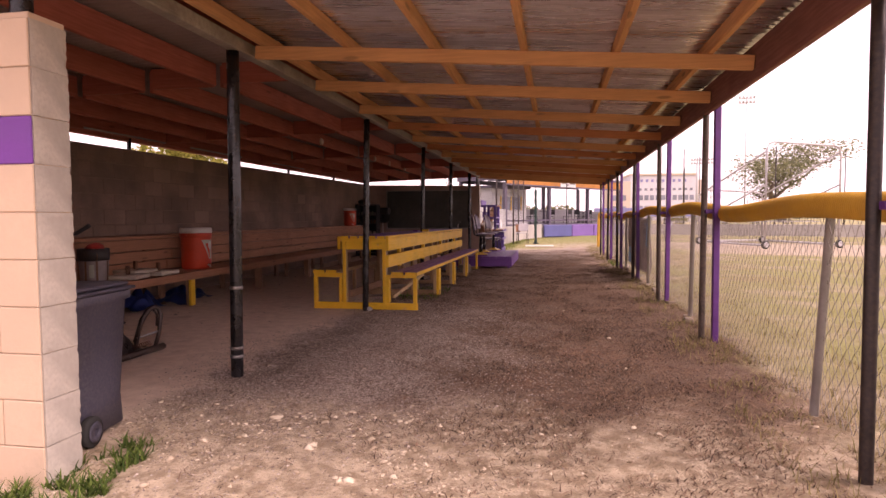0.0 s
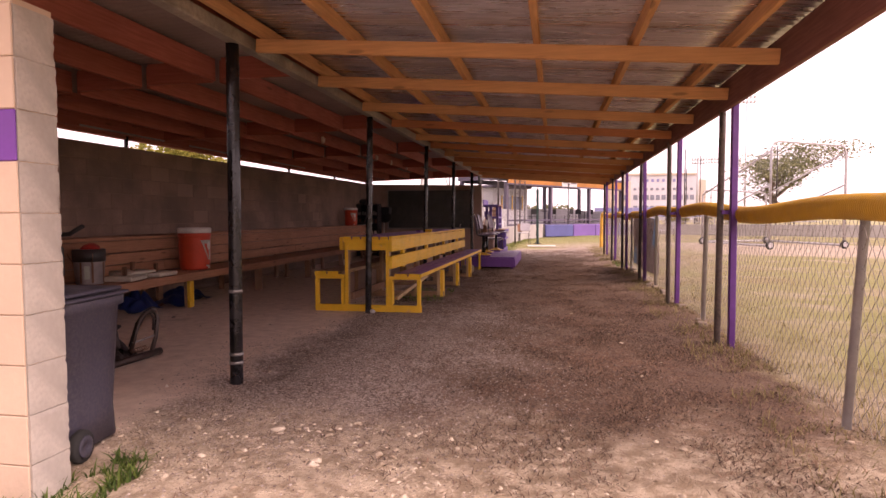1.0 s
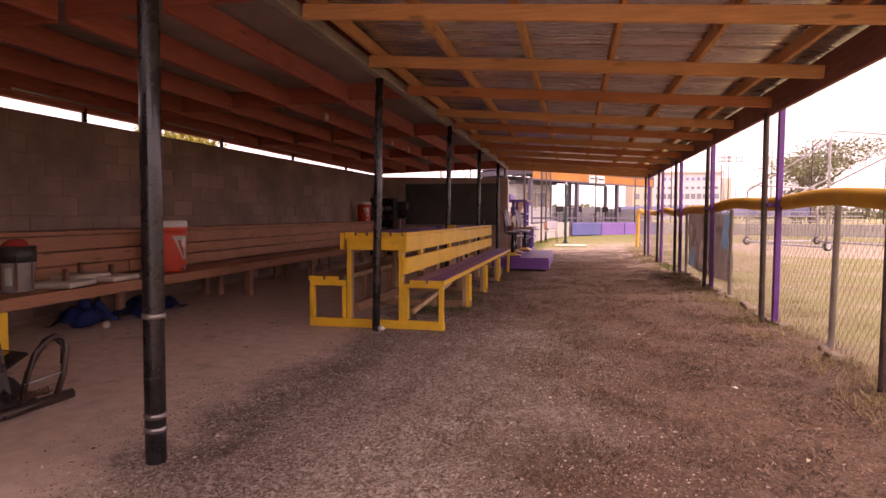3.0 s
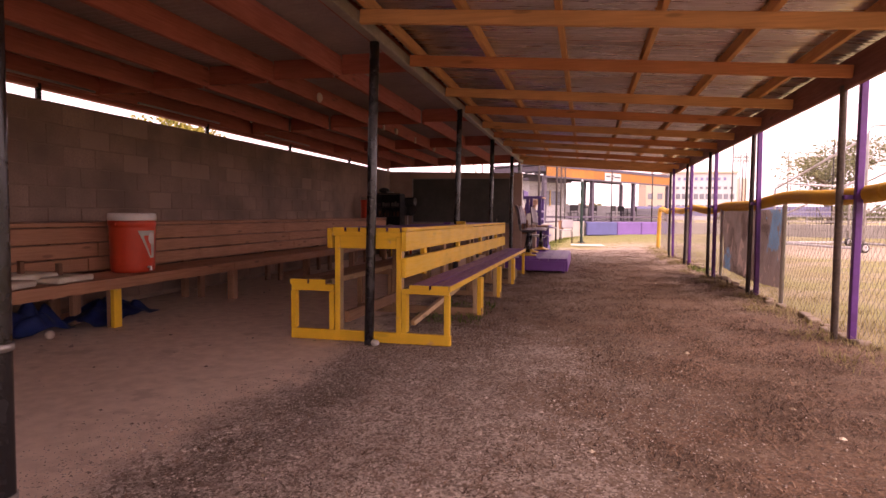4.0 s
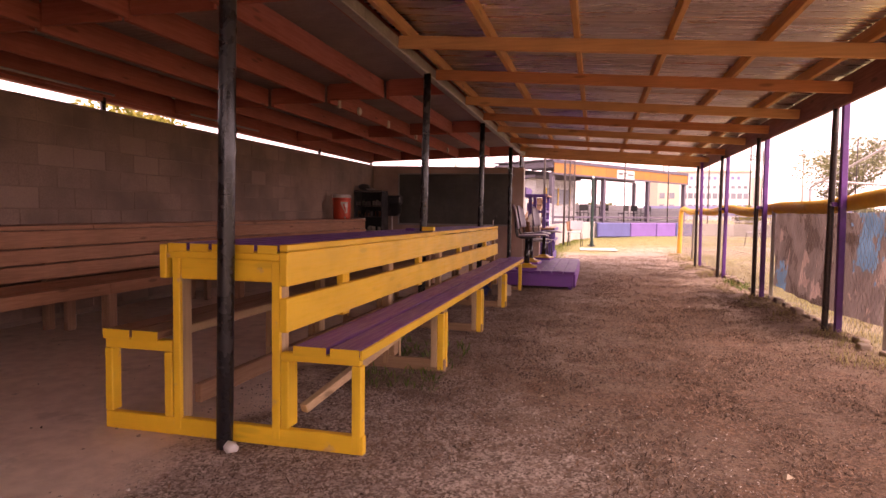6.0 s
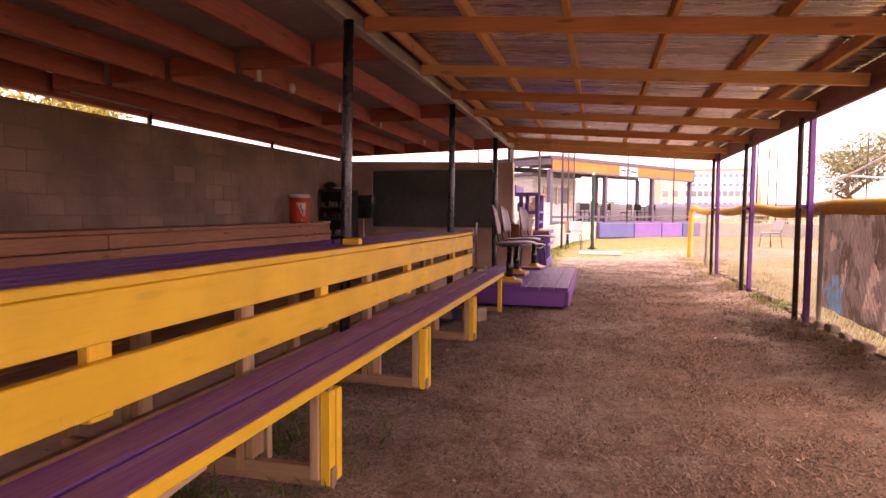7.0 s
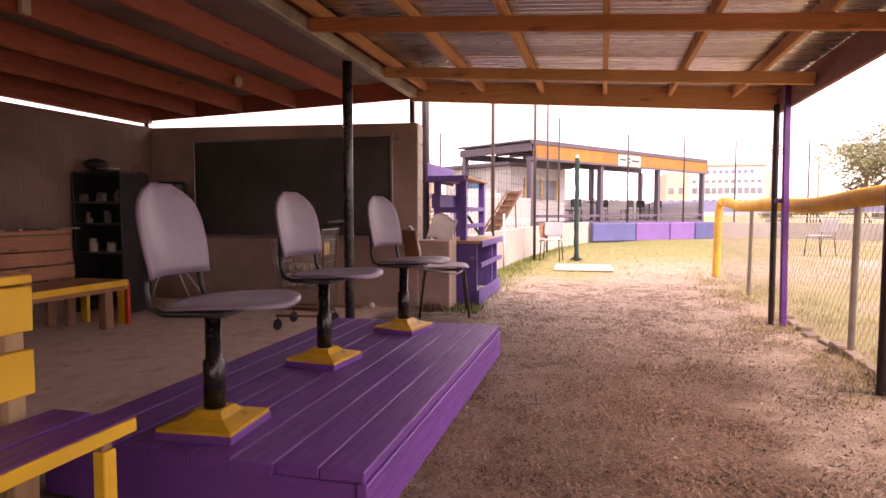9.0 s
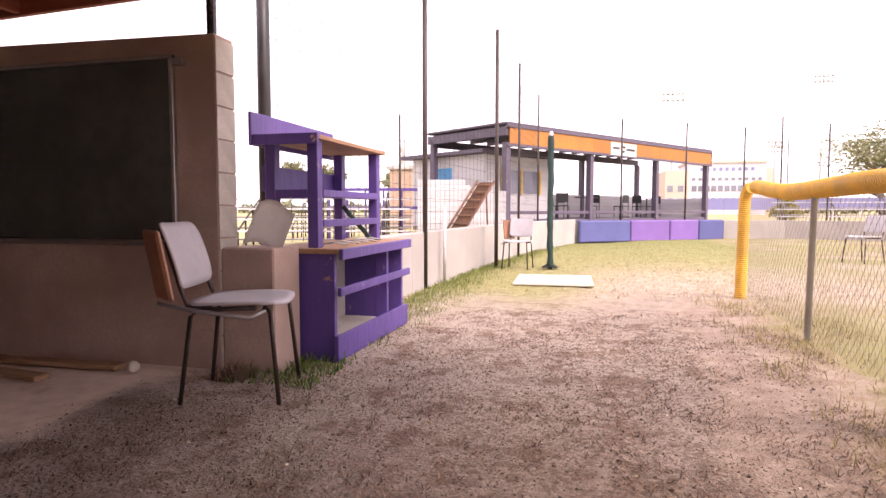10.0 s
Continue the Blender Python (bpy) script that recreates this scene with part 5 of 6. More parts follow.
part("back_pad", box(-0.012, 0.012, -0.08, 0.1, 0.0, 0.30, 0.008), M_torn, bs_, "dusty dark back plate").matrix_basis = pose(-0.18, -0.02, 0.06, 0, -10, 12)
for k, (w, d, h, x, y, sd) in enumerate(((0.62, 0.5, 0.16, -0.42, -0.02, 3), (0.4, 0.34, 0.13, -0.2, -0.12, 6))):
    bm = bmesh.new()
    nn = 24
    g = [[bm.verts.new(((i / nn - 0.5) * w * (1 + 0.25 * noise.noise((j * 0.3, sd, 2))), (j / nn - 0.5) * d * (1 + 0.25 * noise.noise((i * 0.3, sd, 9))), h * max(0.0, 1 - ((i / nn * 2 - 1) ** 4 + (j / nn * 2 - 1) ** 4)) * (0.6 + 0.5 * noise.noise((i * 0.35, j * 0.35, sd)) + 0.2 * noise.noise((i * 0.9, j * 0.9, sd))) + 0.02)) for j in range(nn + 1)] for i in range(nn + 1)]
    for i in range(nn):
        for j in range(nn):
            bm.faces.new((g[i][j], g[i + 1][j], g[i + 1][j + 1], g[i][j + 1])).smooth = True
    bmesh.ops.solidify(bm, geom=bm.faces[:], thickness=0.006)
    part("seat_pad", bm, M_torn, bs_, "torn dark seat pad with loose lining").matrix_basis = pose(x, y, 0.0, 0, 0, 8)
for k in range(9):
    part("torn_strip", tube([(-0.2 - 0.03 * k, -0.22 - 0.02 * (k % 3), 0.1), (-0.19 - 0.03 * k, -0.26, 0.06), (-0.2 - 0.032 * k, -0.28 - 0.02 * (k % 2), 0.012)], 0.004, 5), M_alu, bs_)
flap = part("flap", box(-0.3, 0.3, -0.2, 0.2, 0.0, 0.025, 0.01), M_black, bs_, "black plate with yellow stripes")
flap.matrix_basis = pose(-0.78, 0.22, 0.16, 12, 8, 20)
for k in range(4):
    part("yellow_stripe", box(-0.26 + 0.13 * k, -0.19 + 0.13 * k, -0.18, 0.17, 0.026, 0.029, 0), surface_yellow, flap)

# ---- dark cabinet, helmet and clutter in the far corner ----
cab = thing("corner_cabinet", "dark open shelf unit crowded with small things in the far corner", "shelf unit", (-5.33, 16.62, 0))
part("back_panel", box(0.0, 0.62, 0.38, 0.40, 0.0, 1.46, 0.003), M_rubber, cab)
for x in (0.0, 0.595):
    part("side_panel", box(x, x + 0.025, 0.0, 0.379, 0.0, 1.46), M_black, cab)
for z in (0.08, 0.62, 0.92, 1.15, 1.462):
    part("shelf", box(0.026 if z < 1.4 else -0.0, 0.594 if z < 1.4 else 0.62, 0.0, 0.379, z, z + 0.022), M_torn, cab, "dusty dark shelf")
bm = lumpy(0.115, 3, (1.15, 1, 0.62), 0.05, 3)
hm = solid("helmet", bm, M_black, "black batting helmet on top of the shelf unit", "helmet", (-5.17, 16.80, 1.56))
part("brim", box(0.08, 0.22, -0.09, 0.09, -0.05, -0.035, 0.005), M_white, hm)
for i in range(27):
    z = (1.1725, 0.9425, 0.6425)[i % 3]
    x = -5.27 + 0.058 * (i // 3)
    h = random.uniform(0.05, 0.14)
    bm = lathe([(0.026, 0), (0.028, h * 0.8), (0.014, h)], 12) if i % 2 else box(-0.034, 0.034, -0.03, 0.03, 0, h)
    solid("bottle" if i % 2 else "small_box", bm, (M_pail, M_ball, M_torn, M_mark, M_base, M_tablet)[(i * 5) % 6], "small bottle on a dusty shelf" if i % 2 else "small carton on a dusty shelf", "bottle" if i % 2 else "box", (x, 16.72 + 0.05 * (i % 4), z), 15 * i, "clutter on the shelves")
stand = thing("tripod_stand", "pale metal tripod with a black machine head in the corner", "tripod", (-4.72, 17.32, 0))
for a in ((-0.22, -0.1), (0.62, -0.08), (0.05, 0.3)):
    part("leg", tube([(0, 0, 0.62), (a[0], a[1], 0.0)], 0.012), M_white, stand)
part("mast", tube([(0, 0, 0.4), (0, 0, 0.98)], 0.014), M_white, stand)
part("collar", lathe([(0.02, 0.58), (0.026, 0.59), (0.026, 0.64), (0.02, 0.65)], 14), M_white, stand)
bm = box(-0.16, 0.16, -0.12, 0.12, 0.95, 1.22, 0.03)
add_box(bm, -0.12, 0.22, -0.08, 0.1, 1.2, 1.40, 0.04)
part("machine_head", bm, M_black, stand, "black machine housing")
for s in (-1, 1):
    wh = part("drive_wheel", lathe([(0.03, -0.03), (0.1, -0.03), (0.12, -0.015), (0.12, 0.015), (0.1, 0.03), (0.03, 0.03)], 24), M_rubber, stand)
    wh.matrix_basis = pose(0.02 + 0.13 * s, -0.16, 1.1, 90, 0, 0)
for i in range(5):
    solid("marker_pen", lathe([(0.009, 0), (0.009, 0.1), (0.005, 0.12)], 8), M_white, "pale marker pen lying on the ledge", "pen", (-5.0, 15.6 + 0.16 * i, 0.901)).matrix_basis = pose(-5.0, 15.6 + 0.16 * i, 0.9, 90, 0, 40 * i)


# ---- brick edging along the fence ----
edge = thing("brick_edging", "uneven row of pale stones and bricks along the fence", "edging", kind="structure")
brick_me = to_mesh("edging_stone", box(-0.055, 0.055, -0.1, 0.1, -0.03, 0.045, 0.012), M_stone)
y = 6.35
k = 0
while y < 17.9:
    if not 7.2 < y < 7.5 and random.random() > 0.08:
        o = piece("edging_stone", brick_me, edge, (fascia_x(y) + 0.10 + random.uniform(-0.02, 0.02) + (-0.04 if k % 7 == 0 else 0), y, ground_height(1.6, y) + random.uniform(-0.015, 0.015)), (random.uniform(-0.1, 0.1), random.uniform(-0.08, 0.08), random.uniform(-0.16, 0.16)), (random.uniform(0.6, 1.0), random.uniform(0.55, 1.0), random.uniform(0.6, 1.1)))
    y += random.uniform(0.19, 0.3)
    k += 1

before = set(scene.objects)
# ---- low field wall, pads, home plate mat ----
WALL = [(-1.80, 18.05), (-1.76, 21.3), (-1.56, 24.9), (-1.15, 29.0), (-0.33, 32.8), (4.3, 36.1), (6.2, 36.4), (9.0, 35.2), (13.0, 33.2), (20.0, 30.0), (30.0, 26.0)]
fw = thing("field_wall", "low pale concrete wall curving round the infield", "wall", kind="structure")
for (xa, ya), (xb, yb) in zip(WALL, WALL[1:]):
    L = math.hypot(xb - xa, yb - ya)
    m = Matrix.Translation((xa, ya, 0)) @ Matrix.Rotation(math.atan2(yb - ya, xb - xa), 4, "Z")
    part("wall_length", box(0, L + 0.01, 0, 0.15, -0.1, 0.70 if xb < 0 else 0.64, 0.012, m), M_concrete, fw)
pa, pb = Vector((-0.28, 32.75)), Vector((4.2, 35.95))
ang = math.atan2(pb.y - pa.y, pb.x - pa.x)
tot = (pb - pa).length
cuts = (0, 0.33, 0.60, 0.81, 1.0)
for i, (a, b) in enumerate(zip(cuts, cuts[1:])):
    p = pa.lerp(pb, a)
    pd = thing("wall_pad", "%s vinyl pad hung on the low field wall" % ("blue" if i in (0, 3) else "violet"), "pad", (p.x, p.y, 0), math.degrees(ang), "wall pads")
    part("cushion", box(0.01, tot * (b - a) - 0.01, -0.14, -0.02, 0.02, 0.655, 0.03), M_pad_blue if i in (0, 3) else M_pad_violet, pd)
    part("top_flap", box(0.02, tot * (b - a) - 0.02, -0.02, 0.12, 0.645, 0.665, 0.004), M_pad_blue if i in (0, 3) else M_pad_violet, pd)
solid("rubber_mat", box(-0.52, 0.52, -0.58, 0.58, 0, 0.025, 0.006), M_base, "pale rubber mat lying flat on the grass", "mat", (-0.22, 22.9, 0.0), 3)
gp = thing("padded_pole", "short steel pole wrapped in dark green netting", "pole", (-0.42, 24.7, 0))
part("pipe", lathe([(0.035, -0.05), (0.035, 2.25), (0.02, 2.27)], 14), M_galv, gp)
bm = bmesh.new()
prof = [(0.05 + 0.004 * math.sin(z * 19) + 0.008 * noise.noise((z * 7, 1, 0)), z) for z in np.linspace(0.0, 2.2, 60)]
add_lathe(bm, prof, 14)
for v in bm.verts:
    v.co.x += 0.015 * noise.noise((v.co.z * 3, 5, v.co.y * 9))
part("wrapped_net", bm, M_green, gp, "bunched dark green net")
crumple("net_bundle", "bunched dark net at the pole foot", "net", (-0.42, 24.75, 0), 0.26, 0.26, 0.08, M_net, 11)
part("rail_post", lathe([(0.022, -0.05), (0.022, 1.02)], 12), M_galv, fw).matrix_basis = pose(-1.62, 22.3, 0)

# ---- tall net poles ----
NETP = [(-1.98, 18.45, 0.047, 3.95), (-1.73, 21.75, 0.032, 3.95), (-1.31, 24.6, 0.032, 3.95), (-1.25, 27.0, 0.025, 3.95), (-1.18, 30.2, 0.025, 3.9), (1.0, 34.6, 0.03, 3.85), (3.2, 36.9, 0.03, 3.95), (5.3, 38.2, 0.03, 3.9), (7.9, 38.0, 0.03, 3.9), (-5.0, 30.5, 0.03, 3.6)]
for x, y, r, h in NETP:
    solid("net_pole", lathe([(r, -0.1), (r, h * 0.5), (r * 0.9, h)], 12), M_rust_pole if r < 0.04 else M_black, "tall thin dark steel pole holding a ball net" if r < 0.04 else "thick dark pole wrapped in black net", "pole", (x, y, 0), 0, "net poles")
nv, nf = [], []
def strand(p, q, r=0.0026):
    p, q = Vector(p), Vector(q)
    d = (q - p).normalized()
    s = d.cross(Vector((0.3, 0.2, 1))).normalized() * r
    u = d.cross(s).normalized() * r
    b = len(nv)
    for c in (p, q):
        nv.extend([tuple(c + s), tuple(c - 0.5 * s + 0.87 * u), tuple(c - 0.5 * s - 0.87 * u)])
    nf.extend([(b, b + 1, b + 4, b + 3), (b + 1, b + 2, b + 5, b + 4), (b + 2, b, b + 3, b + 5)])
for (xa, ya, _, ha), (xb, yb, _, hb) in zip(NETP[:5], NETP[1:5]):
    n = int(math.hypot(xb - xa, yb - ya) / 0.16)
    for k in range(n + 1):
        f = k / n
        x, y = xa + (xb - xa) * f, ya + (yb - ya) * f
        strand((x, y, 0.72), (x, y, 3.55 + 0.2 * math.sin(math.pi * f) * -1))
    for z in np.arange(0.8, 3.6, 0.16):
        strand((xa, ya, z), (xb, yb, z - 0.02))
tagged(new("ball_net", raw_mesh("ball_net", nv, nf, M_net)), "thin black ball net hung between tall poles", "net", kind="stuff")


# ---- press shed behind the wall ----
shed = thing("press_shed", "open grey-violet timber shed with an orange fascia behind the field wall", "shed", (-2.2, 31.5, 0), 55.7)
LX, DY_ = 11.9, 3.13
for y, zt in ((0.0, 2.86), (DY_, 2.95)):
    for x in ((0, 3.95, 8.0, LX) if y == 0 else (0, 2.6, 5.2, 7.8, LX)):
        part("post", box(x - 0.09, x + 0.09, y - 0.09, y + 0.09, -0.1, zt), M_shed, shed)
for x0, x1 in ((0, 3.95), (3.953, 8.0), (8.003, LX + 0.15)):
    part("fascia_panel", box(x0, x1, -0.14, -0.10, 2.83, 3.27, 0.006), M_orange, shed, "orange-painted fascia panel")
part("fascia_trim", box(-0.12, LX + 0.2, -0.17, -0.09, 3.27, 3.36, 0.006), M_shed, shed)
part("fascia_trim", box(-0.12, LX + 0.2, -0.16, -0.09, 2.75, 2.83, 0.006), M_shed, shed)
part("fascia_trim", box(LX + 0.14, LX + 0.2, -0.16, -0.09, 2.83, 3.27, 0.006), M_shed, shed)
part("roof", box(-0.15, LX + 0.2, -0.15, DY_ + 0.25, 3.36, 3.42, 0.01), M_shed, shed)
for x in np.arange(0.2, LX, 0.8):
    part("rafter", box(x - 0.03, x + 0.03, -0.08, DY_ + 0.2, 3.2, 3.355, 0.004), M_shed, shed)
part("side_beam", box(-0.1, -0.02, -0.09, DY_ + 0.2, 3.05, 3.3, 0.006), M_shed, shed)
part("rear_beam", box(-0.1, LX, DY_ - 0.06, DY_ + 0.06, 2.95, 3.18, 0.006), M_shed, shed)
part("deck", box(-0.1, LX + 0.1, -0.05, DY_ + 0.1, 0.45, 0.68, 0.01), M_shed, shed)
part("front_rail", box(0, LX, -0.05, 0.05, 0.85, 0.95, 0.006), M_shed, shed)
def siding(x0, x1, y0, y1, z0, z1, parent, label="white lap siding"):
    z = z0
    while z < z1 - 0.02:
        part("siding_board", box(x0, x1, y0, y1 if y1 - y0 > 0.1 else y1 + 0.0, z, min(z + 0.145, z1), 0.006), M_siding, parent)
        z += 0.15
siding(3.4, LX, DY_ - 0.02, DY_ + 0.03, 0.68, 1.58, shed)
siding(LX - 0.05, LX + 0.0, 0.1, DY_ - 0.1, 0.68, 1.45, shed)
hut = thing("scorer_hut", "small white-sided hut with a blue door panel and yellow window frame", "hut", (-2.2, 31.5, 0), 55.7)
siding(0.35, 3.3, 1.15, 1.2, 0.69, 2.65, hut)
siding(0.30, 0.35, 1.15, 4.6, 0.3, 2.65, hut)
siding(3.3, 3.35, 1.15, 4.6, 0.69, 2.65, hut)
part("hut_roof", box(0.0, 3.5, 0.95, 4.9, 2.66, 2.78, 0.01), M_shed, hut)
part("door_panel", box(0.27, 0.297, 2.6, 3.4, 1.3, 2.3), M_sky_blue, hut, "bright blue door panel")
part("door_print", lumpy(0.13, 6, (0.06, 1, 2.2), 0.3), surface_yellow, hut).matrix_basis = pose(0.275, 3.0, 1.75)
part("window", box(1.0, 2.8, 1.12, 1.147, 1.5, 2.2), M_far_glass, hut, "dark window")
for a in ((0.97, 1.04), (1.87, 1.94), (2.77, 2.84)):
    part("window_bar", box(a[0], a[1], 1.09, 1.118, 1.45, 2.25), surface_yellow, hut, "yellow window bar")
sign = thing("shed_sign", "white sign board with dark lettering on the orange fascia", "sign", (-2.2, 31.5, 0), 55.7)
part("panel", box(4.85, 6.4, -0.175, -0.145, 2.80, 3.22, 0.004), M_siding, sign)
for x0, x1, z in ((4.95, 5.35, 3.0), (5.42, 5.7, 3.05), (5.76, 6.3, 2.98), (5.45, 5.65, 2.9)):
    part("letter_bar", box(x0, x1, -0.182, -0.177, z, z + 0.07, 0), M_black, sign)
def stool(x, y, turn):
    ob = thing("terrace_chair", "dark metal terrace chair inside the shed", "chair", group="terrace chairs")
    part("seat", box(-0.2, 0.2, -0.2, 0.2, 0.42, 0.45), M_black, ob)
    part("backrest", box(-0.2, -0.17, -0.2, 0.2, 0.55, 0.85), M_black, ob)
    for sx in (-0.18, 0.18):
        for sy in (-0.18, 0.18):
            part("leg", tube([(sx, sy, 0.85 if sx < 0 else 0.43), (sx, sy, 0)], 0.014, 6), M_black, ob)
    ob.matrix_basis = Matrix.Translation((-2.2, 31.5, 0.68)) @ Matrix.Rotation(radians(55.7), 4, "Z") @ pose(x, y, 0, 0, 0, turn)
    return ob
for x, y, tn in ((3.6, 0.8, 30), (6.0, 1.3, 200), (7.2, 0.9, 90), (8.6, 1.0, 0), (10.0, 1.2, 180), (4.8, 2.0, 90)):
    stool(x, y, tn)
for x in (5.3, 9.3):
    tb = thing("terrace_table", "small dark metal table inside the shed", "table")
    part("top", lathe([(0.4, 0.72), (0.41, 0.73), (0.4, 0.75)], 24), M_black, tb)
    part("stem", lathe([(0.2, 0), (0.03, 0.03), (0.025, 0.72)], 12), M_black, tb)
    tb.matrix_basis = Matrix.Translation((-2.2, 31.5, 0.68)) @ Matrix.Rotation(radians(55.7), 4, "Z") @ pose(x, 1.1, 0)

# white wall and ladder beside the shed
ww = thing("white_fence_wall", "white lap-sided wall between the bleachers and the shed", "wall", (-4.4, 30.2, 0), 23, kind="structure")
z = 0.0
i = 0
while z < 1.7:
    L = 2.45 if z < 1.35 else 1.6 - (z - 1.35)
    part("siding_board", box(0, L, 0, 0.06, z, z + 0.145, 0.008), M_siding, ww)
    z += 0.15
ld = thing("ladder_frame", "rusty brown wooden ladder frame leaning on the white wall", "ladder")
p, q = Vector((-3.15, 29.0, 0.35)), Vector((-2.5, 30.0, 1.72))
sd = Vector((0.22, 0.02, 0))
for s in (-1, 1):
    part("rail", tube([p + s * sd, q + s * sd], 0.03, 6), M_rust, ld)
for k in range(7):
    c = p.lerp(q, (k + 0.5) / 7)
    part("rung", tube([c - sd, c + sd], 0.02, 6), M_rust, ld)
bm = bmesh.new()
bm.faces.new([bm.verts.new(v) for v in (p - sd * 0.9 + Vector((0.02, 0.05, -0.03)), p + sd * 0.9 + Vector((0.02, 0.05, -0.03)), q + sd * 0.9 + Vector((0.02, 0.05, -0.03)), q - sd * 0.9 + Vector((0.02, 0.05, -0.03)))])
bmesh.ops.solidify(bm, geom=bm.faces[:], thickness=0.02)
part("panel", bm, M_rust, ld)
part("prop_leg", tube([(-2.5, 30.02, 1.6), (-2.45, 30.15, 0)], 0.025, 6), M_rust, ld)
part("prop_leg", tube([(-3.15, 29.02, 0.35), (-3.15, 29.02, -0.02)], 0.03, 6), M_rust, ld)


# ---- bleachers ----
def bleacher(at, turn, L, rows, label):
    ob = thing("bleacher", label, "bleacher", at, turn, "bleachers")
    for k in range(rows):
        part("seat_plank", box(0, L, 0.62 * k, 0.62 * k + 0.26, 0.42 + 0.28 * k, 0.46 + 0.28 * k), M_siding, ob)
        part("foot_plank", box(0, L, 0.62 * k + 0.3, 0.62 * k + 0.56, 0.20 + 0.28 * k, 0.235 + 0.28 * k), M_alu, ob)
    for x in np.arange(0.3, L, 1.8):
        part("frame", tube([(x, 0, 0.4), (x, 0.62 * rows, 0.4 + 0.28 * rows)], 0.025, 6), M_rust_pole, ob)
        for k in range(rows + 1):
            part("leg", tube([(x, 0.62 * k + 0.1, 0), (x, 0.62 * k + 0.1, 0.42 + 0.28 * k)], 0.025, 6), M_rust_pole, ob)
    return ob


bleacher((-10.5, 27.4, 0), 14.5, 6.4, 4, "weathered white plank bleachers on the grass")
bleacher((-10.0, 33.0, 0), 14.5, 4.6, 3, "weathered white plank bleachers further back")
bleacher((7.0, 40.2, 0), -6, 9.0, 4, "pale plank bleachers behind the field wall")
rl = thing("purple_railing", "violet painted timber railing behind the bleachers", "railing", (-7.6, 31.5, 0), 14.5)
for k in range(7):
    part("baluster", box(0.55 * k - 0.03, 0.55 * k + 0.03, -0.03, 0.03, -0.05, 1.62), M_shelf, rl)
for z in (1.0, 1.55):
    part("rail", box(-0.05, 3.4, -0.045, 0.045, z, z + 0.09), M_shelf, rl)
pl = thing("brick_pillar", "tan brick pillar with a pale cap", "pillar", (-9.4, 44.3, 0))
part("shaft", box(-0.6, 0.6, -0.6, 0.6, -0.1, 3.0, 0.03), M_pillar, pl)
part("cap", box(-0.72, 0.72, -0.72, 0.72, 3.0, 3.25, 0.04), M_statue, pl)
bm = lathe([(0.22, 0), (0.2, 0.25), (0.12, 0.5), (0.2, 0.75), (0.14, 1.0), (0.1, 1.1), (0.11, 1.25), (0.03, 1.35)], 12)
solid("statue", bm, M_statue, "small pale stone statue on a brick pillar", "statue", (-9.4, 44.3, 3.25))


# ---- batting cage on the field ----
cg = thing("batting_cage", "rolling steel-pipe batting cage with dark netting on the field", "cage")
A, B = Vector((6.95, 20.75, 0)), Vector((9.45, 21.6, 0))
back = Vector((-1.2, 3.6, 0))
def arch(p, q, h, name):
    d = (q - p).normalized() * 0.25
    part(name, tube([p + Vector((0, 0, 0.12)), p + Vector((0, 0, h - 0.25)), p + d * 0.35 + Vector((0, 0, h - 0.06)), p + d + Vector((0, 0, h)), q - d + Vector((0, 0, h - 0.1)), q - d * 0.3 + Vector((0, 0, h - 0.16)), q + Vector((0, 0, h - 0.4)), q + Vector((0, 0, 0.12))], 0.035, 8), M_galv, cg)
arch(A, B, 3.45, "front_arch")
arch(A + back, B + back, 2.1, "rear_arch")
for p in (A, B):
    part("side_bar", tube([p + Vector((0, 0, 3.15)), p + back + Vector((0, 0, 1.9))], 0.03, 8), M_galv, cg)
    part("side_bar", tube([p + Vector((0, 0, 2.1)), p + back + Vector((0, 0, 0.9))], 0.03, 8), M_galv, cg)
    part("base_pipe", tube([p + Vector((0, 0, 0.15)), p + back + Vector((0, 0, 0.15))], 0.04, 8), M_galv, cg)
part("base_pipe", tube([A + back + Vector((0, 0, 0.15)), B + back + Vector((0, 0, 0.15))], 0.04, 8), M_galv, cg)
for p in (A, B, A + back, B + back):
    wh = part("wheel", lathe([(0.04, -0.04), (0.125, -0.04), (0.14, 0), (0.125, 0.04), (0.04, 0.04)], 22), M_rubber, cg)
    wh.matrix_basis = pose(p.x, p.y - 0.06, 0.17, 90, 0, 20)
    part("rim", lathe([(0.09, -0.046), (0.04, -0.052), (0.04, 0.052), (0.09, 0.046)], 18), M_siding, wh)
nv, nf = [], []
for i in range(26):
    f = i / 25
    a, b = A.lerp(B, f), (A + back).lerp(B + back, f)
    strand(a + Vector((0, 0, 3.35)), b + Vector((0, 0, 2.0)), 0.003)
    strand(b + Vector((0, 0, 2.0)), b + Vector((0, 0, 0.2)), 0.003)
    g = A.lerp(A + back, f)
    strand(g + Vector((0, 0, 3.25 - 1.3 * f)), g + Vector((0, 0, 0.2)), 0.003)
    g = B.lerp(B + back, f)
    strand(g + Vector((0, 0, 3.15 - 1.3 * f)), g + Vector((0, 0, 0.2)), 0.003)
for k in range(16):
    z = 0.2 + 0.2 * k
    if z < 2.0:
        strand(A + back + Vector((0, 0, z)), B + back + Vector((0, 0, z)), 0.003)
    f = min(1, max(0, (3.25 - z) / 1.3))
    strand(A + Vector((0, 0, z)), A + back * f + Vector((0, 0, z)), 0.003)
    strand(B + Vector((0, 0, z)), B + back * f + Vector((0, 0, z)), 0.003)
ob = new("netting", raw_mesh("netting", nv, nf, M_net))
ob.parent = cg
tagged(ob, "dark cage netting", kind="stuff")

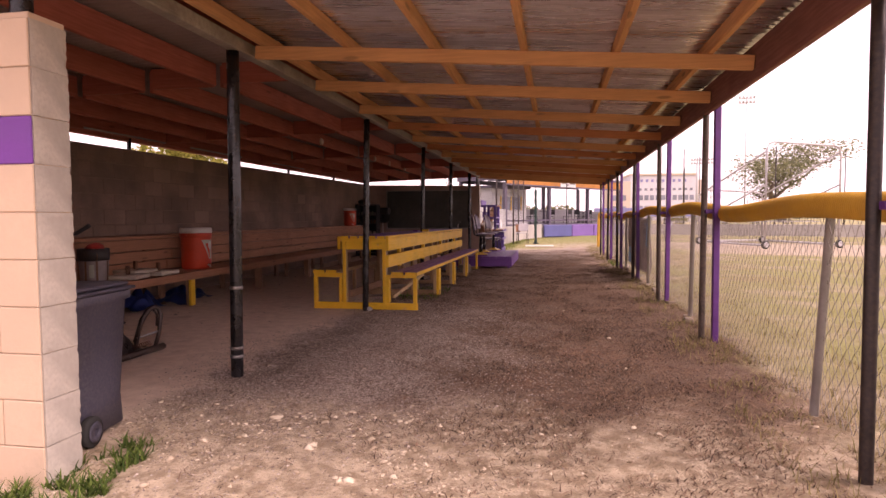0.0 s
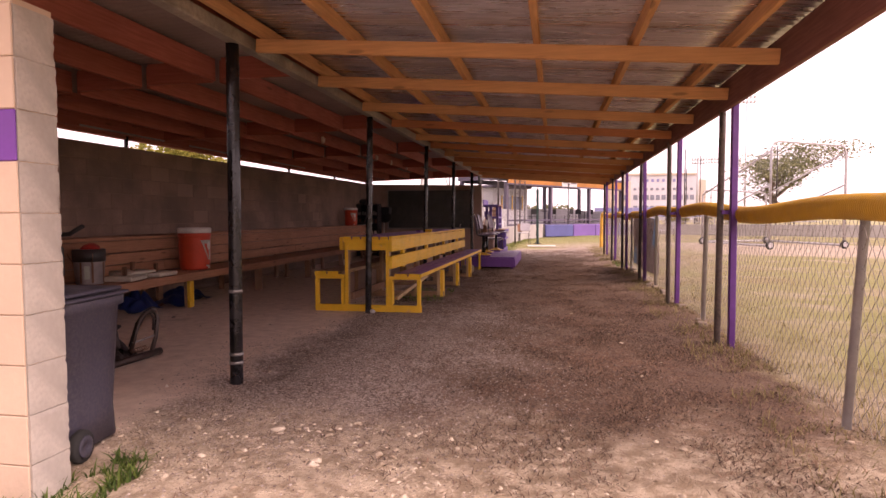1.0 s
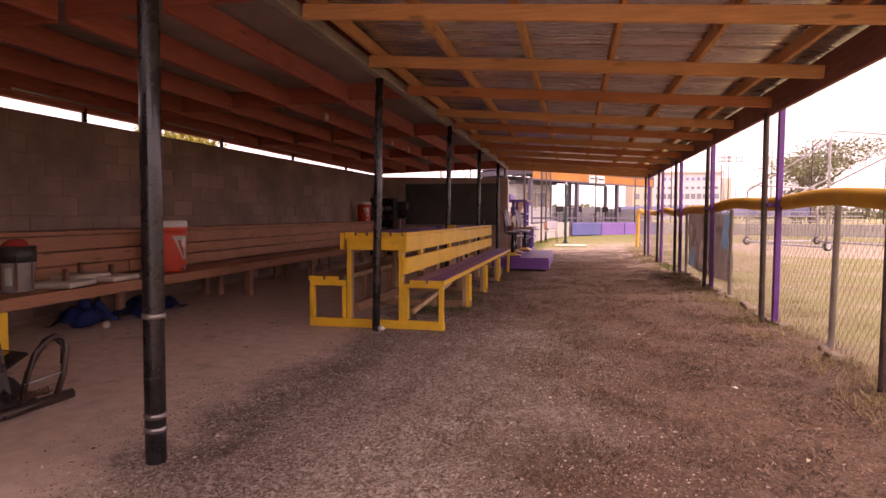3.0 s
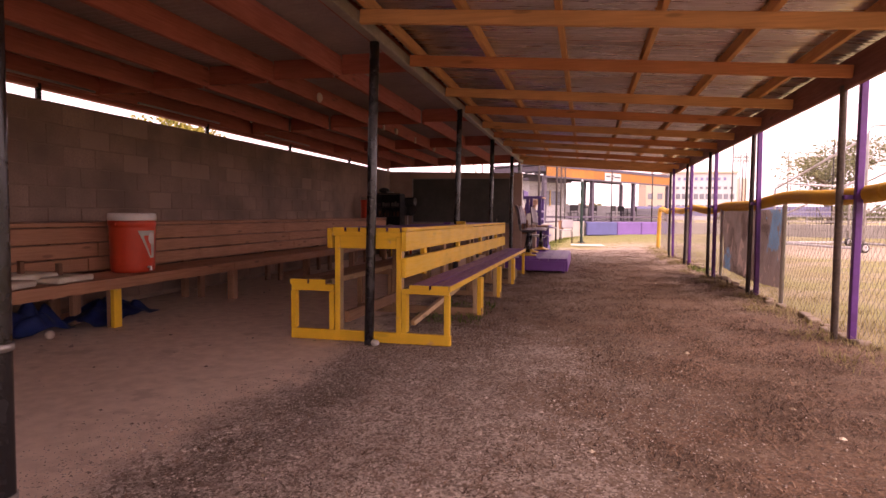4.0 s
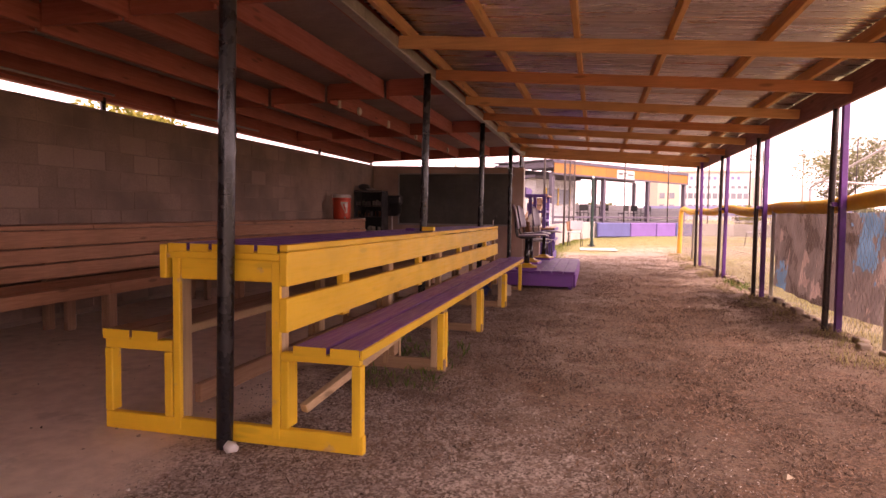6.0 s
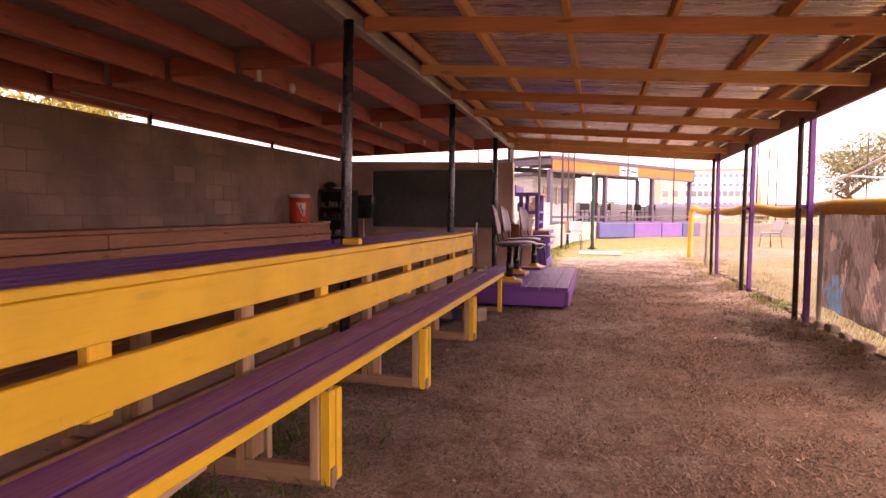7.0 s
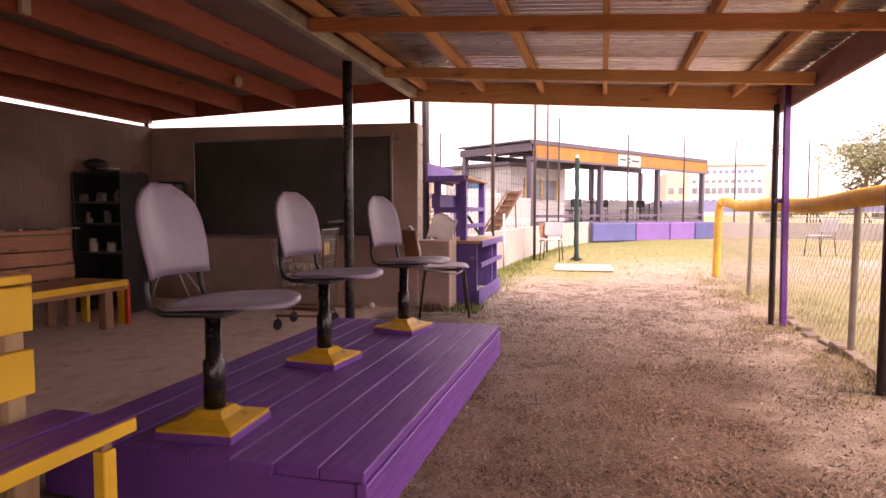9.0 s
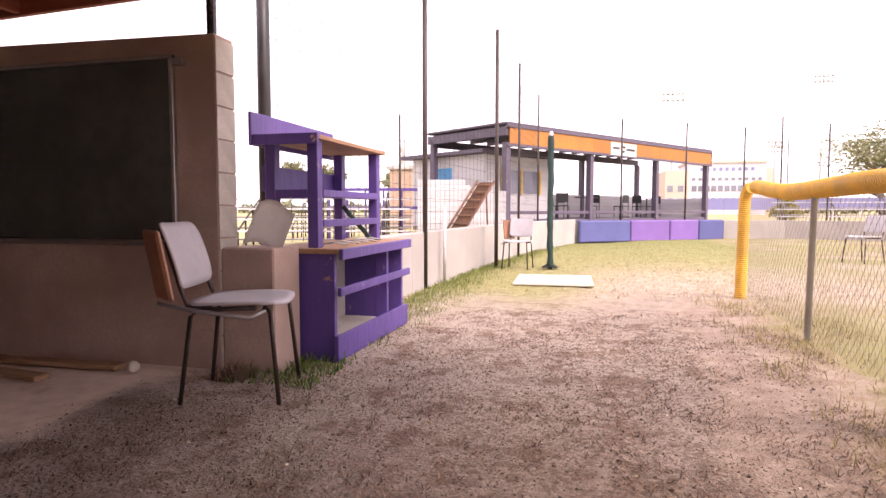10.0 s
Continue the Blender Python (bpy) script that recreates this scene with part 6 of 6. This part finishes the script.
# the north end as a whole lies a little further on
for o in [o for o in scene.objects if o not in before and o.parent is None]:
    o.matrix_basis = pose(-0.06, 0.15, 0) @ o.matrix_basis


# ---- trees ----
def leaf_cloud(name, centres, count, size, material, seed, parent):
    rng = np.random.default_rng(seed)
    vs, fs = [], []
    for c, rad in centres:
        for _ in range(int(count * (rad ** 2))):
            d = rng.normal(size=3)
            d /= np.linalg.norm(d)
            p = np.array(c) + d * rad * rng.uniform(0.25, 1.0) ** 0.6 * np.array((1, 1, 0.75))
            a, b = rng.normal(size=3), rng.normal(size=3)
            a /= np.linalg.norm(a)
            b -= a * (a @ b)
            b /= np.linalg.norm(b)
            s = size * rng.uniform(0.6, 1.4)
            k = len(vs)
            vs += [tuple(p - a * s), tuple(p + b * s * 0.42), tuple(p + a * s), tuple(p - b * s * 0.42)]
            fs.append((k, k + 1, k + 2, k + 3))
    ob = new(name, raw_mesh(name, vs, fs, material))
    ob.parent = parent
    return ob


def tree(at, height, spread, label, material, seed, dense=60, leaf=0.22, low=0.35):
    rng = random.Random(seed)
    ob = thing("tree", label, "tree", at)
    bm = bmesh.new()
    ends = []

    def limb(p, d, length, r, level):
        pts, q = [p], p
        for k in range(4):
            d = (d + Vector((rng.uniform(-0.25, 0.25), rng.uniform(-0.25, 0.25), rng.uniform(-0.05, 0.15)))).normalized()
            q = q + d * length / 4
            pts.append(q)
        add_tube(bm, pts, [r * (1 - 0.15 * k) for k in range(5)], 7)
        if level == 0 or length < 0.1 * height:
            ends.append((tuple(q), height * rng.uniform(0.07, 0.13)))
            return
        for k in range(rng.choice((2, 3, 3))):
            a = rng.uniform(0, 6.28)
            nd = (d * 0.8 + Vector((math.cos(a) * spread, math.sin(a) * spread, rng.uniform(0.0, 0.5)))).normalized()
            limb(q if k else pts[3], nd, length * rng.uniform(0.6, 0.85), r * 0.5, level - 1)
        if rng.random() < 0.6:
            ends.append((tuple(pts[3]), height * 0.07))

    limb(Vector((0, 0, -0.2)), Vector((0.05, 0, 1)), height * low, height * 0.028, 4)
    part("trunk", bm, M_bark, ob)
    leaf_cloud("crown", ends, dense, leaf, material, seed, ob)
    return ob


big_tree = tree((35.5, 104.0, 0), 15.0, 1.3, "spreading olive-green tree with a thin open crown beyond the field", M_leaf, 3, 75, 0.15, 0.22)
big_tree.scale = (1.9, 1.9, 1.3)
tree((-10.5, 16.6, 0), 3.7, 0.6, "small yellow-green tree behind the back wall", M_leaf_gold, 5, 420, 0.07)
tree((-15.5, 25.5, 0), 3.6, 0.7, "small yellow-green tree behind the back wall", M_leaf_gold, 8, 300, 0.09)
tree((9.3, 50.0, 0), 3.4, 0.9, "low yellow-green shrub beside the shed", M_leaf_gold, 9, 420, 0.1, 0.2)
tree((-30.0, 75.0, 0), 7.5, 1.0, "dull green tree far behind the bleachers", M_leaf, 12, 60, 0.25)
tree((-22.0, 80.0, 0), 6.0, 1.0, "dull green tree far behind the bleachers", M_leaf, 15, 60, 0.25)
woods = thing("far_woods", "low line of dull green trees on the horizon", "woods", kind="stuff")
rng = random.Random(4)
cl = []
for k in range(90):
    a = radians(-30 + 100 * k / 90)
    d = rng.uniform(190, 260)
    cl.append(((d * math.sin(a), d * math.cos(a), rng.uniform(0.5, 2.5)), rng.uniform(2.5, 5.0) * (1.25 if a > 0.42 else 0.85)))
leaf_cloud("canopy", cl, 14, 0.9, M_leaf, 21, woods)

# ---- far building, blue fence, light towers ----
fb = thing("school_building", "long grey and tan three-storey building far across the field", "building", (15.5, 160, 0), 2)
part("main_wall", box(3.5, 19.5, 0, 14, -0.5, 11.3, 0.05), M_far_wall, fb)
part("roof_edge", box(3.2, 19.8, -0.3, 14.3, 11.3, 11.8, 0.05), M_far_tan, fb)
part("tan_wing", box(-1.5, 3.5, -1.0, 14, -0.5, 9.8, 0.05), M_far_tan, fb)
part("tan_end", box(19.5, 22.0, 1.0, 14, -0.5, 10.2, 0.05), M_far_tan, fb)
for z in (2.4, 5.1, 7.5):
    for k in range(11):
        x = 4.3 + 1.36 * k
        part("window", box(x, x + (1.0 if z < 7 else 0.7), -0.08, 0.02, z, z + (1.25 if z < 7 else 0.6), 0.02), M_far_glass, fb)
for k in range(9):
    part("letter_bar", box(6.0 + 1.3 * k, 6.6 + 1.3 * k, -0.1, -0.01, 9.6, 10.3, 0), M_blue_wall, fb)
for z in (2.2, 5.0):
    for k in range(2):
        part("window", box(-1.0 + 2.2 * k, 0.2 + 2.2 * k, -1.08, -0.98, z, z + 1.4, 0.02), M_far_glass, fb)
bf = thing("blue_fence", "long blue windscreen fence far across the field", "fence", (6.0, 92, 0), -8)
for k in range(9):
    part("panel", box(2.7 * k, 2.7 * k + 2.66, 0, 0.08, 1.0, 2.3, 0.01), M_blue_wall, bf)
    part("post", box(2.7 * k - 0.05, 2.7 * k + 0.03, 0.08, 0.16, -0.1, 2.4, 0.01), M_galv, bf)


def light_tower(at, h, turn=0, k0=1.0):
    ob = thing("light_tower", "tall slim field light mast with rows of floodlights", "light mast", at, turn, "light masts")
    part("mast", lathe([(0.28, -0.2), (0.22, h * 0.5), (0.14, h)], 10), M_galv, ob)
    for z in (h - 0.6 - 1.4 * k0, h - 0.6):
        part("crossarm", box(-2.4 * k0, 2.4 * k0, -0.12, 0.12, z - 0.1, z + 0.1, 0.02), M_galv, ob)
        for k in range(5):
            part("floodlight", box((-2.35 + 1.05 * k) * k0, (-1.75 + 1.05 * k) * k0, -0.5 * k0, 0.1 * k0, z + 0.1, z + 0.1 + 0.65 * k0, 0.05), M_galv, ob)
    return ob


light_tower((15.6, 162, 0), 27.5)
light_tower((58.0, 202, 0), 37.5)
light_tower((25.1, 114.5, 0), 11.5, 0, 0.45)
light_tower((62.0, 260, 0), 24)
for x, y, h in ((12.5, 62, 7.5), (22.0, 66, 8.0), (30.0, 70, 8.0), (19.0, 85, 9.0), (40, 80, 8.5)):
    solid("net_pole", lathe([(0.07, -0.1), (0.05, h)], 8), M_rust_pole, "tall thin dark pole far out on the field", "pole", (x, y, 0), 0, "field poles")


# ---- scatter: stones, gravel, straw, grass ----
def scatter(name, label, pos, sizes, material, flat=0.6, seed=1):
    rng = np.random.default_rng(seed)
    n = len(pos)
    base = np.array([(1, 0, 0), (-1, 0, 0), (0, 1, 0), (0, -1, 0), (0, 0, 1), (0, 0, -1)], float)
    tri = np.array([(0, 2, 4), (2, 1, 4), (1, 3, 4), (3, 0, 4), (2, 0, 5), (1, 2, 5), (3, 1, 5), (0, 3, 5)])
    v = base[None] * rng.uniform(0.55, 1.25, (n, 6, 1)) * sizes[:, None, None]
    v[:, :, 2] *= flat
    a = rng.uniform(0, 6.28, n)
    c, s = np.cos(a)[:, None], np.sin(a)[:, None]
    tilt = rng.normal(0, 0.35, (n, 1))
    x, y, z = v[:, :, 0], v[:, :, 1], v[:, :, 2]
    y, z = y * np.cos(tilt) - z * np.sin(tilt), y * np.sin(tilt) + z * np.cos(tilt)
    v = np.stack([x * c - y * s, x * s + y * c, z], -1) + pos[:, None, :]
    f = (tri[None] + 6 * np.arange(n)[:, None, None]).reshape(-1, 3)
    ob = new(name, raw_mesh(name, v.reshape(-1, 3).tolist(), f.tolist(), material))
    return tagged(ob, label, name, kind="stuff")


def blades(name, label, pos, length, width, material, up=0.1, seed=2, cat="grass"):
    """Thin bent blades, two triangles each; up: 0 lies flat, 1 stands."""
    rng = np.random.default_rng(seed)
    n = len(pos)
    a = rng.uniform(0, 6.28, n)
    d = np.stack([np.cos(a), np.sin(a), np.zeros(n)], -1)
    s = np.stack([-np.sin(a), np.cos(a), np.zeros(n)], -1) * (width * rng.uniform(0.6, 1.3, n))[:, None]
    L = (length * rng.uniform(0.5, 1.4, n))[:, None]
    lift = (up * rng.uniform(0.5, 1.2, n))[:, None]
    zed = np.array((0, 0, 1.0))
    mid = pos + d * L * 0.4 * (1 - lift * 0.6) + zed * L * 0.55 * lift
    tip = pos + d * L * (1 - lift * 0.5) + zed * L * (0.95 * lift)
    v = np.stack([pos - s, pos + s, mid + s * 0.8, mid - s * 0.8, tip], 1)
    f = []
    for k in range(n):
        b = 5 * k
        f.append((b, b + 1, b + 2, b + 3))
        f.append((b + 3, b + 2, b + 4))
    ob = new(name, raw_mesh(name, v.reshape(-1, 3).tolist(), f, material))
    return tagged(ob, label, cat, kind="stuff")


rng = np.random.default_rng(7)
def spread(n, x0, x1, y0, y1, keep=None, dz=0.0):
    x, y = rng.uniform(x0, x1, n), rng.uniform(y0, y1, n)
    if keep is not None:
        k = rng.uniform(0, 1, n) < keep(x, y)
        x, y = x[k], y[k]
    z = np.array([ground_height(a, b) for a, b in zip(x, y)]) + dz
    return np.stack([x, y, z], -1)


soft = lambda v, a, b: np.clip((v - a) / (b - a), 0, 1)
west = lambda x, y: soft(x, -2.55 - 0.3 * np.sin(y * 1.7), -1.9) ** 2
p = spread(300000, -2.75, 1.0, 1.8, 9.5, lambda x, y: west(x, y) * (1 - 0.95 * soft(x, -1.1, 0.5)) * (1 - soft(y, 6.3, 8.2)) * (0.25 + 0.75 * soft(y, 2.6, 3.6)))
scatter("gravel", "fine pale grey gravel chips over the walk", p, rng.gamma(1.6, 0.0014, len(p)) + 0.002, M_pebble, seed=3)
p = spread(130000, -2.4, 1.6, 3.2, 19.5, lambda x, y: west(x, y) * np.maximum(soft(x, -1.0, 0.2), soft(y, 6.0, 8.0)) * (1 - 0.4 * soft(x, 0.4, 1.4)))
scatter("brown_gravel", "fine earth-brown gravel and crumbs over the walk", p, rng.gamma(1.6, 0.0016, len(p)) + 0.0022, M_crumb, seed=13)
bank = lambda x, y: np.array([min(1.0, max(0.0, 0.35 + 2.2 * noise.noise((a * 1.6, b * 2.0, 9)) + 0.9 * noise.noise((a * 6, b * 6, 16)))) for a, b in zip(x, y)])
p = spread(42000, -2.2, 1.5, 0.4, 3.9, lambda x, y: (0.04 + 0.96 * bank(x, y)) * soft(-y, -3.6, -2.7) * (0.2 + 0.8 * soft(-x, -0.6, 0.3)))
scatter("pale_stones", "pale broken stones on the bare dirt at the entrance", p, np.minimum(rng.gamma(0.8, 0.004, len(p)) + 0.0022, 0.013), M_pale, 0.6, seed=4)
p = spread(260, -2.2, 1.4, 3.5, 21, None)
scatter("scattered_stones", "scattered pale stones on the gravel", p, rng.gamma(1.5, 0.004, len(p)) + 0.004, M_pale, 0.6, seed=5)
clump = lambda x, y: np.array([min(1.0, max(0.0, 0.5 + 1.6 * noise.noise((a * 2.2, b * 2.2, 2)) + 0.8 * noise.noise((a * 7, b * 7, 6)))) for a, b in zip(x, y)])
p = spread(320000, -2.0, 1.75, 1.6, 20.5, lambda x, y: clump(x, y) * (0.12 + 0.88 * np.maximum(soft(x, -1.0, 0.4), 0.7 * soft(y, 6.5, 8.5))) * (1 - 0.55 * soft(y, 14, 18)) * soft(y, 1.6, 3.2), 0.002)
blades("straw", "brown dead grass and straw lying on the walk", p, 0.036, 0.0025, M_straw, 0.42, 6, "straw")
p = spread(30000, 1.45, 6.5, 1.0, 23.0, lambda x, y: 1 - 0.65 * soft(x, 1.9, 4.5), -0.002)
blades("dry_grass", "dry stubbly grass along the fence and field", p, 0.075, 0.002, M_dry, 0.65, 8)
p = spread(22000, 1.25, 2.4, 1.0, 21.5, lambda x, y: np.clip(1.6 * clump(x, y) - 0.5, 0, 1), -0.002)
blades("fence_weeds", "tufts of dry and green grass at the fence foot", p, 0.09, 0.0022, M_dry, 0.8, 9)
p = spread(26000, -1.75, -0.9, 18.6, 33.0, lambda x, y: (1 - soft(x, -1.6, -1.0)) ** 1.5, -0.002)
p[:, 0] += 0.13 * np.maximum(0, p[:, 1] - 24.5) * 0.6
blades("wall_grass", "green grass growing along the low wall", p, 0.075, 0.003, M_lush, 0.75, 10)
p = spread(16000, -1.5, 3.5, 21.5, 34.5, None, -0.002)
blades("infield_turf", "short yellow-green turf beyond the dugout", p, 0.05, 0.003, M_dry, 0.6, 11)
p = np.concatenate([spread(2200, -2.0, -1.5, 1.75, 2.12, lambda x, y: np.clip(2.5 * clump(x * 3, y * 3) - 0.9, 0, 1)), spread(900, -1.88, -1.6, 2.1, 2.6, lambda x, y: np.clip(2.5 * clump(x * 3, y * 3) - 0.9, 0, 1)), spread(500, -1.75, -1.2, 17.6, 18.3), spread(260, 1.5, 1.8, 13.4, 14.6), spread(700, -1.95, -1.3, 8.0, 9.3, lambda x, y: np.clip(2.5 * clump(x * 3, y * 3) - 0.9, 0, 1))])
blades("weed_tuft", "green leafy weeds at the wall foot", p, 0.08, 0.0045, M_weed, 0.75, 12, "weeds")
p = np.concatenate([spread(260, -1.82, -1.62, 17.6, 17.78), spread(120, 1.55, 1.75, 15.0, 15.6)])
blades("dry_tuft", "orange-brown dry weeds at the wall foot", p, 0.11, 0.003, M_straw, 0.8, 21, "weeds")
rocks = bmesh.new()
rr = random.Random(11)
for k in range(260):
    x, y, r = rr.gauss(-0.75, 0.7), 3.25 - abs(rr.gauss(0, 0.55)), min(0.017, 0.006 + rr.expovariate(190))
    if k < 5:
        x, y, r = rr.uniform(-1.3, -0.4), rr.uniform(2.3, 3.1), rr.uniform(0.018, 0.028)
    one = lumpy(r, k, (1.3, 1.0, 0.6), 1.3, 1)
    for v in one.verts:
        v.co += Vector((x, y, ground_height(x, y) + r * 0.25))
    me = bpy.data.meshes.new("rock")
    one.to_mesh(me)
    one.free()
    rocks.from_mesh(me)
    bpy.data.meshes.remove(me)
tagged(new("rocks", to_mesh("rocks", rocks, M_pale)), "tan fist-sized rocks in the dirt at the entrance", "rocks", kind="stuff")
p = spread(420, -4.6, -2.1, 3.0, 17.0, None, 0.003)
scatter("litter", "small dark bits of leaf and dirt on the packed floor", p, rng.gamma(1.3, 0.004, len(p)) + 0.003, M_pebble, 0.3, seed=14)
solid("leaning_mast", tube([(3.9, 0, 0), (-0.33, 0, 12.7)], [0.12, 0.06], 8), M_siding, "thin pale mast leaning far behind the shed", "mast", (0.337 - 60 * 0.2516, 14.6 + 60 * 0.9678, 0), 14.6)
